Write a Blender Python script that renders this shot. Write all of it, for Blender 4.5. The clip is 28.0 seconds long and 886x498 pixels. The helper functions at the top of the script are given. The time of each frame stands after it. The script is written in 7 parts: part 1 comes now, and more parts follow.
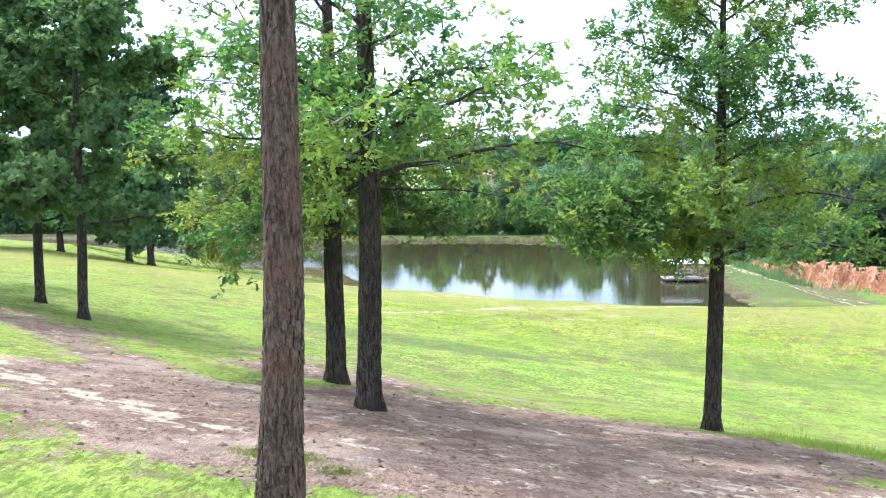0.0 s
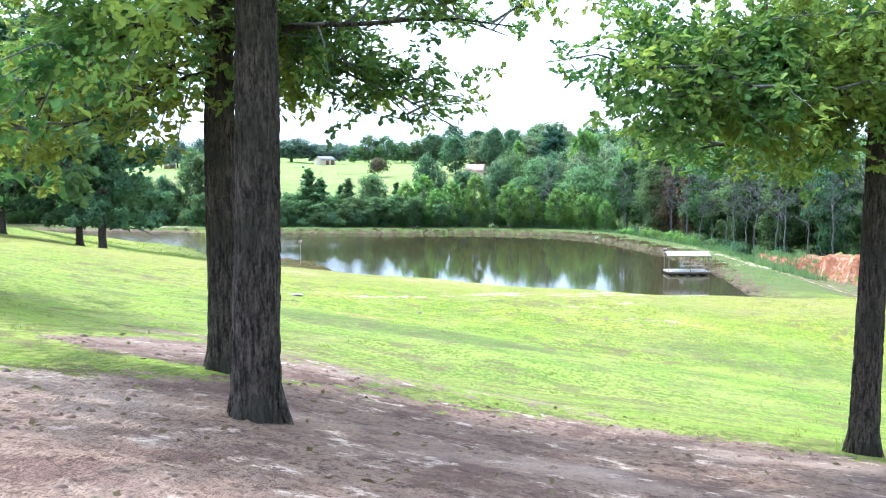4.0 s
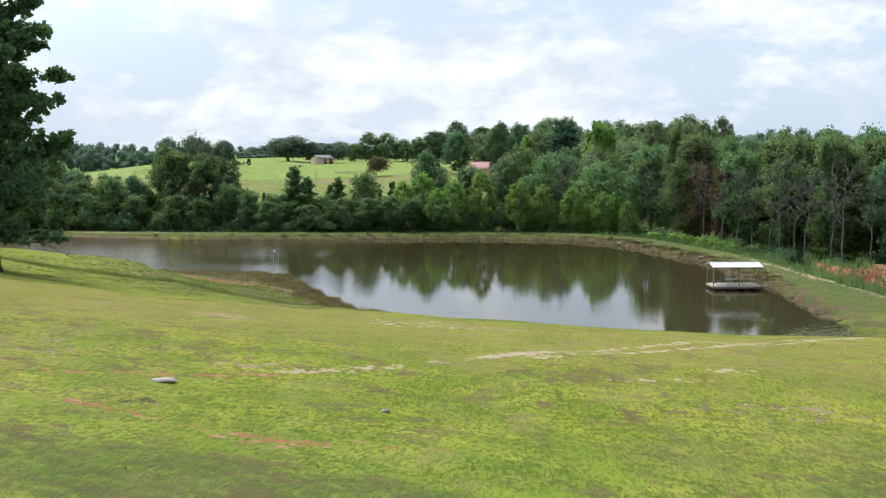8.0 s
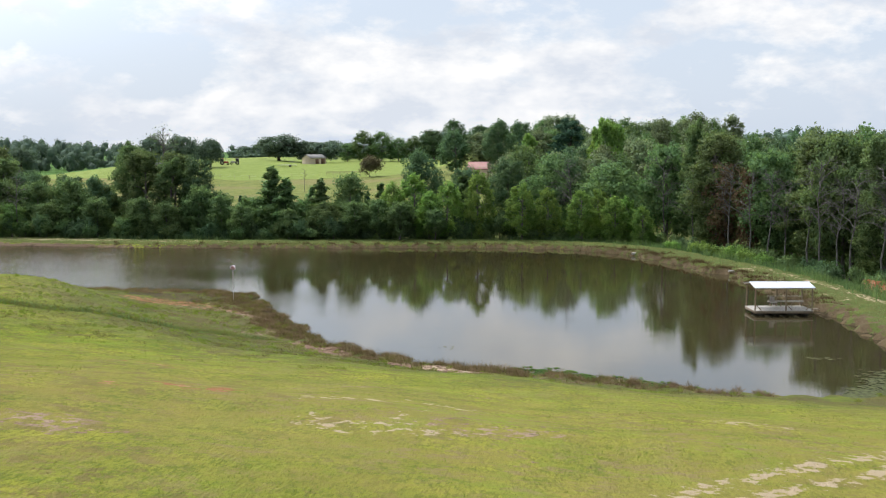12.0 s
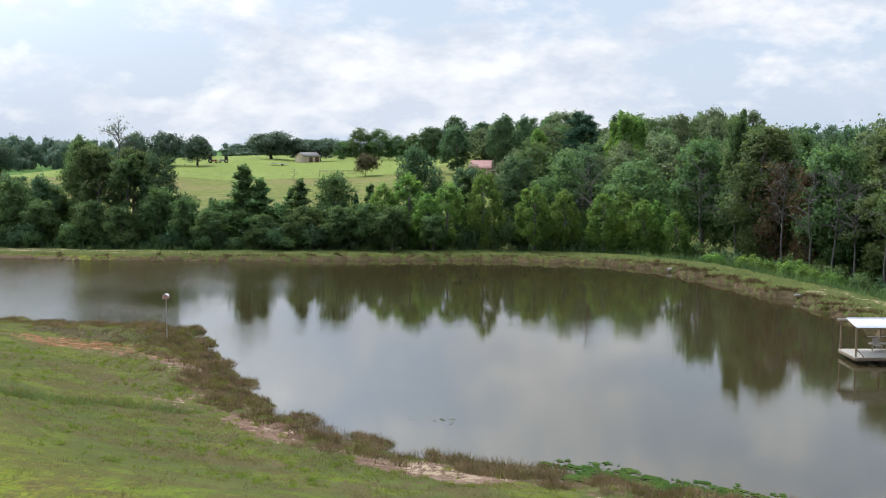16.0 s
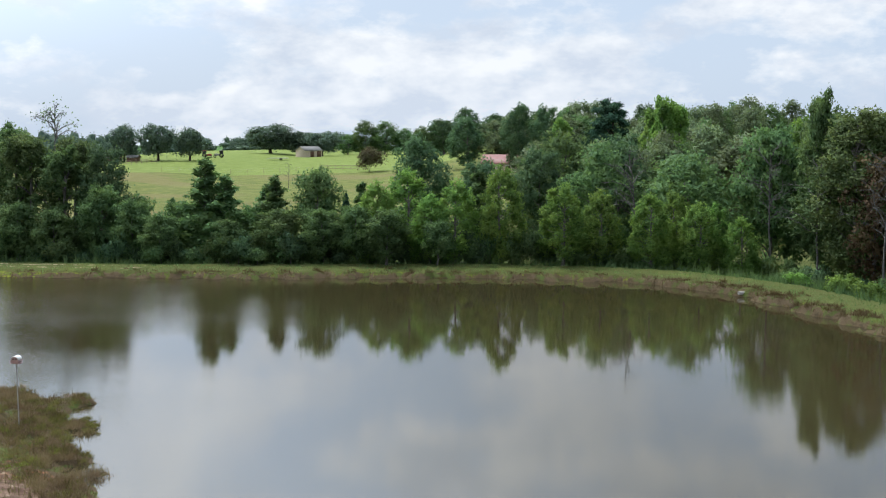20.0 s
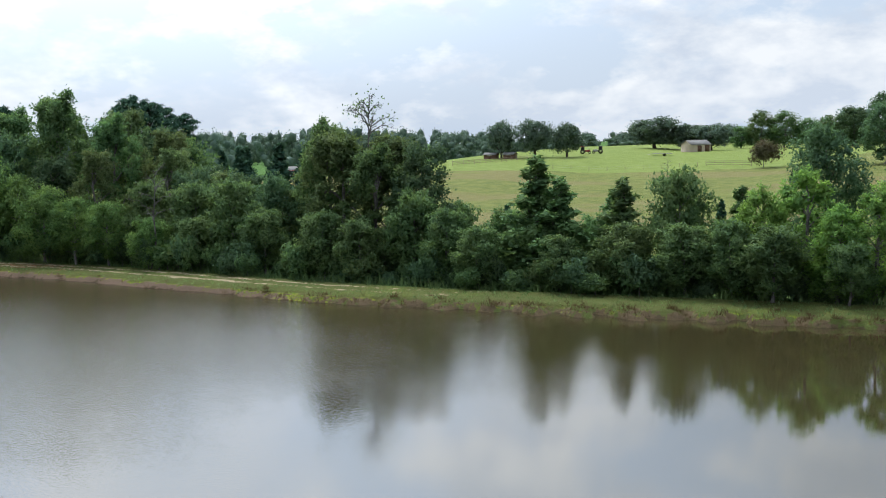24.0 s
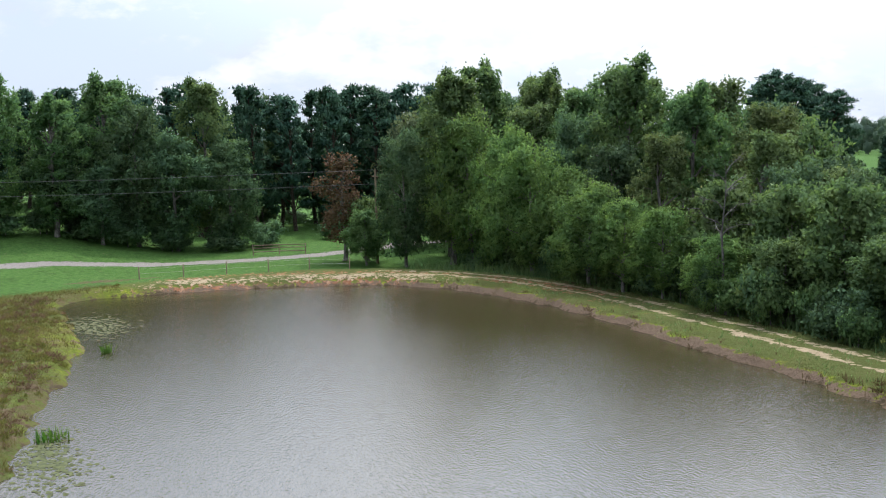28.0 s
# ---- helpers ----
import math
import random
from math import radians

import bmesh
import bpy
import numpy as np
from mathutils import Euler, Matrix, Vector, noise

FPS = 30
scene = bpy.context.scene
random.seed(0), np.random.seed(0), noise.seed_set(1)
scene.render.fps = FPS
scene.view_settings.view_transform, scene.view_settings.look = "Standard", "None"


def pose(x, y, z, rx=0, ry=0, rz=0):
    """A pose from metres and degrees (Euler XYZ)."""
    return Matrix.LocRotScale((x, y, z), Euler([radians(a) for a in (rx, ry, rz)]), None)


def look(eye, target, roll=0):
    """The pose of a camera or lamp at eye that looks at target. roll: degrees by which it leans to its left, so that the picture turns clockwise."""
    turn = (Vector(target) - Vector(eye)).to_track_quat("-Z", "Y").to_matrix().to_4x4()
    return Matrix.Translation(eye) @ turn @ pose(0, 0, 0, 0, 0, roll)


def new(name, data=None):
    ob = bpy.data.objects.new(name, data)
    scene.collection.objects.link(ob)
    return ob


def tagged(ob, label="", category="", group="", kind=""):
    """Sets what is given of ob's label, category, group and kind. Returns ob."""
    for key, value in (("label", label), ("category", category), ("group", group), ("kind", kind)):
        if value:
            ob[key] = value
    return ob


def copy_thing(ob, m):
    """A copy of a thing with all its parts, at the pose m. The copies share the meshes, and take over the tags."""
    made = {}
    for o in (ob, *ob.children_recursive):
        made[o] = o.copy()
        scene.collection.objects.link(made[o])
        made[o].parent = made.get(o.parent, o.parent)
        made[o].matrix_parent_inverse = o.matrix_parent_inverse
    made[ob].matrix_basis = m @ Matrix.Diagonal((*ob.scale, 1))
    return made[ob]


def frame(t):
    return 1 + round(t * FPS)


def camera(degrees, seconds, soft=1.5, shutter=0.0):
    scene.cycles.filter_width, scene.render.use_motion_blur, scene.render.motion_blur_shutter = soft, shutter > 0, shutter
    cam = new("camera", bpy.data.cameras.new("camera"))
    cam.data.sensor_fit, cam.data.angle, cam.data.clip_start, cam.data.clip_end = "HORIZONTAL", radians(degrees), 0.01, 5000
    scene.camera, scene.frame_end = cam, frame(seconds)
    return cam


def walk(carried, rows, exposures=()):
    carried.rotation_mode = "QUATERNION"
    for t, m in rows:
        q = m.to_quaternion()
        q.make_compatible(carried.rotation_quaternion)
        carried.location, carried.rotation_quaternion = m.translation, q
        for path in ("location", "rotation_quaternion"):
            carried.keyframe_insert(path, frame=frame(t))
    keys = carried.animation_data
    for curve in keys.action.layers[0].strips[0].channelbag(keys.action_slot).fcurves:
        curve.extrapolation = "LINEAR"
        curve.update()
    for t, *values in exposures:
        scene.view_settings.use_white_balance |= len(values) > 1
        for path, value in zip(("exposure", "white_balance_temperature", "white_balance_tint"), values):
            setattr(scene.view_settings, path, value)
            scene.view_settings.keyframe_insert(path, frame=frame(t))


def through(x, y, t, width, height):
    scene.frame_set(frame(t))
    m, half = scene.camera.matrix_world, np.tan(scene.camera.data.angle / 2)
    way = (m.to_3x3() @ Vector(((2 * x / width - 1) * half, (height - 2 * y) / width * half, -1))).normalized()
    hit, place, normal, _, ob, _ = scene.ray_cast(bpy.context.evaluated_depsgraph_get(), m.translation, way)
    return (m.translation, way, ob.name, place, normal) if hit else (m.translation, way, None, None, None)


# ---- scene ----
cam = camera(46.2, 28.0, soft=1.1)
PATH = [
    (0, (3.551, -0.513, 17.255), (3.32, 1.464, 17.056), -0.3),
    (0.5, (3.397, 0.614, 16.875), (3.176, 2.593, 16.68), -0.1),
    (1, (3.258, 1.783, 16.557), (3.045, 3.762, 16.36), -0.1),
    (1.5, (3.145, 2.93, 16.207), (2.936, 4.909, 16.009), -0.1),
    (2, (3.052, 4.04, 15.804), (2.845, 6.02, 15.607), -0.1),
    (2.5, (2.99, 5.089, 15.425), (2.781, 7.069, 15.231), -0.3),
    (3, (2.902, 6.187, 15.093), (2.694, 8.166, 14.898), -0.3),
    (3.5, (2.807, 7.329, 15.022), (2.598, 9.309, 14.825), 0.1),
    (5.5, (2.537, 14.122, 14.46), (2.324, 16.101, 14.265), 0.0),
    (6, (2.423, 15.82, 14.334), (2.21, 17.799, 14.141), -0.0),
    (6.5, (2.405, 17.009, 14.254), (2.189, 18.988, 14.062), -0.0),
    (7, (2.387, 18.118, 14.187), (2.17, 20.097, 13.996), -0.1),
    (8, (1.137, 28.733, 14.149), (0.918, 30.712, 13.951), -0.2),
    (8.5, (1.023, 30.516, 14.094), (0.805, 32.495, 13.896), -0.2),
    (9, (0.973, 32.067, 14.191), (0.755, 34.045, 13.992), -0.2),
    (9.5, (0.822, 34.138, 14.106), (0.605, 36.116, 13.908), -0.2),
    (10, (0.668, 36.149, 14.052), (0.451, 38.128, 13.854), -0.2),
    (10.5, (0.46, 38.313, 13.998), (0.245, 40.292, 13.8), -0.1),
    (11, (0.358, 40.5, 13.968), (0.142, 42.478, 13.77), -0.2),
    (11.5, (0.162, 42.75, 13.935), (-0.054, 44.729, 13.738), -0.1),
    (12, (-0.007, 45.072, 13.891), (-0.222, 47.05, 13.693), -0.1),
    (12.5, (-0.216, 47.495, 13.847), (-0.431, 49.474, 13.649), -0.2),
    (14.5, (-1.337, 57.63, 13.664), (-1.553, 59.608, 13.465), 0.0),
    (15, (-1.552, 60.363, 13.578), (-1.769, 62.341, 13.379), -0.0),
    (15.5, (-1.834, 63.221, 13.51), (-2.052, 65.199, 13.311), -0.0),
    (16, (-2.077, 66.137, 13.425), (-2.294, 68.115, 13.225), -0.0),
    (16.5, (-2.335, 69.082, 13.326), (-2.553, 71.059, 13.126), -0.0),
    (17, (-2.615, 71.935, 13.23), (-2.833, 73.913, 13.03), -0.0),
    (17.5, (-2.864, 75.018, 13.122), (-3.083, 76.996, 12.921), 0.0),
    (18, (-3.128, 78.099, 13.036), (-3.347, 80.077, 12.834), 0.0),
    (18.5, (-3.43, 81.189, 12.961), (-3.65, 83.167, 12.757), -0.0),
    (19, (-3.714, 84.283, 12.893), (-3.934, 86.261, 12.687), -0.1),
    (19.5, (-4.002, 87.4, 12.874), (-4.223, 89.377, 12.667), -0.0),
    (20, (-4.363, 90.603, 12.787), (-4.601, 92.578, 12.578), -0.0),
    (20.5, (-4.704, 93.867, 12.747), (-4.979, 95.837, 12.536), -0.1),
    (22.5, (-5.578, 106.739, 12.601), (-6.222, 108.62, 12.388), -1.0),
    (23, (-6.293, 109.922, 12.515), (-7.03, 111.77, 12.303), -1.1),
    (23.5, (-7.052, 112.911, 12.503), (-7.883, 114.718, 12.293), -1.2),
    (24, (-8.028, 115.949, 12.467), (-8.973, 117.699, 12.256), -1.1),
    (24.5, (-9.284, 119.349, 12.319), (-10.378, 121.011, 12.111), -1.1),
    (25, (-10.86, 123.055, 12.223), (-12.101, 124.609, 12.015), -1.2),
    (25.5, (-12.778, 126.867, 12.243), (-14.146, 128.311, 12.034), -1.2),
    (26, (-15.11, 130.61, 12.378), (-16.597, 131.93, 12.164), -1.2),
    (26.5, (-17.76, 134.231, 12.206), (-19.359, 135.414, 11.996), -1.0),
    (27, (-20.742, 138.282, 12.104), (-22.443, 139.314, 11.896), -1.2),
    (27.5, (-24.161, 142.254, 11.963), (-25.925, 143.173, 11.756), -1.2),
    (28, (-27.922, 145.893, 11.854), (-29.719, 146.746, 11.645), -1.2),
]
walk(cam, [(t, look(eye, target, roll)) for t, eye, target, roll in PATH],
     [(0.0, 0.96, 5450, 7), (1.0, 1.02, 5400, 7), (3.0, 1.2, 5200, 8), (3.5, 1.18, 5200, 8), (5.5, 0.85, 5500, 4), (6.4, 0.28, 5900, 0), (7.2, -0.08, 6100, 3), (9.0, -0.17, 6700, 10), (12.5, -0.26, 6700, 10),
      (14.8, -0.5, 6450, 10), (15.2, -0.48, 6450, 10), (16.0, -0.26, 6400, 10), (19.0, -0.3, 6300, 9), (23.0, -0.35, 6250, 8), (26.0, -0.28, 6350, 10), (28.0, -0.1, 6380, 11)])


# ---- world, sun ----
SUN_UP, SUN_TURN = radians(57), radians(-48)      # height; turned from +y towards +x
world = bpy.data.worlds.new("sky")
scene.world = world
world.use_nodes = True
wt = world.node_tree
wt.nodes.clear()


def wnode(kind, **kw):
    n = wt.nodes.new(kind)
    for k, v in kw.items():
        n.inputs[k].default_value = v
    return n


w_sky = wt.nodes.new("ShaderNodeTexSky")
w_sky.sky_type, w_sky.sun_disc = "NISHITA", False
w_sky.sun_elevation, w_sky.sun_rotation = SUN_UP, SUN_TURN
w_sky.air_density, w_sky.dust_density = 1.0, 2.5
w_co = wt.nodes.new("ShaderNodeTexCoord")
w_map = wt.nodes.new("ShaderNodeMapping")
w_map.inputs["Scale"].default_value = (1.0, 1.0, 2.1)
w_n1 = wnode("ShaderNodeTexNoise", Scale=6.5, Detail=8.0, Roughness=0.6)
w_r1 = wt.nodes.new("ShaderNodeValToRGB")
w_r1.color_ramp.elements[0].position, w_r1.color_ramp.elements[1].position = 0.44, 0.55
w_n2 = wnode("ShaderNodeTexNoise", Scale=11.0, Detail=5.0, Roughness=0.6)
w_r2 = wt.nodes.new("ShaderNodeValToRGB")
w_r2.color_ramp.elements[0].position, w_r2.color_ramp.elements[1].position = 0.38, 0.62
w_r2.color_ramp.elements[0].color = (6.4, 7.0, 8.0, 1)
w_r2.color_ramp.elements[1].color = (9.15, 9.3, 9.55, 1)
w_hi = wt.nodes.new("ShaderNodeMixRGB")
w_hi.inputs[0].default_value = 0.8
w_hi.inputs[2].default_value = (6.55, 7.6, 9.2, 1)
w_sun = wt.nodes.new("ShaderNodeVectorMath")          # haze is brighter round the sun
w_sun.operation = "DOT_PRODUCT"
w_sun.inputs[1].default_value = (math.sin(SUN_TURN) * math.cos(SUN_UP), math.cos(SUN_TURN) * math.cos(SUN_UP), math.sin(SUN_UP))
w_glow = wt.nodes.new("ShaderNodeMapRange")
w_glow.interpolation_type = "SMOOTHSTEP"
w_glow.inputs[1].default_value, w_glow.inputs[2].default_value = 0.52, 1.0
w_glow.inputs[3].default_value, w_glow.inputs[4].default_value = 1.0, 3.8
w_mul = wt.nodes.new("ShaderNodeVectorMath")
w_mul.operation = "SCALE"
w_mix = wt.nodes.new("ShaderNodeMixRGB")
w_bg = wnode("ShaderNodeBackground", Strength=0.13)
w_out = wt.nodes.new("ShaderNodeOutputWorld")
wt.links.new(w_co.outputs["Generated"], w_map.inputs["Vector"])
for n in (w_n1, w_n2):
    wt.links.new(w_map.outputs[0], n.inputs["Vector"])
wt.links.new(w_n1.outputs["Fac"], w_r1.inputs[0])
wt.links.new(w_n2.outputs["Fac"], w_r2.inputs[0])
wt.links.new(w_sky.outputs[0], w_hi.inputs[1])
wt.links.new(w_r1.outputs[0], w_mix.inputs[0])
wt.links.new(w_hi.outputs[0], w_mix.inputs[1])
wt.links.new(w_r2.outputs[0], w_mix.inputs[2])
wt.links.new(w_co.outputs["Generated"], w_sun.inputs[0])
wt.links.new(w_sun.outputs["Value"], w_glow.inputs[0])
wt.links.new(w_mix.outputs[0], w_mul.inputs[0])
wt.links.new(w_glow.outputs[0], w_mul.inputs["Scale"])
wt.links.new(w_mul.outputs[0], w_bg.inputs["Color"])
wt.links.new(w_bg.outputs[0], w_out.inputs[0])

sun = new("sun", bpy.data.lights.new("sun", "SUN"))
sun.data.energy, sun.data.angle, sun.data.color = 3.1, radians(1.3), (1.0, 0.95, 0.86)
sun_from = Vector((math.sin(SUN_TURN) * math.cos(SUN_UP), math.cos(SUN_TURN) * math.cos(SUN_UP), math.sin(SUN_UP)))
sun.matrix_world = look(sun_from * 500, (0, 0, 0))


# ---- materials ----
class Mat:
    """A small builder of node materials."""

    def __init__(self, name, rough=0.8, metal=0.0):
        self.mat = bpy.data.materials.new(name)
        self.mat.use_nodes = True
        self.nt = self.mat.node_tree
        self.bsdf = self.nt.nodes["Principled BSDF"]
        self.bsdf.inputs["Roughness"].default_value = rough
        self.bsdf.inputs["Metallic"].default_value = metal

    def node(self, kind, **kw):
        n = self.nt.nodes.new(kind)
        for k, v in kw.items():
            if isinstance(v, bpy.types.NodeSocket):
                self.nt.links.new(v, n.inputs[k])
            else:
                n.inputs[k].default_value = v
        return n

    def pos(self):
        return self.nt.nodes.new("ShaderNodeNewGeometry").outputs["Position"]

    def local(self):
        return self.nt.nodes.new("ShaderNodeTexCoord").outputs["Object"]

    def noise(self, scale, detail=4.0, rough=0.55, vec=None, stretch=None):
        vec = vec or self.pos()
        if stretch:
            m = self.node("ShaderNodeMapping", Vector=vec)
            m.inputs["Scale"].default_value = stretch
            vec = m.outputs[0]
        return self.node("ShaderNodeTexNoise", Vector=vec, Scale=scale, Detail=detail, Roughness=rough).outputs["Fac"]

    def ramp(self, fac, stops):
        r = self.node("ShaderNodeValToRGB", Fac=fac)
        e = r.color_ramp.elements
        while len(e) < len(stops):
            e.new(0.5)
        for k, (p, c) in zip(e, stops):
            k.position, k.color = p, (*c, 1) if len(c) == 3 else c
        return r.outputs[0]

    def edge(self, fac, lo, hi):
        m = self.nt.nodes.new("ShaderNodeMapRange")
        m.interpolation_type = "SMOOTHSTEP"
        self.nt.links.new(fac, m.inputs[0])
        m.inputs[1].default_value, m.inputs[2].default_value = lo, hi
        return m.outputs[0]

    def math(self, op, a, b):
        n = self.nt.nodes.new("ShaderNodeMath")
        n.operation = op
        for k, v in enumerate((a, b)):
            if isinstance(v, (int, float)):
                n.inputs[k].default_value = v
            else:
                self.nt.links.new(v, n.inputs[k])
        return n.outputs[0]

    def mix(self, fac, a, b, blend="MIX"):
        n = self.nt.nodes.new("ShaderNodeMixRGB")
        n.blend_type = blend
        for k, v in enumerate((fac, a, b)):
            if isinstance(v, bpy.types.NodeSocket):
                self.nt.links.new(v, n.inputs[k])
            else:
                n.inputs[k].default_value = v if isinstance(v, (int, float)) else (*v, 1)
        return n.outputs[0]

    def attr(self, name):
        n = self.nt.nodes.new("ShaderNodeAttribute")
        n.attribute_name = name
        return n.outputs["Fac"]

    def color(self, c):
        if isinstance(c, bpy.types.NodeSocket):
            self.nt.links.new(c, self.bsdf.inputs["Base Color"])
        else:
            self.bsdf.inputs["Base Color"].default_value = (*c, 1)
        return self

    def bump(self, height, strength=0.5, distance=0.05):
        b = self.node("ShaderNodeBump", Height=height, Strength=strength, Distance=distance)
        self.nt.links.new(b.outputs[0], self.bsdf.inputs["Normal"])
        return self

    def rough(self, sock):
        self.nt.links.new(sock, self.bsdf.inputs["Roughness"])
        return self


def leaf_mat(name, dark, light, tip, hue=0.03, through=0.38, lift=1.6):
    """Foliage: colour by leaf and by tree, partly translucent."""
    dark, light, tip = (tuple(lift * k for k in c) for c in (dark, light, tip))
    m = Mat(name, 0.7)
    isl = m.nt.nodes.new("ShaderNodeNewGeometry").outputs["Random Per Island"]
    obj = m.nt.nodes.new("ShaderNodeObjectInfo").outputs["Random"]
    c = m.ramp(isl, [(0.0, dark), (0.55, light), (0.92, light), (1.0, tuple(0.5 * (a + b) for a, b in zip(light, tip)))])
    patch = m.noise(0.45, 2.0)
    c = m.mix(m.edge(patch, 0.42, 0.68), c, m.mix(0.55, c, tip))
    hsv = m.node("ShaderNodeHueSaturation", Color=c)
    m.nt.links.new(m.math("ADD", m.math("MULTIPLY", obj, hue), 0.5 - hue * 0.4), hsv.inputs["Hue"])
    m.nt.links.new(m.math("ADD", m.math("MULTIPLY", obj, 0.35), 0.82), hsv.inputs["Value"])
    m.color(hsv.outputs[0])
    m.bsdf.inputs["Specular IOR Level"].default_value = 0.06
    tr = m.node("ShaderNodeBsdfTranslucent", Color=m.mix(1.0, hsv.outputs[0], (1.0, 1.0, 0.65), "MULTIPLY"))
    mx = m.node("ShaderNodeMixShader", Fac=through)
    out = m.nt.nodes["Material Output"]
    m.nt.links.new(m.bsdf.outputs[0], mx.inputs[1])
    m.nt.links.new(tr.outputs[0], mx.inputs[2])
    m.nt.links.new(mx.outputs[0], out.inputs["Surface"])
    return m.mat


def bark_mat(name, dark, light, scale, stretch, tint=None):
    """Rough bark: long broken ridges with dark furrows, moss or rust tints."""
    m = Mat(name, 0.92)
    m.bsdf.inputs["Specular IOR Level"].default_value = 0.2
    ridge = m.noise(scale, 5.0, 0.62, m.local(), stretch)
    flake = m.noise(scale * 1.9, 4.0, 0.7, m.local(), (1.0, 1.0, 0.5))
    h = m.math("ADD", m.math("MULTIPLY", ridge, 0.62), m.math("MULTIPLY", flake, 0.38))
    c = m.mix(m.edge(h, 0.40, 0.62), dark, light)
    if tint:
        c = m.mix(m.math("MULTIPLY", m.edge(m.noise(1.3, 4.0, 0.6, m.local()), 0.45, 0.62), 0.7), c, tint)
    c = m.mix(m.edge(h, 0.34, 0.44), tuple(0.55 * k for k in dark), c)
    m.color(c)
    m.bump(h, 1.0, 0.09)
    return m.mat


LEAF_OAK = leaf_mat("oak_leaf", (0.040, 0.084, 0.034), (0.090, 0.158, 0.046), (0.33, 0.36, 0.07), 0.03, 0.48, 1.5)
LEAF_DARK = leaf_mat("dark_leaf", (0.034, 0.064, 0.039), (0.056, 0.098, 0.053), (0.088, 0.134, 0.064), 0.035, 0.42, 1.85)
LEAF_MID = leaf_mat("mid_leaf", (0.043, 0.078, 0.038), (0.073, 0.120, 0.053), (0.116, 0.164, 0.066), 0.04, 0.48, 1.9)
LEAF_BRIGHT = leaf_mat("bright_leaf", (0.056, 0.108, 0.036), (0.102, 0.172, 0.050), (0.165, 0.236, 0.062), 0.03, 0.55, 1.95)
LEAF_WILLOW = leaf_mat("willow_leaf", (0.044, 0.086, 0.034), (0.077, 0.132, 0.047), (0.125, 0.180, 0.056), 0.03, 0.5, 1.9)
LEAF_OLIVE = leaf_mat("olive_leaf", (0.048, 0.074, 0.036), (0.080, 0.116, 0.052), (0.124, 0.158, 0.066), 0.03, 0.45, 1.85)
LEAF_PINE = leaf_mat("pine_needle", (0.021, 0.050, 0.036), (0.036, 0.080, 0.053), (0.060, 0.114, 0.064), 0.03, 0.15, 1.5)
# distance haze is put into this leaf colour: bluer and paler than near foliage
LEAF_HAZED = leaf_mat("hazed_far_leaf", (0.048, 0.076, 0.060), (0.074, 0.108, 0.084), (0.102, 0.138, 0.098), 0.04, 0.3, 1.85)
LEAF_HILL = leaf_mat("hill_leaf", (0.062, 0.086, 0.054), (0.098, 0.130, 0.074), (0.140, 0.172, 0.090), 0.03, 0.4, 1.85)
LEAF_GREY = leaf_mat("grey_weed", (0.100, 0.082, 0.074), (0.165, 0.135, 0.122), (0.215, 0.180, 0.155), 0.03, 0.3, 1.0)
LEAF_RED = leaf_mat("rust_leaf", (0.112, 0.070, 0.050), (0.168, 0.108, 0.076), (0.17, 0.140, 0.075), 0.03, 0.3, 0.9)
LEAF_DEAD = leaf_mat("dead_weed", (0.075, 0.054, 0.028), (0.13, 0.096, 0.05), (0.19, 0.16, 0.08), 0.03, 0.3, 1.0)
LEAF_TAUPE = leaf_mat("dry_weed", (0.115, 0.074, 0.052), (0.20, 0.135, 0.098), (0.27, 0.20, 0.13), 0.03, 0.3, 1.0)
LEAF_GRASS = leaf_mat("grass_blade", (0.12, 0.165, 0.03), (0.19, 0.23, 0.045), (0.28, 0.29, 0.08), 0.03, 0.5, 1.0)
LEAF_STRAW = leaf_mat("straw_weed", (0.085, 0.095, 0.03), (0.16, 0.15, 0.05), (0.24, 0.20, 0.09), 0.03, 0.4, 1.0)
LEAF_PLUM = leaf_mat("plum_leaf", (0.070, 0.062, 0.042), (0.115, 0.096, 0.064), (0.13, 0.14, 0.07), 0.02, 0.3, 1.1)
LEAF_REED = leaf_mat("reed_blade", (0.04, 0.10, 0.02), (0.08, 0.17, 0.03), (0.15, 0.22, 0.05), 0.03, 0.4, 0.9)
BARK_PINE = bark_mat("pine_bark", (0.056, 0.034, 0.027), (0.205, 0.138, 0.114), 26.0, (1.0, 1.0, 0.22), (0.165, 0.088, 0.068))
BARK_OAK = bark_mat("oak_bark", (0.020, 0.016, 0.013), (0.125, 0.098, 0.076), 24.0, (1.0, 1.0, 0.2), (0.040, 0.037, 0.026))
BARK_DEAD = bark_mat("dead_bark", (0.075, 0.071, 0.066), (0.185, 0.176, 0.165), 5.0, (1.0, 1.0, 0.3))
BARK_GREY = bark_mat("grey_bark", (0.085, 0.080, 0.074), (0.22, 0.205, 0.19), 5.0, (1.0, 1.0, 0.3))


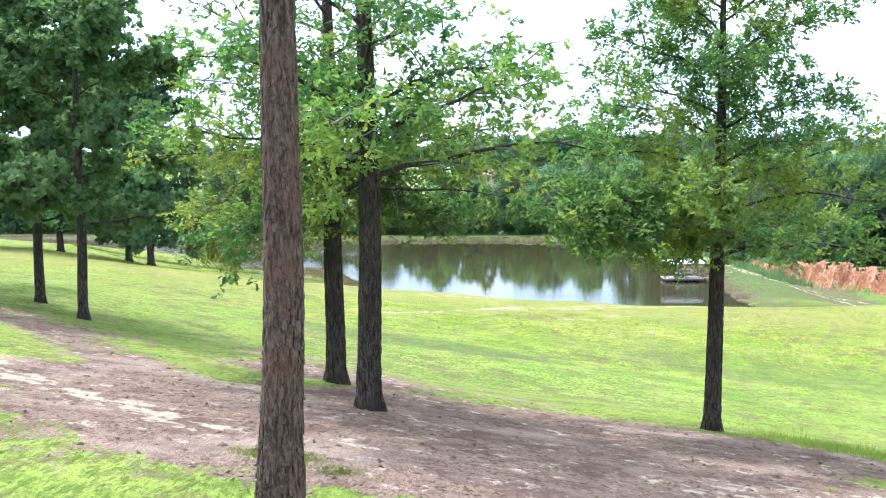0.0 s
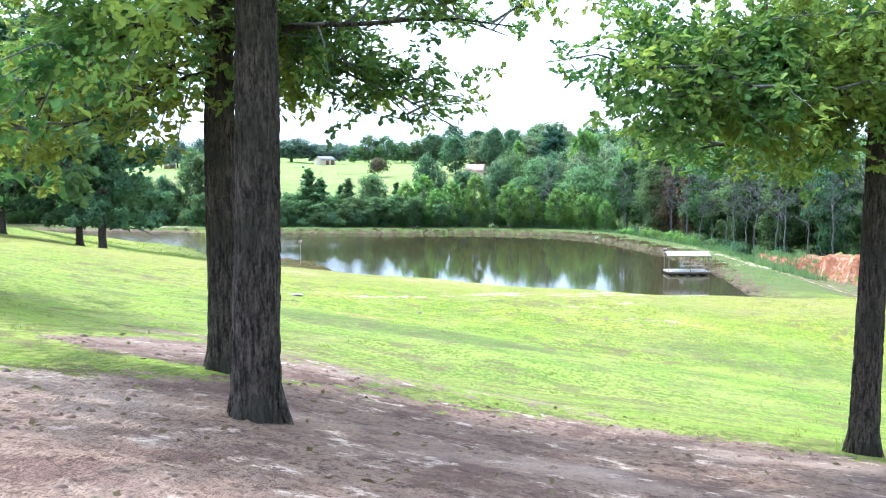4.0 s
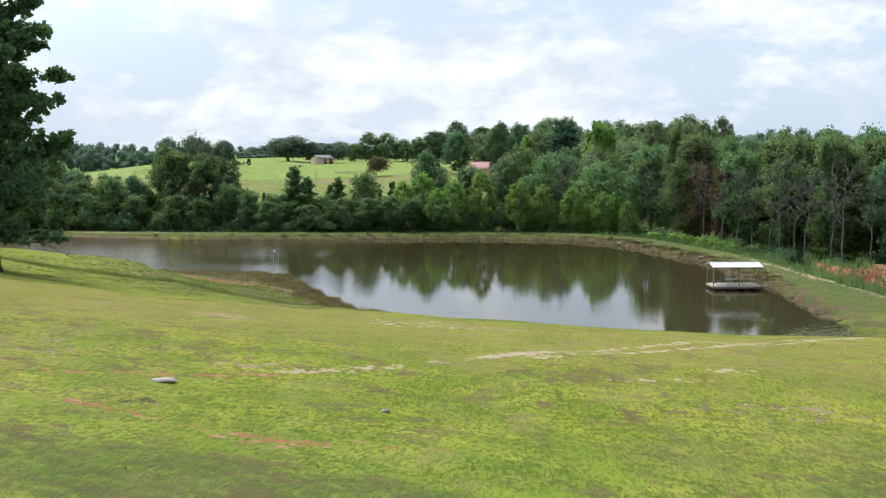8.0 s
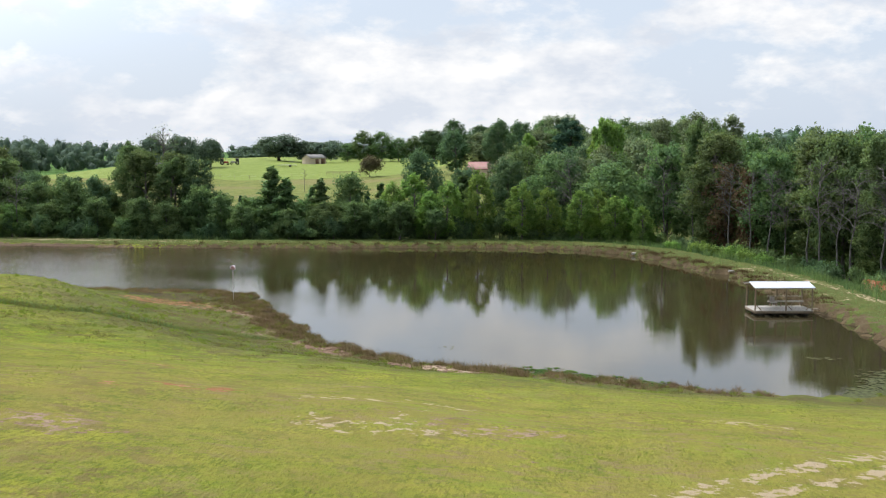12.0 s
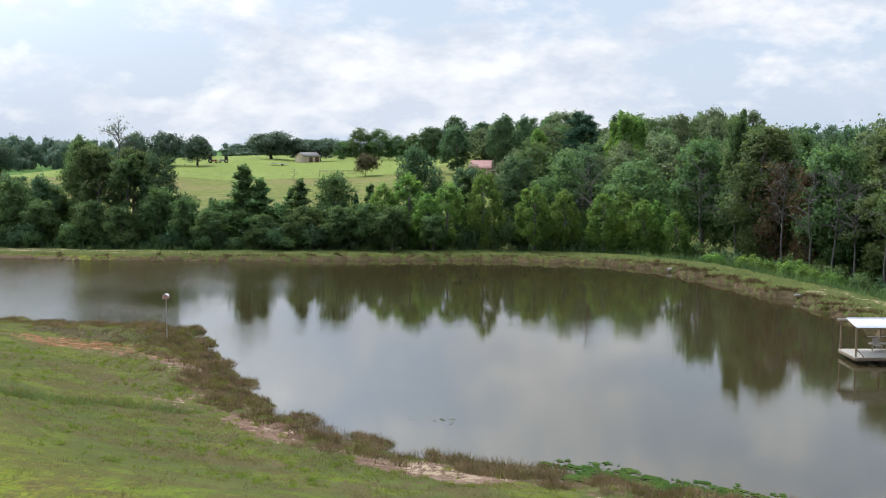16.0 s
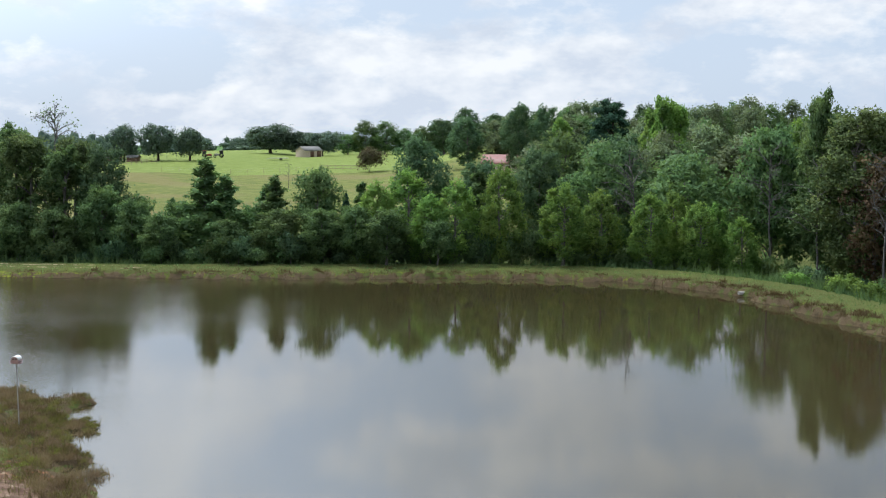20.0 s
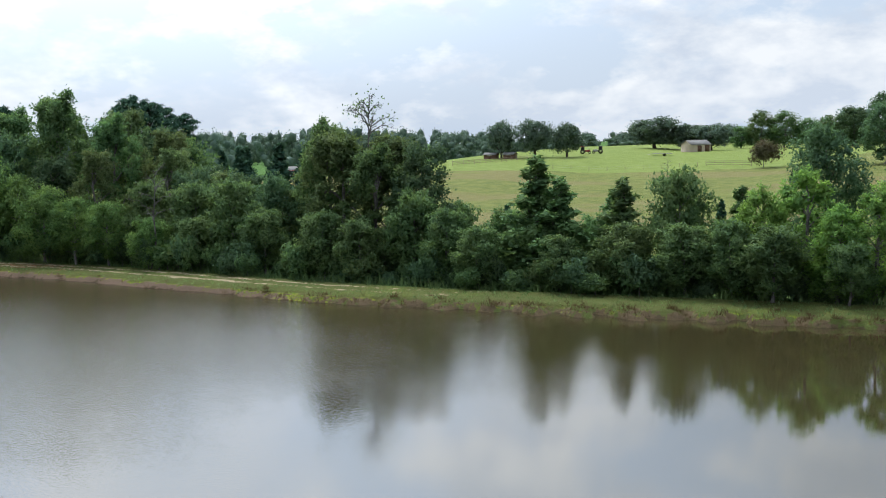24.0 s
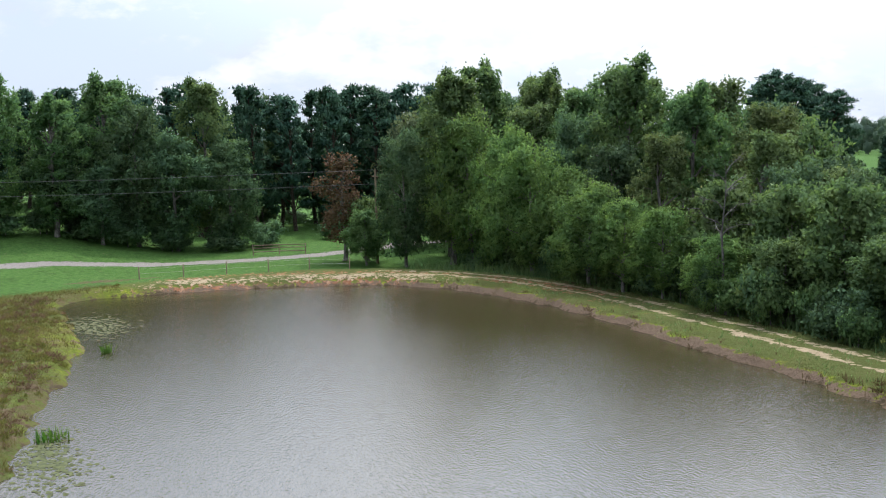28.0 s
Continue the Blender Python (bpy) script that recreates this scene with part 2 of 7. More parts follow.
def ground_mat():
    m = Mat("ground_cover", 0.95)
    m.bsdf.inputs["Specular IOR Level"].default_value = 0.08
    big, mid, fine, grit = m.noise(0.05, 4.0), m.noise(0.35, 5.0, 0.6), m.noise(2.6, 5.0, 0.65), m.noise(14.0, 4.0, 0.7)
    blade = m.noise(9.0, 3.0, 0.7, None, (1.0, 0.35, 1.0))
    g = m.mix(m.edge(mid, 0.36, 0.66), (0.185, 0.230, 0.022), (0.325, 0.330, 0.040))
    g = m.mix(m.attr("fresh"), g, m.mix(m.edge(mid, 0.36, 0.66), (0.160, 0.238, 0.038), (0.275, 0.346, 0.070)))
    g = m.mix(m.edge(big, 0.42, 0.62), g, m.mix(0.5, g, (0.26, 0.245, 0.06)))
    g = m.mix(m.math("MULTIPLY", m.edge(blade, 0.46, 0.6), 0.72), g, (0.075, 0.112, 0.012))
    g = m.mix(m.math("MULTIPLY", m.edge(grit, 0.55, 0.8), 0.45), g, (0.27, 0.28, 0.09))
    thin = m.edge(m.math("ADD", m.math("MULTIPLY", mid, 0.5), m.math("MULTIPLY", fine, 0.5)), 0.54, 0.66)
    g = m.mix(m.math("MULTIPLY", thin, 0.5), g, (0.21, 0.17, 0.075))
    mow = m.noise(1.2, 5.0, 0.65, None, (0.35, 1.0, 1.0))
    g = m.mix(m.math("MULTIPLY", m.edge(mow, 0.48, 0.66), 0.22), g, (0.085, 0.14, 0.016))
    tired = m.edge(m.math("ADD", m.math("MULTIPLY", m.noise(0.16, 5.0, 0.7), 0.6), m.math("MULTIPLY", fine, 0.4)), 0.52, 0.62)
    lush = m.edge(m.math("ADD", m.attr("lush"), m.math("MULTIPLY", m.math("SUBTRACT", fine, 0.5), 0.7)), 0.25, 0.75)
    g = m.mix(lush, g, m.mix(fine, (0.074, 0.092, 0.024), (0.130, 0.144, 0.044)))
    patch = m.math("MULTIPLY", m.edge(m.noise(0.42, 6.0, 0.72, None, (0.6, 1.0, 1.0)), 0.47, 0.56), m.attr("slope"))
    dark_tuft = m.math("MULTIPLY", m.edge(m.noise(2.2, 6.0, 0.78), 0.49, 0.57), m.edge(m.noise(0.4, 3.0), 0.3, 0.62))
    g = m.mix(m.math("MULTIPLY", dark_tuft, 0.62), g, (0.062, 0.11, 0.014))
    fleck = m.edge(m.noise(5.5, 5.0, 0.75), 0.6, 0.68)
    g = m.mix(m.math("MULTIPLY", fleck, 0.55), g, (0.12, 0.085, 0.04))
    g = m.mix(m.math("MULTIPLY", tired, 0.28), g, m.mix(grit, (0.10, 0.095, 0.03), (0.20, 0.165, 0.075)))
    clump = m.math("MULTIPLY", m.edge(m.noise(0.9, 6.0, 0.74), 0.52, 0.57), m.edge(m.noise(0.11, 3.0), 0.33, 0.55))
    g = m.mix(m.math("MULTIPLY", clump, 0.85), g, m.mix(grit, (0.10, 0.078, 0.034), (0.18, 0.135, 0.062)))
    lime = m.math("MULTIPLY", m.edge(m.noise(0.55, 6.0, 0.72), 0.5, 0.6), m.edge(m.noise(0.07, 3.0), 0.4, 0.6))
    g = m.mix(m.math("MULTIPLY", lime, 0.6), g, m.mix(grit, (0.15, 0.23, 0.02), (0.26, 0.34, 0.035)))
    straw = m.edge(m.noise(0.5, 6.0, 0.7, None, (1.0, 0.6, 1.0)), 0.52, 0.66)
    g = m.mix(m.math("MULTIPLY", straw, 0.5), g, (0.24, 0.235, 0.07))
    g = m.mix(m.math("MULTIPLY", lush, 0.75), g, m.mix(mid, (0.068, 0.088, 0.024), (0.118, 0.134, 0.042)))
    bright = m.math("MULTIPLY", m.edge(m.noise(0.3, 5.0, 0.7, None, (0.7, 1.0, 1.0)), 0.48, 0.6), m.attr("slope"))
    g = m.mix(m.math("MULTIPLY", bright, 0.85), g, m.mix(fine, (0.112, 0.154, 0.016), (0.200, 0.235, 0.030)))
    g = m.mix(m.math("MULTIPLY", patch, 0.9), g, m.mix(fine, (0.075, 0.060, 0.026), (0.15, 0.115, 0.056)))
    dry = m.math("MULTIPLY", m.attr("dry"), m.math("ADD", 0.3, m.math("MULTIPLY", m.edge(m.noise(0.7, 6.0, 0.72, None, (0.7, 1.0, 1.0)), 0.4, 0.62), 0.5)))
    g = m.mix(dry, g, m.mix(grit, (0.19, 0.168, 0.036), (0.30, 0.255, 0.075)))
    scuff = m.math("MULTIPLY", m.math("MULTIPLY", m.edge(m.noise(1.5, 6.0, 0.76, None, (0.75, 1.0, 1.0)), 0.5, 0.6), m.edge(m.noise(0.17, 4.0), 0.38, 0.58)), m.attr("dry"))
    g = m.mix(m.math("MULTIPLY", scuff, 0.7), g, m.mix(grit, (0.17, 0.125, 0.06), (0.30, 0.225, 0.12)))
    meadow = m.mix(m.edge(fine, 0.3, 0.7), (0.052, 0.118, 0.026), (0.095, 0.185, 0.044))
    meadow = m.mix(m.math("MULTIPLY", m.edge(m.noise(0.9, 5.0, 0.7), 0.52, 0.62), 0.5), meadow, (0.045, 0.085, 0.022))
    g = m.mix(m.edge(m.math("ADD", m.attr("pasture"), m.math("MULTIPLY", m.math("SUBTRACT", mid, 0.5), 0.6)), 0.3, 0.7), g, meadow)
    hay = m.mix(m.edge(mid, 0.3, 0.7), (0.115, 0.140, 0.038), (0.180, 0.195, 0.056))
    hay = m.mix(m.math("MULTIPLY", m.edge(m.noise(0.05, 4.0, 0.6, None, (0.35, 1.0, 1.0)), 0.48, 0.6), 0.6), hay, (0.20, 0.165, 0.075))
    g = m.mix(m.edge(m.math("ADD", m.attr("hay"), m.math("MULTIPLY", m.math("SUBTRACT", mid, 0.5), 0.4)), 0.35, 0.65), g, hay)
    ridge_grass = m.mix(m.edge(mid, 0.3, 0.7), (0.155, 0.205, 0.050), (0.205, 0.255, 0.066))
    g = m.mix(m.edge(m.math("ADD", m.attr("mown"), m.math("MULTIPLY", m.math("SUBTRACT", mid, 0.5), 0.4)), 0.35, 0.65), g, ridge_grass)
    soil = m.mix(fine, (0.150, 0.090, 0.064), (0.32, 0.215, 0.152))
    soil = m.mix(m.edge(m.noise(1.1, 5.0, 0.7), 0.48, 0.6), soil, (0.150, 0.090, 0.066))
    soil = m.mix(m.edge(m.noise(1.9, 5.0, 0.7), 0.56, 0.68), soil, (0.54, 0.41, 0.31))
    soil = m.mix(m.math("MULTIPLY", m.edge(grit, 0.5, 0.62), 0.8), soil, (0.105, 0.064, 0.046))
    soil = m.mix(m.edge(m.noise(4.5, 5.0, 0.75), 0.56, 0.64), soil, (0.078, 0.048, 0.036))
    soil = m.mix(m.math("MULTIPLY", m.edge(mid, 0.5, 0.75), 0.7), soil, (0.42, 0.31, 0.235))
    sand_and_sun = m.mix(fine, (0.31, 0.235, 0.150), (0.48, 0.385, 0.265))
    clay = m.mix(m.edge(fine, 0.3, 0.7), (0.20, 0.070, 0.034), (0.33, 0.150, 0.080))
    clay = m.mix(m.edge(m.noise(1.4, 5.0, 0.7, None, (1.0, 1.0, 0.25)), 0.5, 0.62), clay, (0.40, 0.235, 0.150))
    weed = m.mix(fine, (0.085, 0.06, 0.036), (0.16, 0.12, 0.072))
    weed = m.mix(m.edge(m.noise(1.2, 4.0), 0.5, 0.62), weed, (0.10, 0.13, 0.035))
    mud = m.mix(fine, (0.055, 0.042, 0.025), (0.10, 0.075, 0.045))
    jitter = m.math("ADD", m.math("MULTIPLY", m.math("SUBTRACT", fine, 0.5), 2.0), m.math("MULTIPLY", m.math("SUBTRACT", mid, 0.5), 0.9))
    c = g
    gravel = m.mix(m.edge(grit, 0.35, 0.65), (0.20, 0.175, 0.165), (0.36, 0.325, 0.305))
    cut = m.mix(fine, (0.105, 0.074, 0.052), (0.215, 0.155, 0.112))
    for name, col in (("weed", weed), ("soil", soil), ("bank", cut), ("gravel", gravel), ("clay", clay), ("sand_and_sun", sand_and_sun), ("mud", mud)):
        c = m.mix(m.edge(m.math("ADD", m.attr(name), jitter), 0.4, 0.6), c, col)
    m.color(c)
    m.bump(m.math("ADD", m.math("MULTIPLY", blade, 0.6), m.math("ADD", m.math("MULTIPLY", fine, 1.0), m.math("MULTIPLY", grit, 0.45))), 0.9, 0.24)
    return m.mat


def water_mat():
    """Brown-green pond water: calm over the middle, wind ripples towards the far end."""
    m = Mat("pond_water", 0.02)
    m.bsdf.inputs["IOR"].default_value = 1.85
    m.bsdf.inputs["Specular IOR Level"].default_value = 0.5
    p = m.pos()
    sep = m.node("ShaderNodeSeparateXYZ", Vector=p)
    windy = m.edge(m.math("ADD", m.math("MULTIPLY", sep.outputs[0], -1.0), m.math("MULTIPLY", m.noise(0.03, 3.0), 60.0)), 42.0, 82.0)
    streak = m.edge(m.noise(0.03, 3.0, 0.5, p, (1.0, 2.2, 1.0)), 0.52, 0.64)
    rip = m.noise(5.6, 2.0, 0.5, p, (0.8, 1.6, 1.0))
    swell = m.noise(0.35, 2.0, 0.5, p, (0.6, 1.3, 1.0))
    amp = m.math("ADD", 0.05, m.math("ADD", m.math("ADD", m.math("MULTIPLY", windy, 0.35), m.math("MULTIPLY", m.math("MULTIPLY", windy, windy), 1.25)), m.math("MULTIPLY", streak, 0.06)))
    h = m.math("ADD", m.math("MULTIPLY", m.math("MULTIPLY", rip, amp), 0.55), m.math("MULTIPLY", swell, 0.05))
    m.bump(h, 0.3, 0.12)
    m.rough(m.math("ADD", 0.025, m.math("MULTIPLY", windy, 0.012)))
    m.color(m.mix(m.noise(0.02, 2.0), (0.034, 0.028, 0.012), (0.044, 0.036, 0.016)))
    return m.mat


def wood_mat(name, dark, light, stretch=(1.0, 8.0, 8.0)):
    m = Mat(name, 0.8)
    f = m.noise(3.0, 6.0, 0.65, m.local(), stretch)
    obj = m.nt.nodes.new("ShaderNodeObjectInfo").outputs["Random"]
    c = m.mix(m.edge(f, 0.3, 0.7), dark, light)
    c = m.mix(m.math("MULTIPLY", obj, 0.35), c, dark)
    m.color(c).bump(f, 0.35, 0.01)
    return m.mat


def metal_mat(name, col, rough=0.35, rust=None):
    m = Mat(name, rough, 0.6)
    n = m.noise(2.0, 5.0, 0.6, m.local())
    c = m.mix(m.edge(n, 0.45, 0.8), col, tuple(0.75 * k for k in col))
    if rust:
        c = m.mix(m.edge(m.noise(5.0, 5.0, 0.7, m.local()), 0.58, 0.72), c, rust)
    m.color(c)
    return m.mat


def plain_mat(name, col, rough=0.7, vary=0.25, scale=1.5):
    m = Mat(name, rough)
    m.color(m.mix(m.edge(m.noise(scale, 5.0, 0.6, m.local()), 0.35, 0.7), col, tuple((1 - vary) * k for k in col)))
    return m.mat


GROUND, WATER = ground_mat(), water_mat()
PLANK = wood_mat("weathered_plank", (0.30, 0.28, 0.25), (0.50, 0.47, 0.42))
POST = wood_mat("treated_post", (0.14, 0.105, 0.07), (0.27, 0.21, 0.14), (6.0, 6.0, 1.0))
ROOFTIN = metal_mat("galvanised_tin", (0.78, 0.80, 0.84), 0.3)
RUSTTIN = metal_mat("rusty_tin", (0.45, 0.43, 0.42), 0.55, (0.20, 0.08, 0.04))
POND_WEED = plain_mat("pond_weed", (0.085, 0.10, 0.03), 0.95, 0.5, 3.0)
CABLE = plain_mat("dull_cable", (0.13, 0.135, 0.14), 0.9)
FLOAT = plain_mat("dark_float", (0.03, 0.03, 0.028))
CREAM = plain_mat("cream_siding", (0.50, 0.41, 0.32), 0.7, 0.12)
BROWNW = plain_mat("brown_boards", (0.14, 0.07, 0.045))
REDROOF = plain_mat("red_roof", (0.21, 0.075, 0.06), 0.6, 0.2)
GREYROOF = plain_mat("grey_roof", (0.15, 0.145, 0.14), 0.9, 0.2)
DARKHOLE = plain_mat("dark_opening", (0.02, 0.02, 0.02))
PAINTRED = plain_mat("red_paint", (0.33, 0.045, 0.03), 0.45, 0.15)
RUBBER = plain_mat("black_rubber", (0.02, 0.02, 0.02), 0.85)
WHITEP = plain_mat("white_plastic", (0.75, 0.75, 0.73), 0.5, 0.08)
CONCRETE = plain_mat("concrete_pipe", (0.42, 0.40, 0.37), 0.85, 0.25, 4.0)
PINKBOX = wood_mat("birdhouse_board", (0.40, 0.24, 0.22), (0.52, 0.33, 0.30), (6.0, 6.0, 1.0))
STONE = plain_mat("field_stone", (0.30, 0.26, 0.22), 0.9, 0.4, 3.0)


# ---- building tools ----
def mesh_np(name, verts, faces, mat=None, smooth=False):
    """A mesh from arrays: verts (n, 3) and faces (m, k), all with the same number of corners."""
    verts, faces = np.asarray(verts, np.float32), np.asarray(faces, np.int32)
    me = bpy.data.meshes.new(name)
    me.vertices.add(len(verts))
    me.vertices.foreach_set("co", verts.ravel())
    me.loops.add(faces.size)
    me.loops.foreach_set("vertex_index", faces.ravel())
    me.polygons.add(len(faces))
    me.polygons.foreach_set("loop_start", np.arange(0, faces.size, faces.shape[1], dtype=np.int32))
    if smooth:
        me.polygons.foreach_set("use_smooth", np.ones(len(faces), bool))
    me.update(calc_edges=True)
    if mat:
        me.materials.append(mat)
    return me


class Geo:
    """Collects triangles."""

    def __init__(self):
        self.v, self.f, self.n = [], [], 0

    def add(self, v, f):
        v, f = np.asarray(v, float), np.asarray(f, int)
        if f.shape[1] == 4:
            f = np.concatenate([f[:, [0, 1, 2]], f[:, [0, 2, 3]]])
        self.v.append(v)
        self.f.append(f + self.n)
        self.n += len(v)
        return self

    def mesh(self, name, mat, smooth=False):
        return mesh_np(name, np.concatenate(self.v), np.concatenate(self.f), mat, smooth)


def tube(points, radii, sides=8, wobble=0.0, rng=None):
    """A tapering tube along a line of points."""
    points, radii = np.asarray(points, float), np.asarray(radii, float)
    n = len(points)
    way = np.gradient(points, axis=0)
    way /= np.linalg.norm(way, axis=1, keepdims=True) + 1e-9
    side = np.cross(way, np.where(np.abs(way[:, 2:]) > 0.9, [[1.0, 0, 0]], [[0, 0, 1.0]]))
    side /= np.linalg.norm(side, axis=1, keepdims=True) + 1e-9
    up = np.cross(side, way)
    a = np.linspace(0, 2 * math.pi, sides, endpoint=False)
    r = radii[:, None] * np.ones(sides)
    if wobble and rng is not None:
        r = r * (1 + wobble * rng.standard_normal((n, sides)))
    v = points[:, None] + r[..., None] * (np.cos(a)[:, None] * side[:, None] + np.sin(a)[:, None] * up[:, None])
    i, j = np.meshgrid(np.arange(n - 1), np.arange(sides), indexing="ij")
    k = (j + 1) % sides
    f = np.stack([i * sides + j, i * sides + k, (i + 1) * sides + k, (i + 1) * sides + j], -1).reshape(-1, 4)
    return v.reshape(-1, 3), f


def unit(v):
    return v / (np.linalg.norm(v, axis=-1, keepdims=True) + 1e-9)


def diamonds(base, way, length, width, rng):
    """Pointed leaves: from base along way, four corners each, slightly folded."""
    n = len(base)
    side = unit(np.cross(way, rng.standard_normal((n, 3))))
    lift = unit(np.cross(side, way))
    length, width = np.broadcast_to(length, n)[:, None], np.broadcast_to(width, n)[:, None]
    mid = base + way * length * 0.5 + lift * width * 0.25
    v = np.stack([base, mid + side * width, base + way * length, mid - side * width], 1).reshape(-1, 3)
    f = np.arange(4 * n).reshape(-1, 4)
    return v, f


def slivers(base, way, length, width, rng, face=None):
    """Small far leaves: one pointed triangle each."""
    n = len(base)
    side = unit(np.cross(way, rng.standard_normal((n, 3)) if face is None else face + 0.45 * rng.standard_normal((n, 3))))
    length, width = np.broadcast_to(length, n)[:, None], np.broadcast_to(width, n)[:, None]
    foot = base + way * length * rng.uniform(0.0, 0.35, (n, 1))
    v = np.stack([foot - side * width, foot + side * width, base + way * length], 1).reshape(-1, 3)
    return v, np.arange(3 * n).reshape(-1, 3)


LOBED = [(0, 0), (0.24, 0.19), (0.40, 0.12), (0.64, 0.28), (0.84, 0.17), (1.0, 0.0)]


def lobed_leaves(base, way, length, rng):
    """Lobed oak leaves, each a folded pair of toothed halves."""
    n = len(base)
    side = unit(np.cross(way, rng.standard_normal((n, 3)) * 0.6 + [0, 0, 1.0]))
    lift = unit(np.cross(side, way))
    length = np.broadcast_to(length, n)[:, None]
    rows = []
    for s in (1, -1):
        rows += [base + length * (way * a + s * side * b + lift * (0.25 * b - 0.12 * a * a)) for a, b in (LOBED if s == 1 else LOBED[1:-1])]
    v = np.stack(rows, 1).reshape(-1, 3)
    m = np.arange(n)[:, None] * 10
    tri = [(0, 1, 2), (0, 2, 4), (2, 3, 4), (0, 4, 5), (0, 7, 6), (0, 9, 7), (7, 9, 8), (0, 5, 9)]
    f = (m[:, :, None] + np.array(tri)[None]).reshape(-1, 3)
    return v, f


def blob(c, r, rng, sub=2):
    """A rough low ball, for the dense inside of a crown."""
    a, b = np.meshgrid(np.linspace(0, math.pi, 3 + sub), np.linspace(0, 2 * math.pi, 5 + sub, endpoint=False), indexing="ij")
    n, s = a.shape
    k = 1 + 0.18 * rng.standard_normal(a.shape)
    k[0], k[-1] = k[0, 0], k[-1, 0]
    v = np.stack([np.sin(a) * np.cos(b) * k, np.sin(a) * np.sin(b) * k, np.cos(a) * k], -1).reshape(-1, 3) * r + c
    i, j = np.meshgrid(np.arange(n - 1), np.arange(s), indexing="ij")
    j2 = (j + 1) % s
    f = np.stack([i * s + j, (i + 1) * s + j, (i + 1) * s + j2, i * s + j2], -1).reshape(-1, 4)
    return v, f


def part(name, me, parent, label="", m=None):
    ob = new(name, me)
    ob.parent = parent
    if m is not None:
        ob.matrix_basis = m
    return tagged(ob, label)


def empty(name, m, label, category, group="", kind=""):
    ob = new(name)
    ob.matrix_basis = m
    return tagged(ob, label, category, group, kind)


def box_geo(g, c, s, bevel=0.0):
    """A box with chamfered long edges, centre c and size s."""
    c, (x, y, z) = np.array(c, float), np.array(s, float) / 2
    b = bevel
    if b <= 0:
        v = np.array([(i * x, j * y, k * z) for k in (-1, 1) for i, j in ((-1, -1), (1, -1), (1, 1), (-1, 1))])
        f = [(0, 3, 2, 1), (4, 5, 6, 7), (0, 1, 5, 4), (1, 2, 6, 5), (2, 3, 7, 6), (3, 0, 4, 7)]
        return g.add(v + c, f)
    ring = [(-x + b, -y), (x - b, -y), (x, -y + b), (x, y - b), (x - b, y), (-x + b, y), (-x, y - b), (-x, -y + b)]
    v = np.array([(*p, -z) for p in ring] + [(*p, z) for p in ring])
    f3 = [(0, i + 1, i) for i in range(1, 7)] + [(8, 8 + i, 9 + i) for i in range(1, 7)]
    f4 = [(i, (i + 1) % 8, 8 + (i + 1) % 8, 8 + i) for i in range(8)]
    g.add(v + c, f4)
    return g.add(v + c, np.array(f3))


def box_mesh(name, c, s, mat, bevel=0.0):
    return box_geo(Geo(), c, s, bevel).mesh(name, mat)


# ---- the lie of the land ----
SHORE = [(-111.5, 154), (-103, 152.8), (-92, 152.4), (-84, 150.8), (-76, 148.8), (-67, 147.0), (-58, 145.0), (-50, 143), (-40.5, 140.0),
         (-33.4, 139.2), (-28.2, 138), (-25.6, 133), (-21.9, 127), (-17.6, 119.5), (-14.4, 115.3), (-10.4, 111.6), (-6.5, 109.4),
         (-2.8, 108.2), (3.9, 106.0), (9, 104.3), (15.7, 103.4), (21, 104.6), (23.6, 110), (23.4, 117.6), (22.8, 125), (22.2, 135),
         (19, 154), (14.6, 165.5), (10, 176.5), (6, 181), (0, 184.6), (-14, 185.6), (-30, 183.8), (-51, 181.6), (-70, 182.6),
         (-88, 183.8), (-98.5, 182.6), (-104.8, 179.6), (-109, 174), (-111.8, 165)]


def smooth_loop(points, k=6):
    p = np.array(points, float)
    a, b, c, d = np.roll(p, 1, 0), p, np.roll(p, -1, 0), np.roll(p, -2, 0)
    t = np.linspace(0, 1, k, endpoint=False)[:, None, None]
    q = 0.5 * (2 * b + (c - a) * t + (2 * a - 5 * b + 4 * c - d) * t**2 + (3 * b - a - 3 * c + d) * t**3)
    return q.transpose(1, 0, 2).reshape(-1, 2)


POND = smooth_loop(SHORE)


def step(x, lo, hi):
    t = np.clip((x - lo) / (hi - lo), 0, 1)
    return t * t * (3 - 2 * t)


def line_dist(X, Y, pts, closed=False):
    p = np.array(pts, float)
    q = np.roll(p, -1, 0) if closed else p[1:]
    p = p if closed else p[:-1]
    best = np.full(X.shape, 1e9)
    for (ax, ay), (bx, by) in zip(p, q):
        dx, dy = bx - ax, by - ay
        t = np.clip(((X - ax) * dx + (Y - ay) * dy) / (dx * dx + dy * dy + 1e-9), 0, 1)
        best = np.minimum(best, (X - ax - t * dx) ** 2 + (Y - ay - t * dy) ** 2)
    return np.sqrt(best)


def shore_dist(X, Y):
    """Metres from the water's edge: positive on land, negative in the pond."""
    d = line_dist(X, Y, POND, True)
    inside = np.zeros(X.shape, bool)
    for (ax, ay), (bx, by) in zip(POND, np.roll(POND, -1, 0)):
        cross = (ay > Y) != (by > Y)
        inside ^= cross & (X < (bx - ax) * (Y - ay) / (by - ay + 1e-12) + ax)
    ragged = np.clip(1.1 * wob(X, Y, 4.2, 91) + 0.8 * wob(X, Y, 1.9, 92), -1.0, 1.0) * np.exp(-(d / 4.0) ** 2) * (1 - 0.6 * step(-X, 40, 56))
    return np.where(inside, -d, d) + ragged


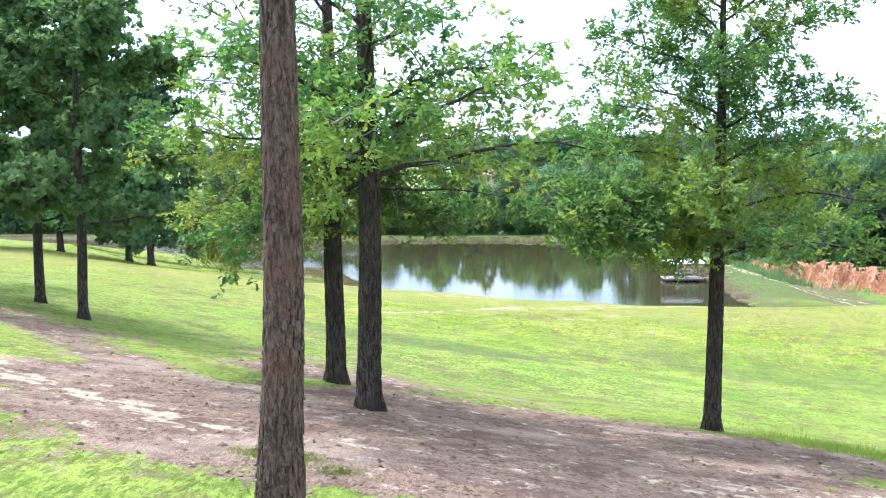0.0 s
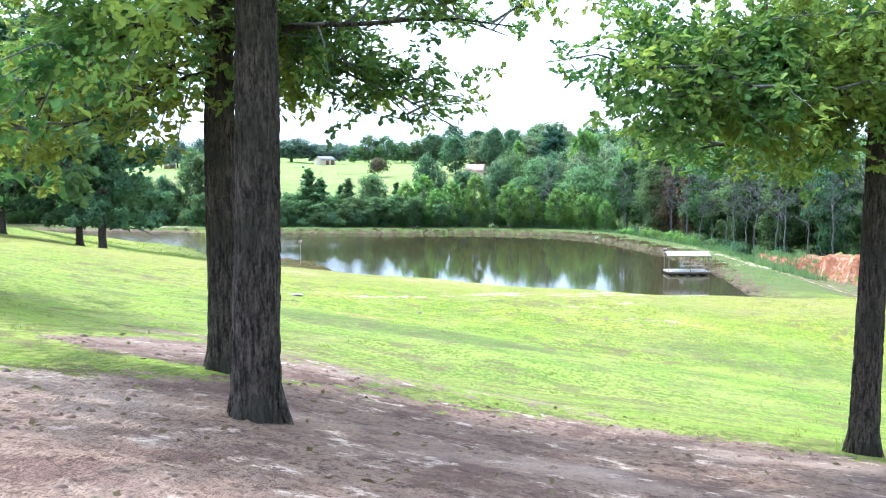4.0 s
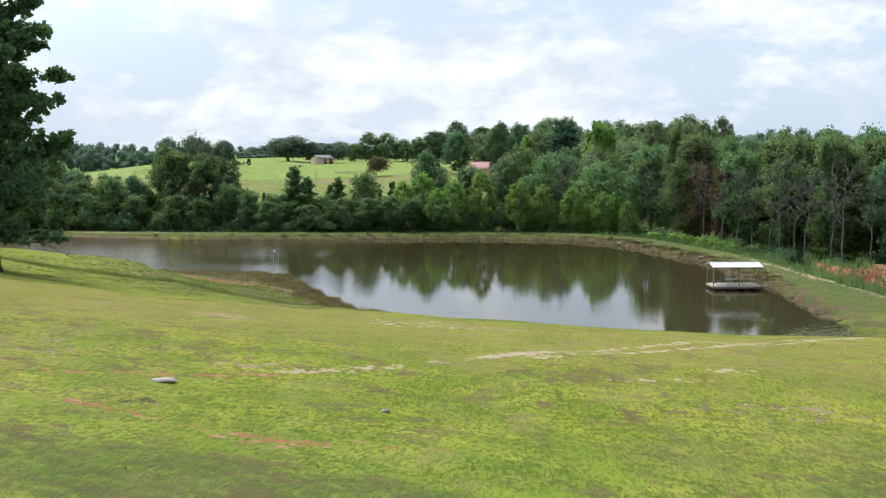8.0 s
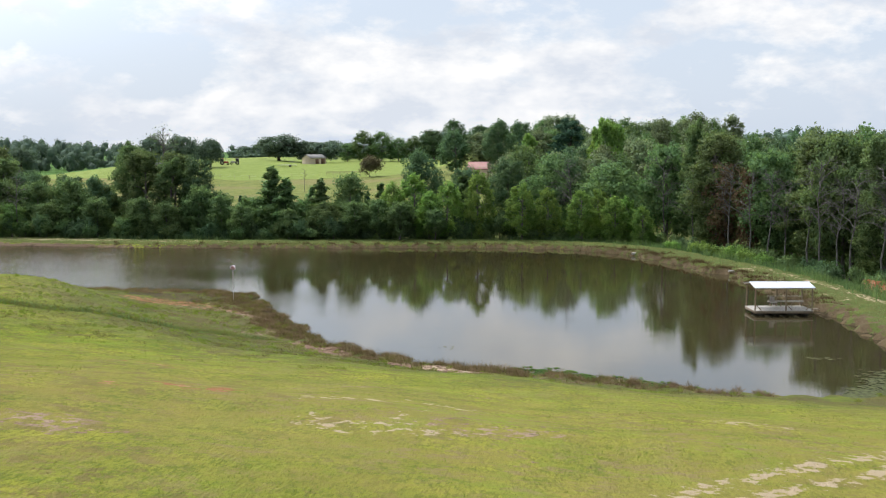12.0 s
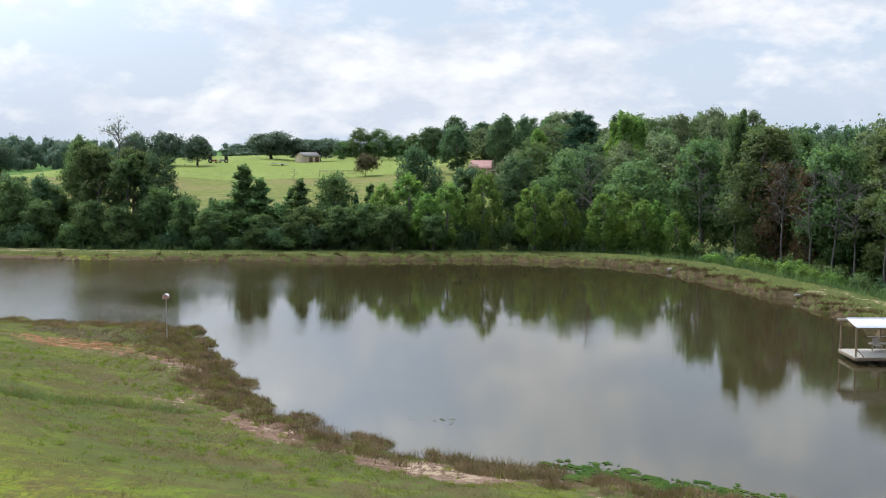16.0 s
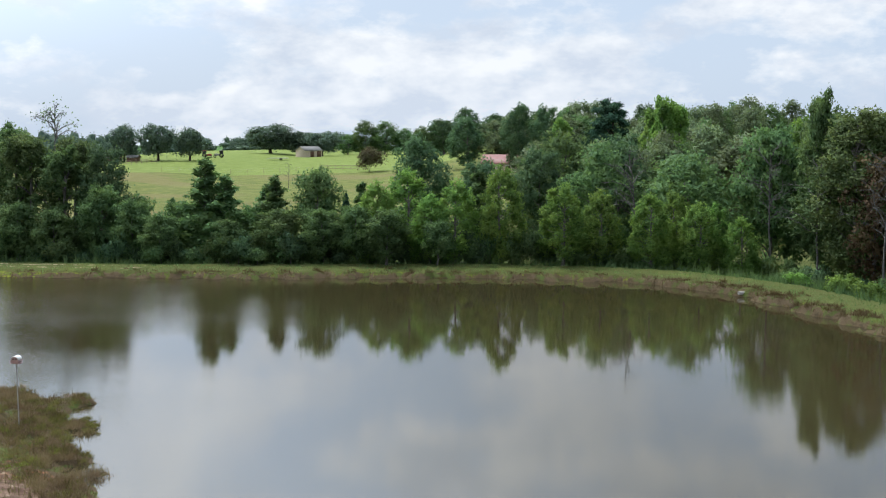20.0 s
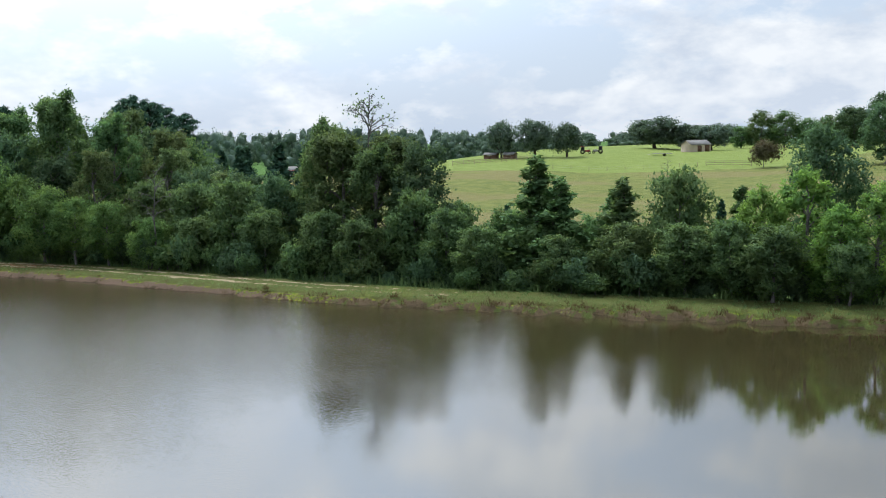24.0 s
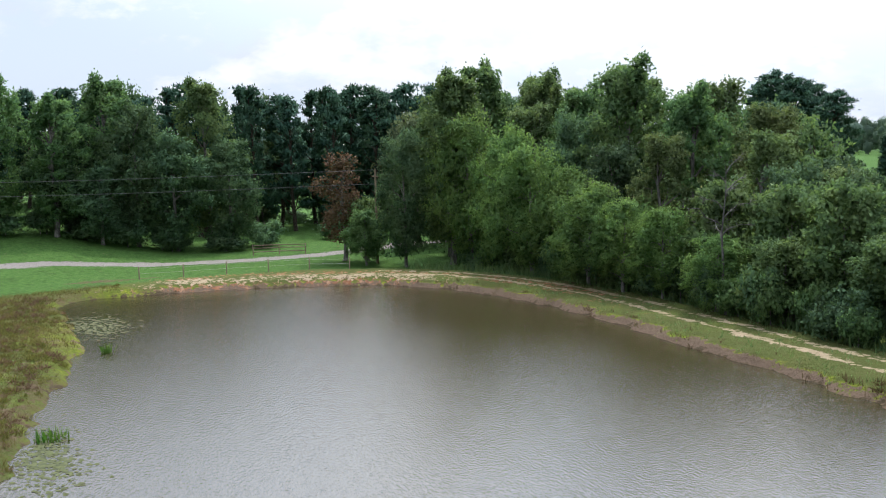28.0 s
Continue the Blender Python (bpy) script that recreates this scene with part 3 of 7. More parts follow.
def wob(X, Y, s, seed):
    """Soft waves, for uneven ground."""
    r = np.random.default_rng(seed)
    out = np.zeros(X.shape)
    for _ in range(7):
        a, f, p = r.uniform(0, math.pi), r.uniform(0.6, 1.9) / s, r.uniform(0, 6.28)
        out += np.sin((X * math.cos(a) + Y * math.sin(a)) * f * 6.28 + p)
    return out / 4


def land(X, Y, s=None):
    X, Y = np.asarray(X, float), np.asarray(Y, float)
    s = shore_dist(X, Y) if s is None else s
    v = 155 - 0.3173 * (X + 112) - Y
    v = v + np.interp(X, [-95, -60, -15, -5], [0, 13, 13, 0])
    hill_side = step(v, -6, 12) * step(-X, -46, -28)
    prof = np.interp(s, [0, 1.5, 6, 11, 17, 20, 34, 41, 53, 58, 74, 80, 84, 88, 92, 98, 110, 200, 600],
                     [-0.1, 0.3, 1.0, 1.95, 3.75, 4.25, 6.5, 7.1, 7.5, 7.95, 10.05, 11.35, 12.0, 12.55, 13.25, 13.7, 14.2, 16, 18])
    prof = prof * (0.22 + 0.78 * step(X, -105, -42)) - 0.1 * np.clip(X, -26, 20) * step(s, 24, 60)
    prof += 0.10 * wob(X, Y, 9, 3) * step(s, 3, 15)
    spit = np.exp(-((X + 29) ** 2 + (Y - 131) ** 2) / 90)
    prof = np.where(s > 0, prof - spit * np.clip(prof - 0.7, 0, 3) * 0.8, prof)
    drop = -1.5 + 1.2 * step(-X, 100, 118) + 1.5 * step(X, 24, 40) * step(-Y, -160, -135)
    back = np.interp(Y, [0, 215, 300, 340, 400, 451, 520, 700, 3000], [0, 0, 1.0, 3.0, 5.8, 7.7, 8.7, 8.0, 10.5]) * step(X, -240, -150)
    back += 4 * step(Y, 235, 335) * step(X, -62, -25) + 2 * step(X, 34, 110)
    berm = np.interp(s, [-0.3, 0.0, 0.45, 0.8, 1.6, 5.4, 11], [-0.25, -0.05, 0.34, 0.5, 0.63, 0.68, 0.0])
    berm = np.where(s > 5.4, 0.68 + (drop - 0.68) * step(s, 5.4, 13), berm) + 0.04 * wob(X, Y, 4, 5) * step(s, 0.3, 1.5)
    z = berm + (prof - berm) * hill_side + back * step(s, 6, 40) * (1 - hill_side)
    ridge = line_dist(X, Y, [(31.5, 147), (34.4, 139.6), (38.6, 128), (45.5, 116)]) + 0.8 * wob(X, Y, 3.2, 61) + 0.4 * wob(X, Y, 1.3, 62)
    z += (2.5 + 0.5 * wob(X, Y, 5.0, 63)) * step(-ridge, -3.0, -1.2) * step(Y, 112, 118) * (1 - 0.45 * step(Y, 132, 149))
    z += 0.5 * wob(X, Y, 160, 9) * step(s, 60, 200)
    return np.where(s < 0, np.maximum(-1.6, s * 0.45 - 0.06), z)


def land_at(x, y):
    return float(land(np.array([x]), np.array([y]))[0])


def graded(stops):
    """Positions along an axis: (from, to, step) stretches, then growing steps outwards."""
    xs = [np.arange(a, b, d) for a, b, d in stops]
    xs = np.concatenate(xs + [[stops[-1][1]]])
    lo, hi = [xs[0]], [xs[-1]]
    d = 3.0
    while d < 420:
        lo.append(lo[-1] - d)
        hi.append(hi[-1] + d)
        d *= 1.28
    return np.concatenate([lo[:0:-1], xs, hi[1:]])


gx = graded([(-264, -140, 4.0), (-140, -34, 0.9), (-34, 26, 0.4), (26, 40, 0.5), (40, 62, 0.9)])
gy = graded([(4, 112, 0.4), (112, 174, 0.6), (174, 190, 0.35), (190, 196, 0.7), (196, 240, 2.0), (240, 480, 4.0)])
GX, GY = np.meshgrid(gx, gy, indexing="ij")
GS = shore_dist(GX, GY)
GZ = land(GX, GY, GS)
ny = len(gy)
ii, jj = np.meshgrid(np.arange(len(gx) - 1), np.arange(ny - 1), indexing="ij")
quads = np.stack([ii * ny + jj, (ii + 1) * ny + jj, (ii + 1) * ny + jj + 1, ii * ny + jj + 1], -1).reshape(-1, 4)
ground = tagged(new("ground", mesh_np("ground", np.stack([GX, GY, GZ], -1).reshape(-1, 3), quads, GROUND, True)),
                "grassy hillside, pond banks and fields with bare soil patches", "ground", kind="structure")


def lay(name, values):
    a = ground.data.attributes.new(name, "FLOAT", "POINT")
    a.data.foreach_set("value", np.clip(values, 0, 1).astype(np.float32).ravel())


def band(pts, half, soft):
    return 1 - step(line_dist(GX, GY, pts), half - soft / 2, half + soft)


def spot(x, y, rx, ry, turn=0.0):
    c, s = math.cos(turn), math.sin(turn)
    u, v = (GX - x) * c + (GY - y) * s, (GY - y) * c - (GX - x) * s
    return 1 - step((u / rx) ** 2 + (v / ry) ** 2, 0.35, 1.3)


far_side = 1 - step(155 - 0.3173 * (GX + 112) - GY + np.interp(GX, [-95, -60, -15, -5], [0, 13, 13, 0]), -8, 4)
left_end = step(-GX, 98, 108)
soil = np.maximum.reduce([0.9 * spot(-2.0, 22.7, 2.8, 1.4, -0.1), 0.62 * spot(-3.6, 26.6, 2.4, 1.2), 0.6 * spot(-5.0, 30.2, 2.2, 1.0), 0.35 * spot(1.5, 24.5, 3.5, 2.0), spot(1.5, 14.6, 8.0, 4.2, -0.05), spot(-5.2, 17.2, 3.4, 2.0, 0.35), spot(3.2, 18.6, 6.0, 4.6, 0.05), 0.8 * spot(8.0, 20.0, 3.6, 2.2, 0.1), 0.34 * spot(-3.0, 12.4, 4.0, 2.2), 0.52 * spot(-1.0, 24.0, 3.4, 1.1), 0.5 * spot(-4.2, 29.2, 2.6, 1.8), 0.4 * spot(1.6, 25.2, 2.6, 0.9), 0.8 * spot(7.5, 15.0, 6, 2.6, 0.15), 0.6 * spot(-14, 25, 8, 2.2, 0.3),
                          0.75 * band([(-22, 33), (-13, 28), (-7, 22), (-4, 18)], 0.9, 0.8), 0.3 * spot(-11, 57, 6, 2.5, 0.2), 0.28 * spot(-2, 72, 4, 2),
                          0.34 * spot(-13, 67, 5, 1.2), 0.3 * spot(7, 58, 3, 1.6), 0.3 * spot(10, 62, 3, 1.5), 0.28 * spot(-5, 80, 4, 1.4), 0.36 * band([(-25, 127), (-21.5, 120), (-17, 113.5), (-12.5, 109), (-6, 105.2), (0, 103)], 1.1, 2.2),
                          0.75 * spot(-24.4, 124.6, 2.8, 1.2, -0.5), 0.5 * spot(-26.3, 126.6, 2.2, 0.9), 0.3 * spot(-19, 114, 4, 3), 1.0 * spot(-15.2, 111.0, 3.6, 1.5, -0.8), 1.0 * spot(-7.0, 105.6, 4.0, 1.5, -0.3), 0.55 * spot(-28, 126, 4, 2.2)])
sand_and_sun = np.maximum.reduce([0.56 * band([(-1.7, 61.5), (1.3, 64.6), (3.4, 67.3), (5.4, 68.9), (7.4, 70.6), (10.4, 74.4), (13.1, 76.8), (16, 80.9), (24, 88), (34, 97)], 0.24, 0.5), 0.46 * band([(-6.5, 56.2), (-4.7, 57.9), (-1.7, 61.5)], 0.3, 0.6),
                          0.55 * band([(-6.7, 71.9), (-5.0, 69.1)], 0.14, 0.4), 0.5 * band([(-4.0, 71.5), (-3.4, 73.7)], 0.16, 0.4), 0.3 * spot(-4.6, 70.2, 2.4, 1.1), 0.34 * spot(5.9, 76, 1.8, 0.8), 0.46 * spot(3.4, 60.1, 1.1, 0.35, 0.3), 0.46 * spot(5.2, 61.0, 0.9, 0.35, 0.3), 0.44 * spot(7.0, 62.7, 1.3, 0.4, 0.3),
                          0.54 * band([(0.6, 62.6), (3.0, 65.4), (5.2, 67.4), (7.2, 68.8), (9.8, 72.4), (12.4, 75.2), (15.2, 79.3)], 0.22, 0.45),
                          0.55 * band([(24.8, 150), (26.6, 140), (28.5, 132), (32, 122), (36, 112), (40, 98)], 0.35, 0.5),
                          0.5 * band([(26.4, 150), (28.3, 140), (30.3, 132), (34, 122), (38, 112)], 0.3, 0.5),
                          # the spots near (4.8, 14.5) and (8.5, 15.6) paint sunlight on pale soil
                          0.5 * band([(-9.5, 19.6), (-6.4, 16.6), (-3.6, 15.0), (-1.5, 13.6)], 0.45, 0.7), 0.3 * spot(4.8, 14.5, 3.4, 0.9, -0.05), 0.34 * spot(8.5, 15.6, 3.0, 0.9, 0.1), 0.42 * band([(4.0, 10.5), (9, 10.2), (16, 12)], 1.4, 1.5), 0.5 * spot(12, 16, 3, 1.0, 0.2),
                          0.34 * spot(-24.6, 125.2, 1.6, 0.7, -0.4), 0.45 * spot(-7.0, 105.8, 2.8, 0.8, -0.3), 0.42 * spot(-15.2, 111.0, 2.2, 0.8, -0.8), 0.42 * spot(-6, 74.5, 2.2, 0.6, 0.4), 0.42 * spot(-3.2, 75.5, 1.8, 0.5, -0.4)])
two_track = np.maximum(1 - step(np.abs(GS - 2.9), 0.1, 0.55), 1 - step(np.abs(GS - 4.5), 0.1, 0.55))
sand_and_sun = np.maximum(sand_and_sun, two_track * far_side * step(-GX, 28, 62) * 0.66 * step(GY, 176, 180))
sand_and_sun = np.maximum(sand_and_sun, 0.52 * left_end * far_side * (1 - step(np.abs(GS - 1.9), 0.8, 1.8)))
lay("bank", 0.95 * far_side * (1 - step(GS, 0.35, 0.85)) * step(-GX, 45, 70))
sand_and_sun = np.maximum.reduce([sand_and_sun, 0.5 * spot(-96, 145.5, 5, 0.9, -0.1), 0.5 * spot(-106, 148, 4, 1.0)])
sand_and_sun = np.maximum(sand_and_sun, two_track * far_side * 0.5 * step(GX, 4, 12) * (1 - step(-GY, -140, -128)) * (1 - step(GY, 158, 166)))
road = band([(-134, 128), (-133, 149.8), (-134, 157.5), (-135.6, 166.1), (-134.8, 174.6), (-135.1, 181.5), (-137.4, 188), (-142, 202)], 1.3, 0.7)
lay("gravel", road)
clay = np.maximum.reduce([0.46 * band([(-15, 51.0), (-10.5, 52.1), (-9.4, 53.7), (-7.6, 54.8), (-6.2, 56.0)], 0.3, 0.6), 0.5 * spot(-4.8, 48.2, 1.6, 0.35, 0.1), 0.45 * spot(-8.2, 48.8, 1.4, 0.3), 0.5 * spot(-10.3, 74.3, 1.9, 0.9), 0.4 * spot(-15.6, 81.9, 3.0, 0.7, -0.2), 0.4 * spot(-12.5, 73.0, 1.0, 0.4), 0.5 * band([(-9, 49), (-5, 48.6), (-1, 49.4)], 0.2, 0.6), 0.5 * spot(-32, 127.5, 6, 2.2), 0.4 * spot(-26, 126, 4, 1.6),
                          1.1 * band([(31.0, 146.5), (33.6, 139.2), (37.6, 127.8), (44.5, 116)], 1.3, 1.6), 0.46 * left_end * far_side * (1 - step(np.abs(GS - 1.6), 1.2, 2.6)),
                          0.4 * far_side * step(-GX, 74, 92) * (1 - step(np.abs(GS - 3.4), 1.2, 2.2)), 0.6 * spot(-118, 147, 4, 2)])
weed = np.maximum.reduce([0.95 * far_side * (1 - step(GS - 0.8 * step(GX, 0, 10), 0.45, 1.0)) * (1 - step(-GX, 45, 70)), 0.7 * far_side * (1 - left_end) * step(GS, 6, 8) * (1 - step(GS, 13, 16)),
                          0.9 * (1 - far_side) * (1 - step(GS, 1.6, 6.0)) * step(-GX, -20, -4) * step(GX, -40, -30), 0.42 * (1 - far_side) * (1 - step(GS, 7, 16)) * step(-GX, 0, 10) * step(GX, -70, -45), 0.55 * spot(-33, 134, 8, 4), 0.5 * spot(-30, 127, 7, 5), 0.7 * spot(-121, 160, 4, 6),
                          0.45 * (1 - far_side) * (1 - step(GS, 2, 7)) * step(-GX, 50, 60)])
lush = np.maximum.reduce([band([(-47, 104), (-36, 104.5), (-30.6, 104.1), (-26, 107.6), (-22, 111.6), (-19.4, 112.4)], 0.5, 0.7), 0.75 * (1 - far_side) * (1 - step(GS, 8, 32)),
                          1.0 * far_side * step(GS, 0.4, 0.9) * (1 - step(GS, 7, 9)), 0.5 * spot(-3, 44, 9, 3), 0.45 * spot(14, 50, 10, 5), 0.8 * far_side * step(GS, 14, 20) * (1 - step(GY, 215, 260)),
                          0.55 * step(GY, 230, 270)])
pasture = np.maximum.reduce([step(-GX, 112, 119), 0.5 * far_side * step(GS, 8, 12) * (1 - step(GY, 205, 230))])
field_line = 372 + 0.35 * (GX + 100)
lay("pasture", pasture), lay("mown", step(GX, -190, -160) * step(GY, 330, 345) * step(GY - field_line, 0, 6)), lay("hay", step(GY, 225, 250) * (1 - step(GY - field_line, 0, 6)))
lay("soil", soil), lay("sand_and_sun", sand_and_sun), lay("clay", clay), lay("weed", weed), lay("lush", lush)
rut = 0.55 * np.maximum(band([(-1.6, 57.0), (-0.9, 59.0), (-0.3, 59.8), (1.2, 60.7), (2.4, 61.0)], 0.1, 0.3), band([(-8.3, 49.6), (-7.7, 50.6)], 0.1, 0.25))
lay("slope", 0.75 * (1 - far_side) * (1 - step(GS, 8, 32)))
lay("dry", step(GY, 56, 68) * (1 - step(GY, 72, 92)) * (1 - far_side))
lay("fresh", 0.65 * (1 - step(GY, 40, 56)))
lay("mud", np.maximum(rut, 0.8 * (1 - step(GS, -0.1, 0.25))))

# water sheet
along = np.roll(POND, -1, 0) - np.roll(POND, 1, 0)
turn = np.sign(np.sum(POND[:, 0] * np.roll(POND[:, 1], -1) - POND[:, 1] * np.roll(POND[:, 0], -1)))
pw = POND + 2.2 * turn * unit(np.column_stack([along[:, 1], -along[:, 0]]))
bm = bmesh.new()
bm.faces.new([bm.verts.new((x, y, 0)) for x, y in pw])
bmesh.ops.triangulate(bm, faces=bm.faces[:])
me = bpy.data.meshes.new("water")
bm.to_mesh(me)
bm.free()
me.materials.append(WATER)
water = tagged(new("water", me), "murky brown-green farm pond reflecting trees and clouds", "pond", kind="structure")


# ---- trees ----
def limb_path(a, b, sag, rng, n=5):
    t = np.linspace(0, 1, n)[:, None]
    p = a + (b - a) * t
    p[:, 2] += sag * np.sin(t[:, 0] * math.pi)
    p[1:-1] += rng.standard_normal((n - 2, 3)) * 0.04 * np.linalg.norm(b - a)
    return p


def lobes_of(style, H, R, base, rng):
    """Lobes of a crown: rows of centre and radii."""
    rows = []
    if style in ("round", "tall"):
        n = 30 if style == "round" else 36
        for k in range(n):
            u = (k + rng.random()) / n
            w = math.sin(math.pi * (0.16 + 0.78 * u)) ** (0.7 if style == "round" else 0.6)
            a, r = k * 2.4 + rng.uniform(-0.6, 0.6), R * w * (0.3 + 0.48 * math.sqrt(rng.random())) * rng.uniform(0.75, 1.1)
            s = R * rng.uniform(0.2, 0.4) * (1.0 if style == "round" else 0.88 - 0.25 * u)
            rows.append((r * math.cos(a), r * math.sin(a), base + (H - base) * (0.05 + 0.9 * u), s, s, s * rng.uniform(0.75, 1.1)))
        if style == "tall":                              # pointed leaders above the crown
            for k in range(5):
                a, q = k * 1.3 + rng.uniform(-0.4, 0.4), rng.uniform(0.12, 0.42)
                for u in (0.84, 0.91, 0.97):
                    rows.append((R * q * math.cos(a), R * q * math.sin(a), base + (H - base) * (u - 0.16 * q * (k > 0)), R * 0.2, R * 0.2, R * 0.2))
    elif style == "cone":
        for k in range(22):
            u = (k + 0.5) / 22
            z, a = base + (H - base) * (0.04 + 0.93 * u), k * 2.4 + rng.uniform(-0.3, 0.3)
            w = R * (1.0 - 0.9 * u**1.15)
            s = max(w * rng.uniform(0.46, 0.6), R * 0.07)
            rows.append((max(0, w - s) * math.cos(a), max(0, w - s) * math.sin(a), z, s, s, max(s * 0.9, H * 0.045)))
    elif style == "dome":
        for k in range(26):
            u = (k + 0.5) / 26
            z, a = base + (H - base) * (0.05 + 0.88 * u), k * 2.4 + rng.uniform(-0.3, 0.3)
            w = R * math.sqrt(max(0.04, 1 - (max(0, u - 0.2) / 0.84) ** 2))
            s = R * rng.uniform(0.28, 0.44) * (1 - 0.45 * u)
            rows.append((max(0, w - s) * math.cos(a), max(0, w - s) * math.sin(a), z, s, s, s * 1.35))
    elif style == "pine":
        for k in range(22):
            u = (k + 0.5) / 22
            z, a = base + (H - base) * (0.03 + 0.93 * u), k * 2.4 + rng.uniform(-0.5, 0.5)
            r = R * (0.85 - 0.6 * u) * rng.uniform(0.5, 1.15)
            s = R * rng.uniform(0.2, 0.36)
            rows.append((r * math.cos(a), r * math.sin(a), z, s, s, s * 0.5))
    elif style == "shrub":
        for k in range(10):
            a, r = k * 2.4, R * rng.uniform(0.1, 0.66)
            s = R * rng.uniform(0.3, 0.48)
            rows.append((r * math.cos(a), r * math.sin(a), rng.uniform(0.28, 0.74) * H, s, s, min(s, 0.3 * H)))
    return np.array(rows)


def tree(name, style, H, R, base, leaf, bark, label, category, count, size, seed, core=0.8, trunk_r=None, slim=0.36, up=0.35, fuzz=0.42):
    """A tree at the origin: trunk and limbs in one part, the leaves in another. Each lobe carries small sprays of leaves."""
    rng = np.random.default_rng(seed)
    lobes = lobes_of(style, H, R, base, rng)
    tr = trunk_r or H * 0.016
    wood = Geo()
    top = H * (0.93 if style in ("cone", "pine", "tall") else 0.78)
    bend = np.cumsum(rng.standard_normal((7, 2)) * H * 0.008, 0)
    bend -= bend[0]
    zs = np.array([-0.25, 0.25, 0.12 * H, 0.3 * H, 0.5 * H, 0.72 * H, top])
    line = np.column_stack([bend, zs])
    wood.add(*tube(line, tr * np.array([1.6, 1.12, 1.0, 0.85, 0.65, 0.4, 0.1]), 7, 0.05, rng))
    for c in lobes[:: 2 if len(lobes) > 28 else 1, :3]:
        z0 = np.clip(c[2] - rng.uniform(0.05, 0.2) * H, 0.12 * H, top)
        a = np.array([np.interp(z0, zs, line[:, 0]), np.interp(z0, zs, line[:, 1]), z0])
        wood.add(*tube(limb_path(a, c, 0.02 * H, rng), tr * np.array([0.38, 0.3, 0.22, 0.14, 0.04]), 4))
    geo, norms = Geo(), []
    mid = np.array([0, 0, base + (H - base) * 0.42])
    share = lobes[:, 3] * lobes[:, 4] + lobes[:, 3] * lobes[:, 5]
    for row, k in zip(lobes, np.maximum(16, count * share / share.sum()).astype(int)):
        c, r = row[:3], row[3:]
        m = int(np.clip(k / 16, 4, 16))
        so = unit(rng.standard_normal((m, 3)) + [0, 0, 0.2])
        sc = c + so * r * rng.uniform(0.45, 0.9, (m, 1))
        sr = r * rng.uniform(0.32, 0.6, (m, 1)) * [1.0, 1.0, 0.85]
        i = rng.integers(0, m, k)
        out = unit(0.55 * so[i] + rng.standard_normal((k, 3)) * 0.75 + [0, 0, 0.1])
        p = sc[i] + out * sr[i] * (0.45 + 0.65 * rng.random((k, 1)) ** 0.8)
        stray = rng.random(k) < 0.06
        p[stray] += out[stray] * r * fuzz
        way = unit(out * 0.5 + rng.standard_normal((k, 3)) * 0.7 + [0, 0, up - 0.3])
        v, f = slivers(p, way, size * rng.uniform(0.7, 1.45, k), size * slim * rng.uniform(0.9, 1.6, k), rng, unit(out + [0, 0, 0.25]))
        v = v.reshape(-1, 3, 3)
        turned = np.einsum("ij,ij->i", np.cross(v[:, 1] - v[:, 0], v[:, 2] - v[:, 0]), out) < 0
        v[turned] = v[turned][:, [1, 0, 2]]
        geo.add(v.reshape(-1, 3), f)
        round_n = 0.5 * unit((p - mid) / [R, R, 0.5 * (H - base)]) + 0.5 * out + 0.28 * rng.standard_normal((k, 3))
        norms.append(np.repeat(unit(round_n), 3, 0))
        if core:
            out = unit(rng.standard_normal((46, 3)))         # shaded inner leaves
            v, f = slivers(c + out * r * core * rng.uniform(0.1, 0.6, (46, 1)), unit(rng.standard_normal((46, 3))), size * 1.7, size * 0.75, rng, out)
            geo.add(v, f)
            norms.append(np.repeat(unit(0.5 * unit(c + out * r - mid) + 0.5 * out), 3, 0))
    ob = empty(name, pose(0, 0, 0), label, category)
    part("trunk", wood.mesh("trunk", bark, True), ob)
    crown = geo.mesh("crown", leaf, True)
    crown.normals_split_custom_set_from_vertices(np.concatenate(norms).tolist())      # rounded shading of the leaf masses
    part("crown", crown, ob)
    SIZES[ob.name] = (H, R)
    return ob


def plant(proto, rows, group, rng, label=""):
    """Copies of a tree: rows of x, y, height of the top above the water, and radius."""
    for x, y, top, R in rows:
        z = land_at(x, y)
        k, w = (top - z) / SIZES[proto.name][0], R / SIZES[proto.name][1]
        m = Matrix.Translation((x, y, z - 0.05)) @ Euler((rng.uniform(-0.03, 0.03), rng.uniform(-0.03, 0.03), rng.uniform(0, 6.28))).to_matrix().to_4x4() @ Matrix.Diagonal((w, w, k, 1))
        ob = copy_thing(proto, m)
        tagged(ob, label, group=group)


def drop_proto(ob):
    for o in (*ob.children_recursive, ob):
        bpy.data.objects.remove(o)


rs = random.Random(7)
SIZES = {}


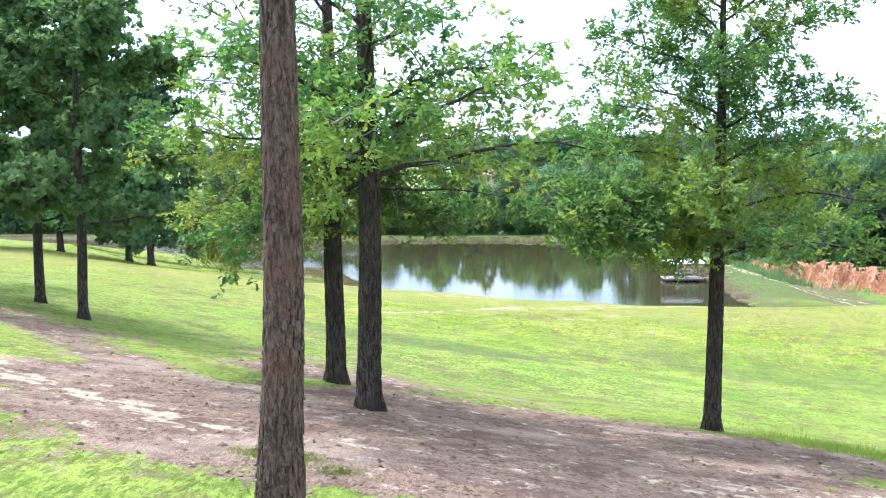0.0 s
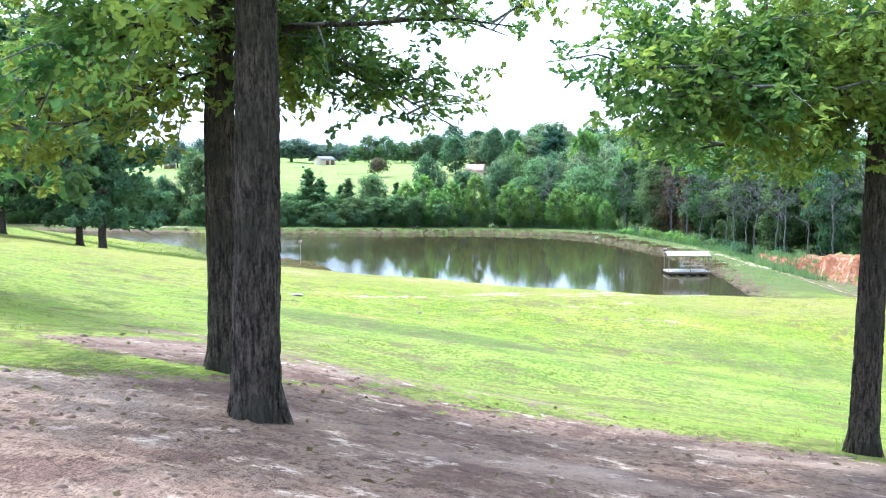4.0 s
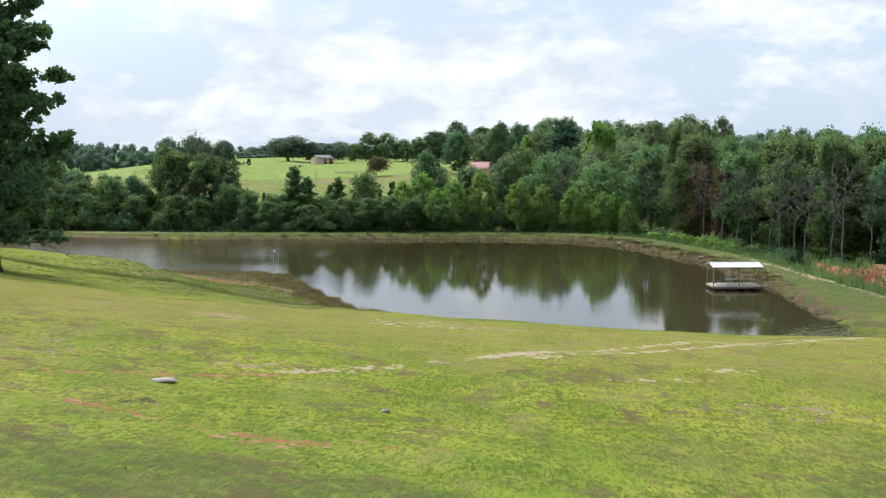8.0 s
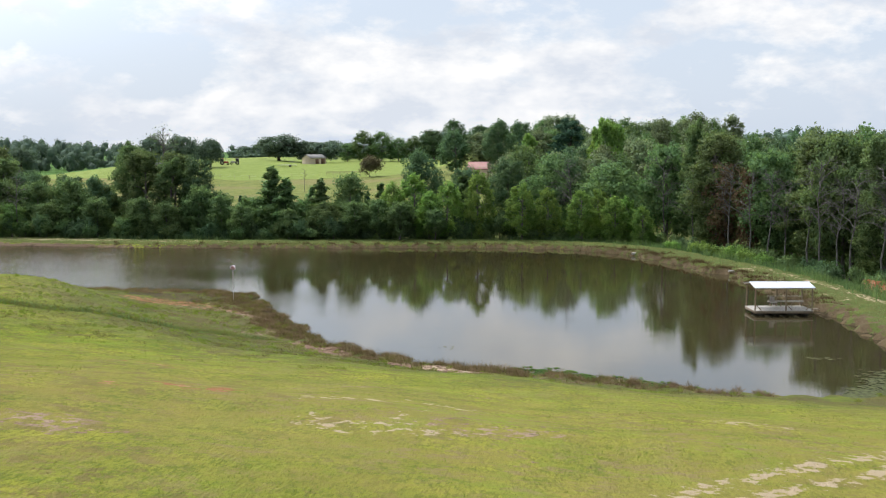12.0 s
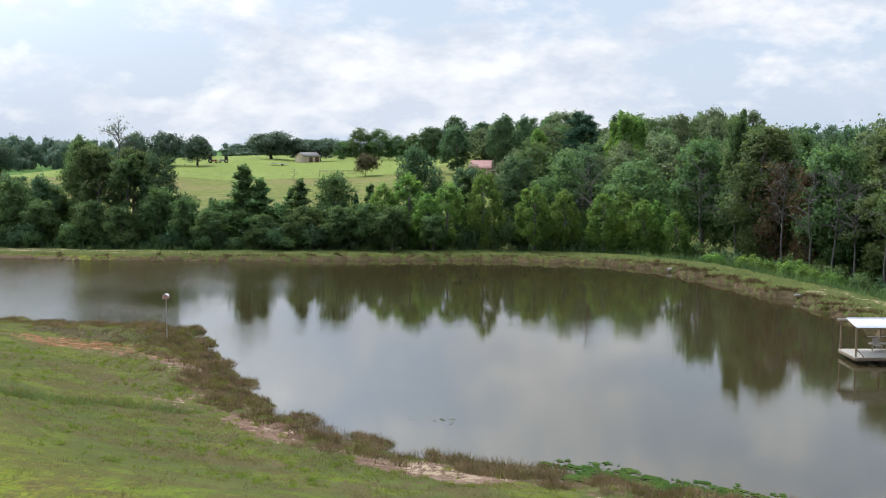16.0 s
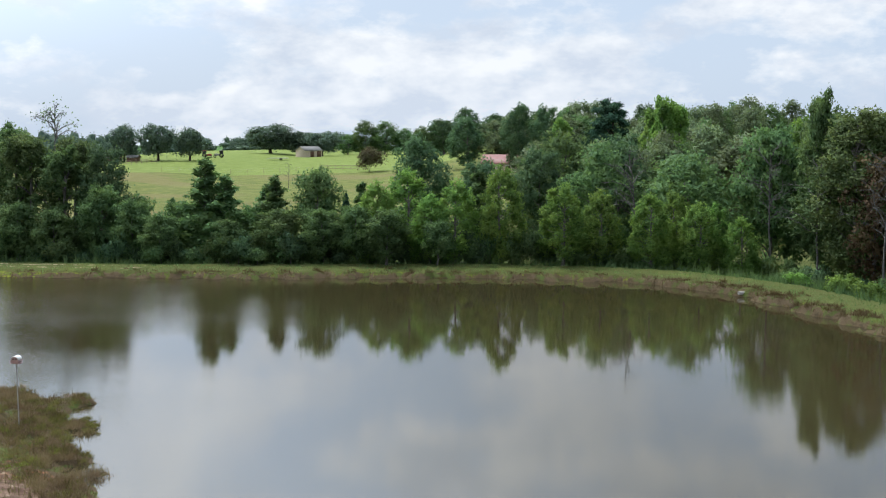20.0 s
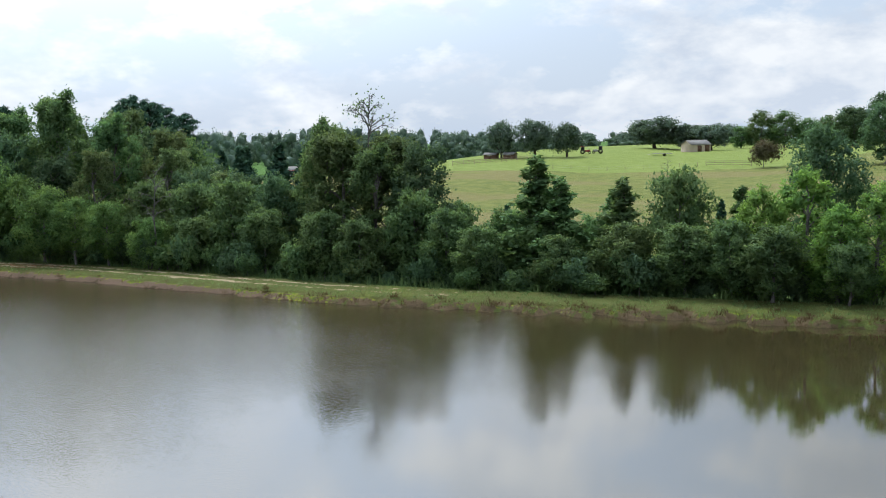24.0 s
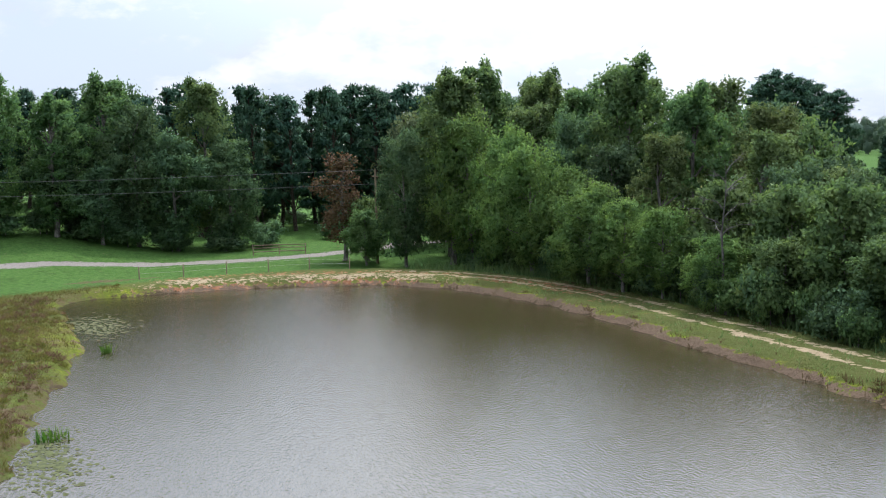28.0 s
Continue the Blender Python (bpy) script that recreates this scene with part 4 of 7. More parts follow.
# ---- the oaks and the pine on the hill ----
def near_oak(x, y, H, tr, first, reach, limbs, leaf_len, seed, label, subs=8, rosettes=6, per=7, lean=(0.0, 0.0), bark=None, droop=0.42, coarse=False, sprays=(), drift=0.022, leaf=None, pack=1.7, airy=0.36):
    """A big oak with separate limbs, twigs and lobed leaves."""
    rng = np.random.default_rng(seed)
    z0 = land_at(x, y)
    n = 18
    zs = np.concatenate([[-0.3, -0.05, 0.12, 0.35, 0.7], np.linspace(1.1, H * 0.92, n - 5)])
    rr = np.interp(zs, [-0.3, 0.0, 0.15, 0.4, 0.9, 2.2, H * 0.5, H * 0.92], tr * np.array([1.5, 1.32, 1.2, 1.12, 1.06, 1.0, 0.72, 0.12]))
    sway = np.cumsum(rng.standard_normal((n, 2)) * drift, 0) * np.clip(zs, 0, 3)[:, None] / 3
    line = np.column_stack([sway + np.outer(np.clip(zs, 0, None), lean), zs])
    wood, twigs, leaves = Geo(), Geo(), Geo()
    v, f = tube(line, rr, 16, 0.035, rng)
    wood.add(v, f)
    for k in range(6):
        a = k * 1.05 + rng.uniform(-0.3, 0.3)
        d = np.array([math.cos(a), math.sin(a), 0])
        wood.add(*tube(np.array([d * tr * 0.7 + [0, 0, 0.4], d * tr * 1.25 + [0, 0, 0.06], d * tr * 1.75 + [0, 0, -0.12]]), [tr * 0.4, tr * 0.3, tr * 0.1], 6, 0.06, rng))
    pos, ways = [], []

    def in_way(p):
        wx, wy, wz = (np.atleast_2d(p) + [x, y, z0]).T
        low = np.interp(wx, [0.3, 1.0, 2.0, 2.6, 3.3, 4.0, 5.0], [14.4, 14.95, 15.05, 15.15, 14.7, 14.3, 13.8]) + 0.8 * (wy < 17)
        return (wx > 0.3) & (wx < 5.0) & (wy > 6) & (wy < 31) & (wz < low)

    for k in range(limbs + len(sprays)):
        u = k / (limbs - 1) if k < limbs else 0.5
        h = first + (H * 0.84 - first) * (u if coarse else u**pack)
        az = k * 2.39996 + rng.uniform(-0.35, 0.35)
        L = reach * (1.05 - 0.55 * u) * rng.uniform(0.8, 1.15)
        a = np.array([np.interp(h, zs, line[:, 0]), np.interp(h, zs, line[:, 1]), h])
        d = np.array([math.cos(az), math.sin(az), 0.32 + 0.45 * u])
        t = np.linspace(0, 1, 8)[:, None]
        bent = np.cumsum(rng.standard_normal((7, 3)) * 0.05 / 3, 0)
        if k >= limbs:                                   # a limb that reaches for a given place
            tip = np.array(sprays[k - limbs][0]) - [x, y, z0]
            h = sprays[k - limbs][1]
            a = np.array([np.interp(h, zs, line[:, 0]), np.interp(h, zs, line[:, 1]), h])
            d, L = unit(tip - a), np.linalg.norm(tip - a)
        for _ in range(9):
            p = a + d * L * t
            p[:, 2] -= (droop * L * t[:, 0] ** 2) * (1 - 0.6 * u) * (k < limbs)
            p[1:] += bent * L
            if k >= limbs or not in_way(p - [0, 0, 0.45]).any():
                break
            L *= 0.82
        r0 = tr * (0.3 - 0.14 * u)
        wood.add(*tube(p, r0 * np.linspace(1, 0.12, 8), 6, 0.04, rng))
        for j in range(subs if k < limbs else int(1.7 * subs)):
            q = 0.08 + 0.92 * (j % subs + rng.random()) / subs
            s = np.array([np.interp(q, t[:, 0], p[:, i]) for i in range(3)])
            sd = unit(d * 0.6 + rng.standard_normal(3) * [0.9, 0.9, 0.45] + [0, 0, 0.05])
            sl = rng.uniform(0.7, 1.7) * (0.5 + 0.25 * reach / 3)
            tw = np.stack([s, s + sd * sl * 0.5 + [0, 0, 0.06], s + sd * sl - [0, 0, 0.12 * sl]])
            if in_way(tw).any():
                continue
            twigs.add(*tube(tw, [0.018, 0.011, 0.004], 4))
            for i in range(rosettes):
                w = 0.25 + 0.8 * (i + rng.random()) / rosettes
                c = s + sd * sl * w + rng.standard_normal(3) * 0.16
                pos.append(np.repeat(c[None], per, 0) + rng.standard_normal((per, 3)) * 0.05)
                ways.append(unit(sd * 0.5 + rng.standard_normal((per, 3)) * [1, 1, 0.65] - [0, 0, 0.15]))
    pos, ways = np.concatenate(pos), np.concatenate(ways)
    fine = ~in_way(pos) & (pos[:, 2] > 1.9)
    if not coarse:                                       # the top is open and lets the sun through
        fine &= (pos[:, 2] < 6.8) | np.repeat(rng.random(len(pos) // per) < airy, per)
    pos, ways = pos[fine], ways[fine]
    long = leaf_len * rng.uniform(0.7, 1.25, len(pos))
    leaves.add(*(diamonds(pos, ways, long, long * 0.36, rng) if coarse else lobed_leaves(pos, ways, long, rng)))
    ob = empty("oak_tree", pose(x, y, z0), label, "oak tree", "oaks on the hill")
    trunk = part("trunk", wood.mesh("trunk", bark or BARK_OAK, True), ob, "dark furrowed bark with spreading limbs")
    if not coarse:
        ridges = Geo()
        for k in range(2200):                            # long narrow ridges of bark
            a, h = rng.uniform(0, 6.283), rng.uniform(0.02, 5.5)
            r = np.interp(h, zs, rr) * rng.uniform(0.94, 0.99)
            w, l, th = rng.uniform(0.006, 0.014), rng.uniform(0.04, 0.13), rng.uniform(0.008, 0.018)
            o, d, up = np.array([math.cos(a), math.sin(a), 0]), np.array([-math.sin(a), math.cos(a), 0]), np.array([0, 0, 1.0])
            c = o * r + [np.interp(h, zs, line[:, 0]), np.interp(h, zs, line[:, 1]), h]
            ring = [d * w * i * rng.uniform(0.7, 1.2) + up * l * j * rng.uniform(0.7, 1.1) for i, j in ((-1, -0.5), (0, -1), (1, -0.5), (1, 0.5), (0, 1), (-1, 0.5))]
            v = np.array([c + q for q in ring] + [c + q * 0.7 + o * th for q in ring])
            ridges.add(v, [(i, (i + 1) % 6, 6 + (i + 1) % 6, 6 + i) for i in range(6)])
            ridges.add(v, [(6, 7, 8), (6, 8, 9), (6, 9, 10), (6, 10, 11)])
        tagged(part("bark_relief", ridges.mesh("bark_relief", bark or BARK_OAK), trunk), kind="stuff")
    tagged(part("twig_spray", twigs.mesh("twig_spray", BARK_GREY), ob), kind="stuff")
    part("crown", leaves.mesh("crown", leaf or LEAF_OAK), ob)
    return ob


near_oak(-0.04, 18.2, 13.5, 0.205, 4.3, 3.9, 22, 0.145, 31, "tall oak with flared dark trunk on bare soil", subs=12, rosettes=9, per=9, lean=(-0.012, 0.0), droop=0.26,
         sprays=[((-3.0, 19.6, 15.6), 4.3)])
near_oak(-1.40, 21.5, 13.0, 0.195, 4.0, 4.1, 22, 0.125, 12, "tall oak leaning close beside its twin on bare soil", subs=12, rosettes=9, per=9, lean=(-0.008, 0.0), droop=0.26,
         sprays=[((-0.3, 22.5, 15.9), 5.2), ((0.7, 22.5, 15.4), 4.6), ((1.4, 22.6, 15.6), 4.9), ((-5.0, 20.6, 15.1), 4.0), ((-4.6, 22.2, 15.9), 4.6), ((-3.4, 20.6, 15.1), 3.8)])
near_oak(6.86, 22.7, 12.5, 0.165, 3.9, 4.0, 27, 0.125, 13, "younger oak with low spreading branches above the lawn", subs=15, rosettes=9, per=10, drift=0.006, pack=1.25, airy=0.95,
         sprays=[((3.4, 22.4, 16.2), 5.2), ((3.9, 20.7, 15.9), 5.0), ((4.6, 20.3, 15.5), 4.6), ((4.7, 22.0, 16.4), 5.4), ((4.4, 21.6, 15.5), 4.5), ((3.9, 21.9, 15.7), 4.8), ((4.0, 21.2, 15.45), 4.7), ((3.95, 20.5, 15.5), 4.7)])
near_oak(-11.7, 30.8, 12.0, 0.15, 3.0, 4.2, 15, 0.26, 14, "shady oak with slim dark trunk above the lawn", subs=13, rosettes=9, per=12, coarse=True, leaf=LEAF_MID)
near_oak(-15.9, 36.0, 12.5, 0.17, 3.0, 4.6, 15, 0.28, 15, "shady oak with dark trunk at the wood's edge", subs=13, rosettes=9, per=12, coarse=True, leaf=LEAF_MID)
near_oak(-19.5, 31.0, 12.5, 0.17, 2.8, 4.8, 14, 0.3, 17, "broad shady oak at the wood's edge", subs=13, rosettes=9, per=12, coarse=True, leaf=LEAF_MID)
near_oak(-24.5, 41.0, 13.0, 0.2, 2.6, 5.2, 14, 0.32, 18, "broad shady oak above the grass slope", subs=13, rosettes=9, per=12, coarse=True, leaf=LEAF_MID)
near_oak(-33.8, 89.8, 20.5, 0.3, 1.8, 5.6, 28, 0.34, 19, "tall dark oak above the pond", subs=13, rosettes=9, per=15, coarse=True, leaf=LEAF_DARK)
near_oak(-37.5, 93.5, 19.5, 0.28, 1.6, 5.4, 26, 0.34, 20, "tall dark oak above the pond", subs=12, rosettes=9, per=15, coarse=True, leaf=LEAF_DARK)
near_oak(-42.5, 90.0, 19.5, 0.28, 1.6, 5.6, 26, 0.34, 21, "tall dark oak above the pond", subs=12, rosettes=9, per=15, coarse=True, leaf=LEAF_DARK)
near_oak(-48.5, 86.0, 19.0, 0.28, 2.2, 5.6, 22, 0.34, 22, "tall dark oak above the pond", subs=12, rosettes=9, per=15, coarse=True, leaf=LEAF_DARK)


def near_pine(x, y):
    rng = np.random.default_rng(5)
    z0, H = land_at(x, y), 21.0
    zs = np.concatenate([[-0.3, 0.0, 0.3, 0.8], np.linspace(1.4, H, 16)])
    rr = np.interp(zs, [-0.3, 0.0, 0.5, 1.2, 6, H], [0.325, 0.285, 0.245, 0.203, 0.153, 0.03])

    def sway(h):
        return -0.004 * h - 0.09 * (1 - step(h, 0.0, 2.8))

    line = np.column_stack([sway(zs), 0 * zs, zs])
    wood, plates, crown = Geo(), Geo(), Geo()
    wood.add(*tube(line, rr * 0.955, 20, 0.01, rng))
    # scaly bark plates up to where the crown begins
    for k in range(3000):
        a, h = rng.uniform(0, 6.283), rng.uniform(0.0, 8.5)
        r = np.interp(h, zs, rr) * rng.uniform(0.955, 0.985)
        w, l, th = rng.uniform(0.013, 0.03), rng.uniform(0.03, 0.09), rng.uniform(0.005, 0.012)
        o, d, t = np.array([math.cos(a), math.sin(a), 0]), np.array([-math.sin(a), math.cos(a), 0]), np.array([0, 0, 1.0])
        c = o * r + t * h + [sway(h), 0, 0]
        ring = [d * w * i * rng.uniform(0.7, 1.1) + t * l * j * rng.uniform(0.75, 1.1) for i, j in ((-1, -0.6), (0, -1), (1, -0.6), (1, 0.6), (0, 1), (-1, 0.6))]
        v = np.array([c + q for q in ring] + [c + q * 0.82 + o * th for q in ring])
        f4 = [(i, (i + 1) % 6, 6 + (i + 1) % 6, 6 + i) for i in range(6)]
        plates.add(v, f4)
        plates.add(v, [(6, 7, 8), (6, 8, 9), (6, 9, 10), (6, 10, 11)])
    for k in range(26):
        u = k / 25
        h, az = 10.5 + 9.8 * u, k * 2.4
        L = 3.4 * (1 - 0.7 * u)
        a = np.array([-0.004 * h, 0, h])
        b = a + [L * math.cos(az), L * math.sin(az), 0.5]
        wood.add(*tube(limb_path(a, b, -0.2, rng), [0.05, 0.04, 0.03, 0.02, 0.008], 5))
        p = b + rng.standard_normal((60, 3)) * [0.8, 0.8, 0.35] * (1 - 0.4 * u)
        crown.add(*diamonds(p, unit(rng.standard_normal((60, 3)) + [0, 0, 0.6]), 0.28, 0.03, rng))
    ob = empty("pine_tree", pose(x, y, z0), "tall pine with scaly grey-brown bark beside the bare soil", "pine tree")
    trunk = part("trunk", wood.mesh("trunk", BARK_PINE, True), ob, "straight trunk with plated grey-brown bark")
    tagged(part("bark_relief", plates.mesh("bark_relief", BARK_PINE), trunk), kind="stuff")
    part("crown", crown.mesh("crown", LEAF_PINE), ob)


near_pine(0.93, 9.0)

# ---- trees round the pond ----
P_DOME = tree("cypress_tree", "dome", 9.0, 2.4, 0.9, LEAF_BRIGHT, BARK_GREY, "rounded bright green young bald cypress behind the dam", "cypress tree", 9500, 0.24, 21, slim=0.22, up=0.5, fuzz=0.45)
P_DOME2 = tree("cypress_tree", "dome", 9.0, 2.4, 0.8, LEAF_BRIGHT, BARK_GREY, "feathery bright green bald cypress behind the dam", "cypress tree", 9500, 0.24, 22, slim=0.22, up=0.5, fuzz=0.45)
P_CONE = tree("sweetgum_tree", "cone", 11.0, 2.4, 0.8, LEAF_MID, BARK_GREY, "pointed green sweetgum behind the dam", "tree", 8000, 0.25, 23)
P_ROUND = tree("broadleaf_tree", "round", 10.0, 3.6, 1.5, LEAF_MID, BARK_GREY, "round-crowned green broadleaf tree at the wood's edge", "tree", 9500, 0.26, 24)
P_ROUND2 = tree("broadleaf_tree", "round", 12.0, 4.0, 1.0, LEAF_DARK, BARK_GREY, "dark green broadleaf tree at the wood's edge", "tree", 14500, 0.22, 25)
P_TALL = tree("broadleaf_tree", "tall", 15.0, 3.6, 1.4, LEAF_MID, BARK_GREY, "tall uneven broadleaf tree in the woods", "tree", 13500, 0.23, 26, core=0.66)
P_TALL2 = tree("broadleaf_tree", "tall", 15.0, 3.6, 1.6, LEAF_OLIVE, BARK_GREY, "tall olive-green tree with bare grey trunk in the woods", "tree", 13500, 0.21, 27, core=0.6)
P_WILLOW = tree("willow_tree", "round", 9.5, 3.8, 1.0, LEAF_WILLOW, BARK_GREY, "bright green willow leaning over the dam", "willow tree", 11000, 0.27, 28, slim=0.18, up=-0.1)
P_PINE = tree("pine_tree", "pine", 18.0, 3.6, 9.0, LEAF_PINE, BARK_OAK, "tall dark pine with flat clumped crown", "pine tree", 6500, 0.42, 29, core=0.7, slim=0.16)
P_POPLAR = tree("poplar_tree", "tall", 15.0, 3.2, 2.0, LEAF_BRIGHT, BARK_GREY, "light green poplar rising above the woods", "tree", 8500, 0.28, 43, core=0.6)
P_PLUM = tree("field_bush", "shrub", 2.6, 1.9, 0.1, LEAF_PLUM, BARK_GREY, "big rounded purple-green bush", "bush", 3600, 0.16, 44)
P_CEDAR = tree("cedar_tree", "cone", 6.0, 1.5, 0.3, LEAF_PINE, BARK_OAK, "small dark cedar among the bushes", "cedar tree", 3200, 0.26, 30, slim=0.2)
P_SHRUB = tree("bush", "shrub", 2.6, 1.9, 0.2, LEAF_MID, BARK_GREY, "leafy green bush at the foot of the trees", "bush", 2200, 0.2, 31)
P_SHRUB2 = tree("bush", "shrub", 2.6, 1.9, 0.2, LEAF_DARK, BARK_GREY, "dark green bush at the foot of the trees", "bush", 2200, 0.2, 32)
P_SHRUB3 = tree("bush", "shrub", 2.6, 1.9, 0.2, LEAF_BRIGHT, BARK_GREY, "bright green bush on the dam's landward side", "bush", 2200, 0.2, 40)
P_RED = tree("rusty_tree", "round", 12.0, 2.8, 1.8, LEAF_RED, BARK_GREY, "sickly tree with rust-brown leaves", "tree", 4200, 0.26, 33, core=0.0)
P_FAR = tree("woodland_tree", "round", 12.0, 4.4, 1.0, LEAF_MID, BARK_GREY, "broadleaf tree within the hillside woods", "tree", 6000, 0.32, 34, core=0.8)
P_FAR2 = tree("woodland_tree", "round", 12.0, 4.4, 1.0, LEAF_DARK, BARK_GREY, "dark broadleaf tree within the hillside woods", "tree", 6000, 0.32, 35, core=0.8)
P_FAR3 = tree("woodland_tree", "round", 12.0, 4.2, 1.0, LEAF_HILL, BARK_GREY, "pale olive-green tree within the hillside woods", "tree", 6000, 0.31, 36, core=0.75)
P_FARPINE = tree("pine_tree", "pine", 18.0, 3.8, 2.2, LEAF_PINE, BARK_OAK, "dark pine in the distant pine wood", "pine tree", 3000, 0.5, 37, core=0.8, slim=0.2)
P_FIELD = tree("field_oak", "round", 11.0, 7.0, 2.6, LEAF_HAZED, BARK_OAK, "wide dark oak standing on the field ridge", "oak tree", 5200, 0.5, 38, core=0.72, trunk_r=0.4)

ROW = "trees behind the dam"
plant(P_DOME, [(-15.4, 193, 8.9, 2.7), (-4.8, 192, 8.6, 2.6), (3.6, 192, 7.7, 2.5), (12.0, 191, 5.6, 2.0), (-20.7, 195, 9.9, 3.4), (6.0, 195, 7.8, 2.2)], ROW, rs)
plant(P_DOME2, [(-10.8, 193, 10.3, 2.5), (-1.1, 193, 7.9, 2.3), (8.1, 192, 6.8, 2.5), (-18.0, 192, 7.4, 2.3), (-23.6, 193, 8.6, 2.4), (10.2, 195, 6.6, 2.0)], ROW, rs)
plant(P_CONE, [(-41.6, 194, 11.1, 4.9), (-39.1, 193, 9.4, 4.3), (-34.4, 194, 9.3, 3.9), (-14.0, 203, 9.6, 4.0), (-26.0, 199, 8.5, 3.0), (-36.5, 198, 8.0, 3.2)], ROW, rs)
plant(P_ROUND, [(-30.1, 196, 9.7, 3.3), (-32.6, 191, 5.9, 2.7), (-28.4, 191, 5.9, 2.7), (-21.9, 190, 6.0, 2.7), (-51.9, 192, 8.1, 3.0), (-48.2, 191, 6.7, 2.5), (-25.0, 191, 6.2, 2.5),
                (-44.8, 190, 5.4, 2.4), (-16.8, 190, 5.0, 2.0), (-38.0, 190, 4.9, 2.2)], ROW, rs)
plant(P_TALL2, [(-61.4, 195, 13.4, 4.3), (-58.0, 198, 13.0, 4.0), (-65.2, 199, 14.0, 3.2)], ROW, rs)
plant(P_ROUND2, [(-53.6, 196, 12.2, 3.8), (-14.5, 206, 10.6, 3.6), (-7.6, 216, 11.6, 4.4), (-22.0, 214, 13.2, 4.2)], ROW, rs)
plant(P_TALL, [(-64.0, 197, 14.4, 3.2), (-56.8, 194, 12.0, 3.6), (-69.0, 198, 8.0, 3.0), (19.5, 192, 17.2, 2.4)], ROW, rs)
plant(P_ROUND, [(-72.0, 193, 8.9, 3.5), (-77.5, 194, 8.6, 3.4), (-82.5, 193.5, 8.8, 3.5), (-67.0, 191, 6.4, 2.8), (-60.0, 190.5, 6.4, 2.8), (-56.0, 190, 5.8, 2.6), (-74.5, 190.5, 5.6, 2.6)], ROW, rs)
plant(P_ROUND, [(-50.4, 197, 6.8, 2.9), (-46.6, 198, 6.2, 2.7), (-43.6, 199.5, 6.4, 2.6), (-37.0, 196.5, 6.0, 2.5)], ROW, random.Random(77))
plant(P_ROUND2, [(-80.0, 197, 9.9, 3.7), (-74.6, 197.5, 9.5, 3.7), (-70.0, 197, 9.3, 3.2)], ROW, random.Random(78))
WOODS = "woods beyond the pond"
plant(P_TALL, [(-127.3, 198, 20.0, 4.2), (-117.0, 199, 17.8, 4.2), (-101.0, 198, 18.3, 4.6), (-110.0, 200, 16.8, 4.2), (-93.0, 199, 15.6, 3.8), (-122.0, 202, 18.6, 4.4), (-118.5, 190, 18.4, 4.4), (-106.0, 204, 17.4, 4.4)], WOODS, rs)
plant(P_TALL2, [(-97.0, 204, 16.4, 4.2), (-88.5, 203, 14.0, 3.8), (-85.0, 199, 12.0, 3.4), (-91.0, 195, 12.0, 3.2), (-113.0, 195, 15.0, 3.8), (-81.0, 201, 9.4, 3.2)], WOODS, rs)
plant(P_ROUND2, [(-132.0, 203, 17.0, 5.0), (-139.0, 200, 18.6, 5.0), (-119.5, 185.5, 12.5, 3.4), (-125.0, 193, 14.0, 4.2), (-136.0, 194, 13.0, 4.0), (-104.5, 195, 14.0, 4.2), (-97.5, 194, 11.5, 3.8)], WOODS, rs)
plant(P_WILLOW, [(-114.5, 190, 13.6, 4.2), (-108.5, 190.5, 12.4, 4.0), (-103.0, 189.8, 10.9, 4.2), (-99.0, 190.5, 9.3, 3.5), (-94.0, 189.5, 8.2, 3.6), (-89.5, 189.5, 7.2, 3.0), (-85.5, 190, 6.8, 3.0), (-79.5, 189.5, 5.4, 2.6)], WOODS, rs)
plant(P_PINE, [(-163.0, 272, 22.2, 5.2), (-156.5, 270, 21.2, 4.8), (-168.5, 275, 20.8, 4.8), (-150.5, 273, 18.4, 4.2), (-160.0, 278, 20.4, 4.6), (-174.0, 280, 19.0, 4.6), (2.8, 275, 19.8, 5.0)], WOODS, rs)
plant(P_POPLAR, [(9.5, 243.4, 18.9, 2.6), (11.6, 246, 18.0, 2.6), (7.4, 247, 17.2, 2.4), (26, 232, 15.6, 2.6), (-6, 262, 16.2, 2.8)], WOODS, rs)
plant(P_ROUND2, [(-42.4, 482, 24.6, 6.5), (-15.5, 322, 20.6, 4.6), (-9.5, 320, 20.2, 4.4), (-30, 470, 22.0, 7.0), (-52, 486, 20.5, 7.0)], WOODS, rs)
plant(P_FAR, [(-93, 210, 12.5, 4.6), (-79, 207, 7.4, 3.6), (-105, 212, 15, 5.0), (-73, 206, 7.0, 3.6)], WOODS, rs)
plant(P_FAR2, [(-87, 208, 9.6, 4.0), (-99, 212, 14, 5.0)], WOODS, rs)
PASTURE = "trees beside the gravel road"
plant(P_TALL, [(-150.0, 150.0, 20.4, 4.4), (-152.0, 163.0, 19.8, 4.6), (-152.0, 174.0, 19.5, 4.4), (-149.0, 156.5, 17.5, 4.0)], PASTURE, rs)
plant(P_ROUND2, [(-148.0, 165.0, 16.6, 4.8), (-147.0, 169.0, 13.4, 4.8), (-147.5, 175.5, 12.6, 4.2), (-151.0, 158.0, 14.0, 5.0), (-155.0, 144.0, 20.0, 5.0), (-146.5, 161.0, 10.0, 3.8)], PASTURE, rs)
plant(P_ROUND, [(-185.0, 199.0, 8.0, 5.0), (-126.2, 184.0, 6.2, 2.6), (-123.0, 182.6, 5.2, 2.4)], PASTURE, rs)
plant(P_RED, [(-128.4, 182.3, 10.6, 3.2)], PASTURE, rs, "dying tree with rust-brown leaves beside the gravel road")
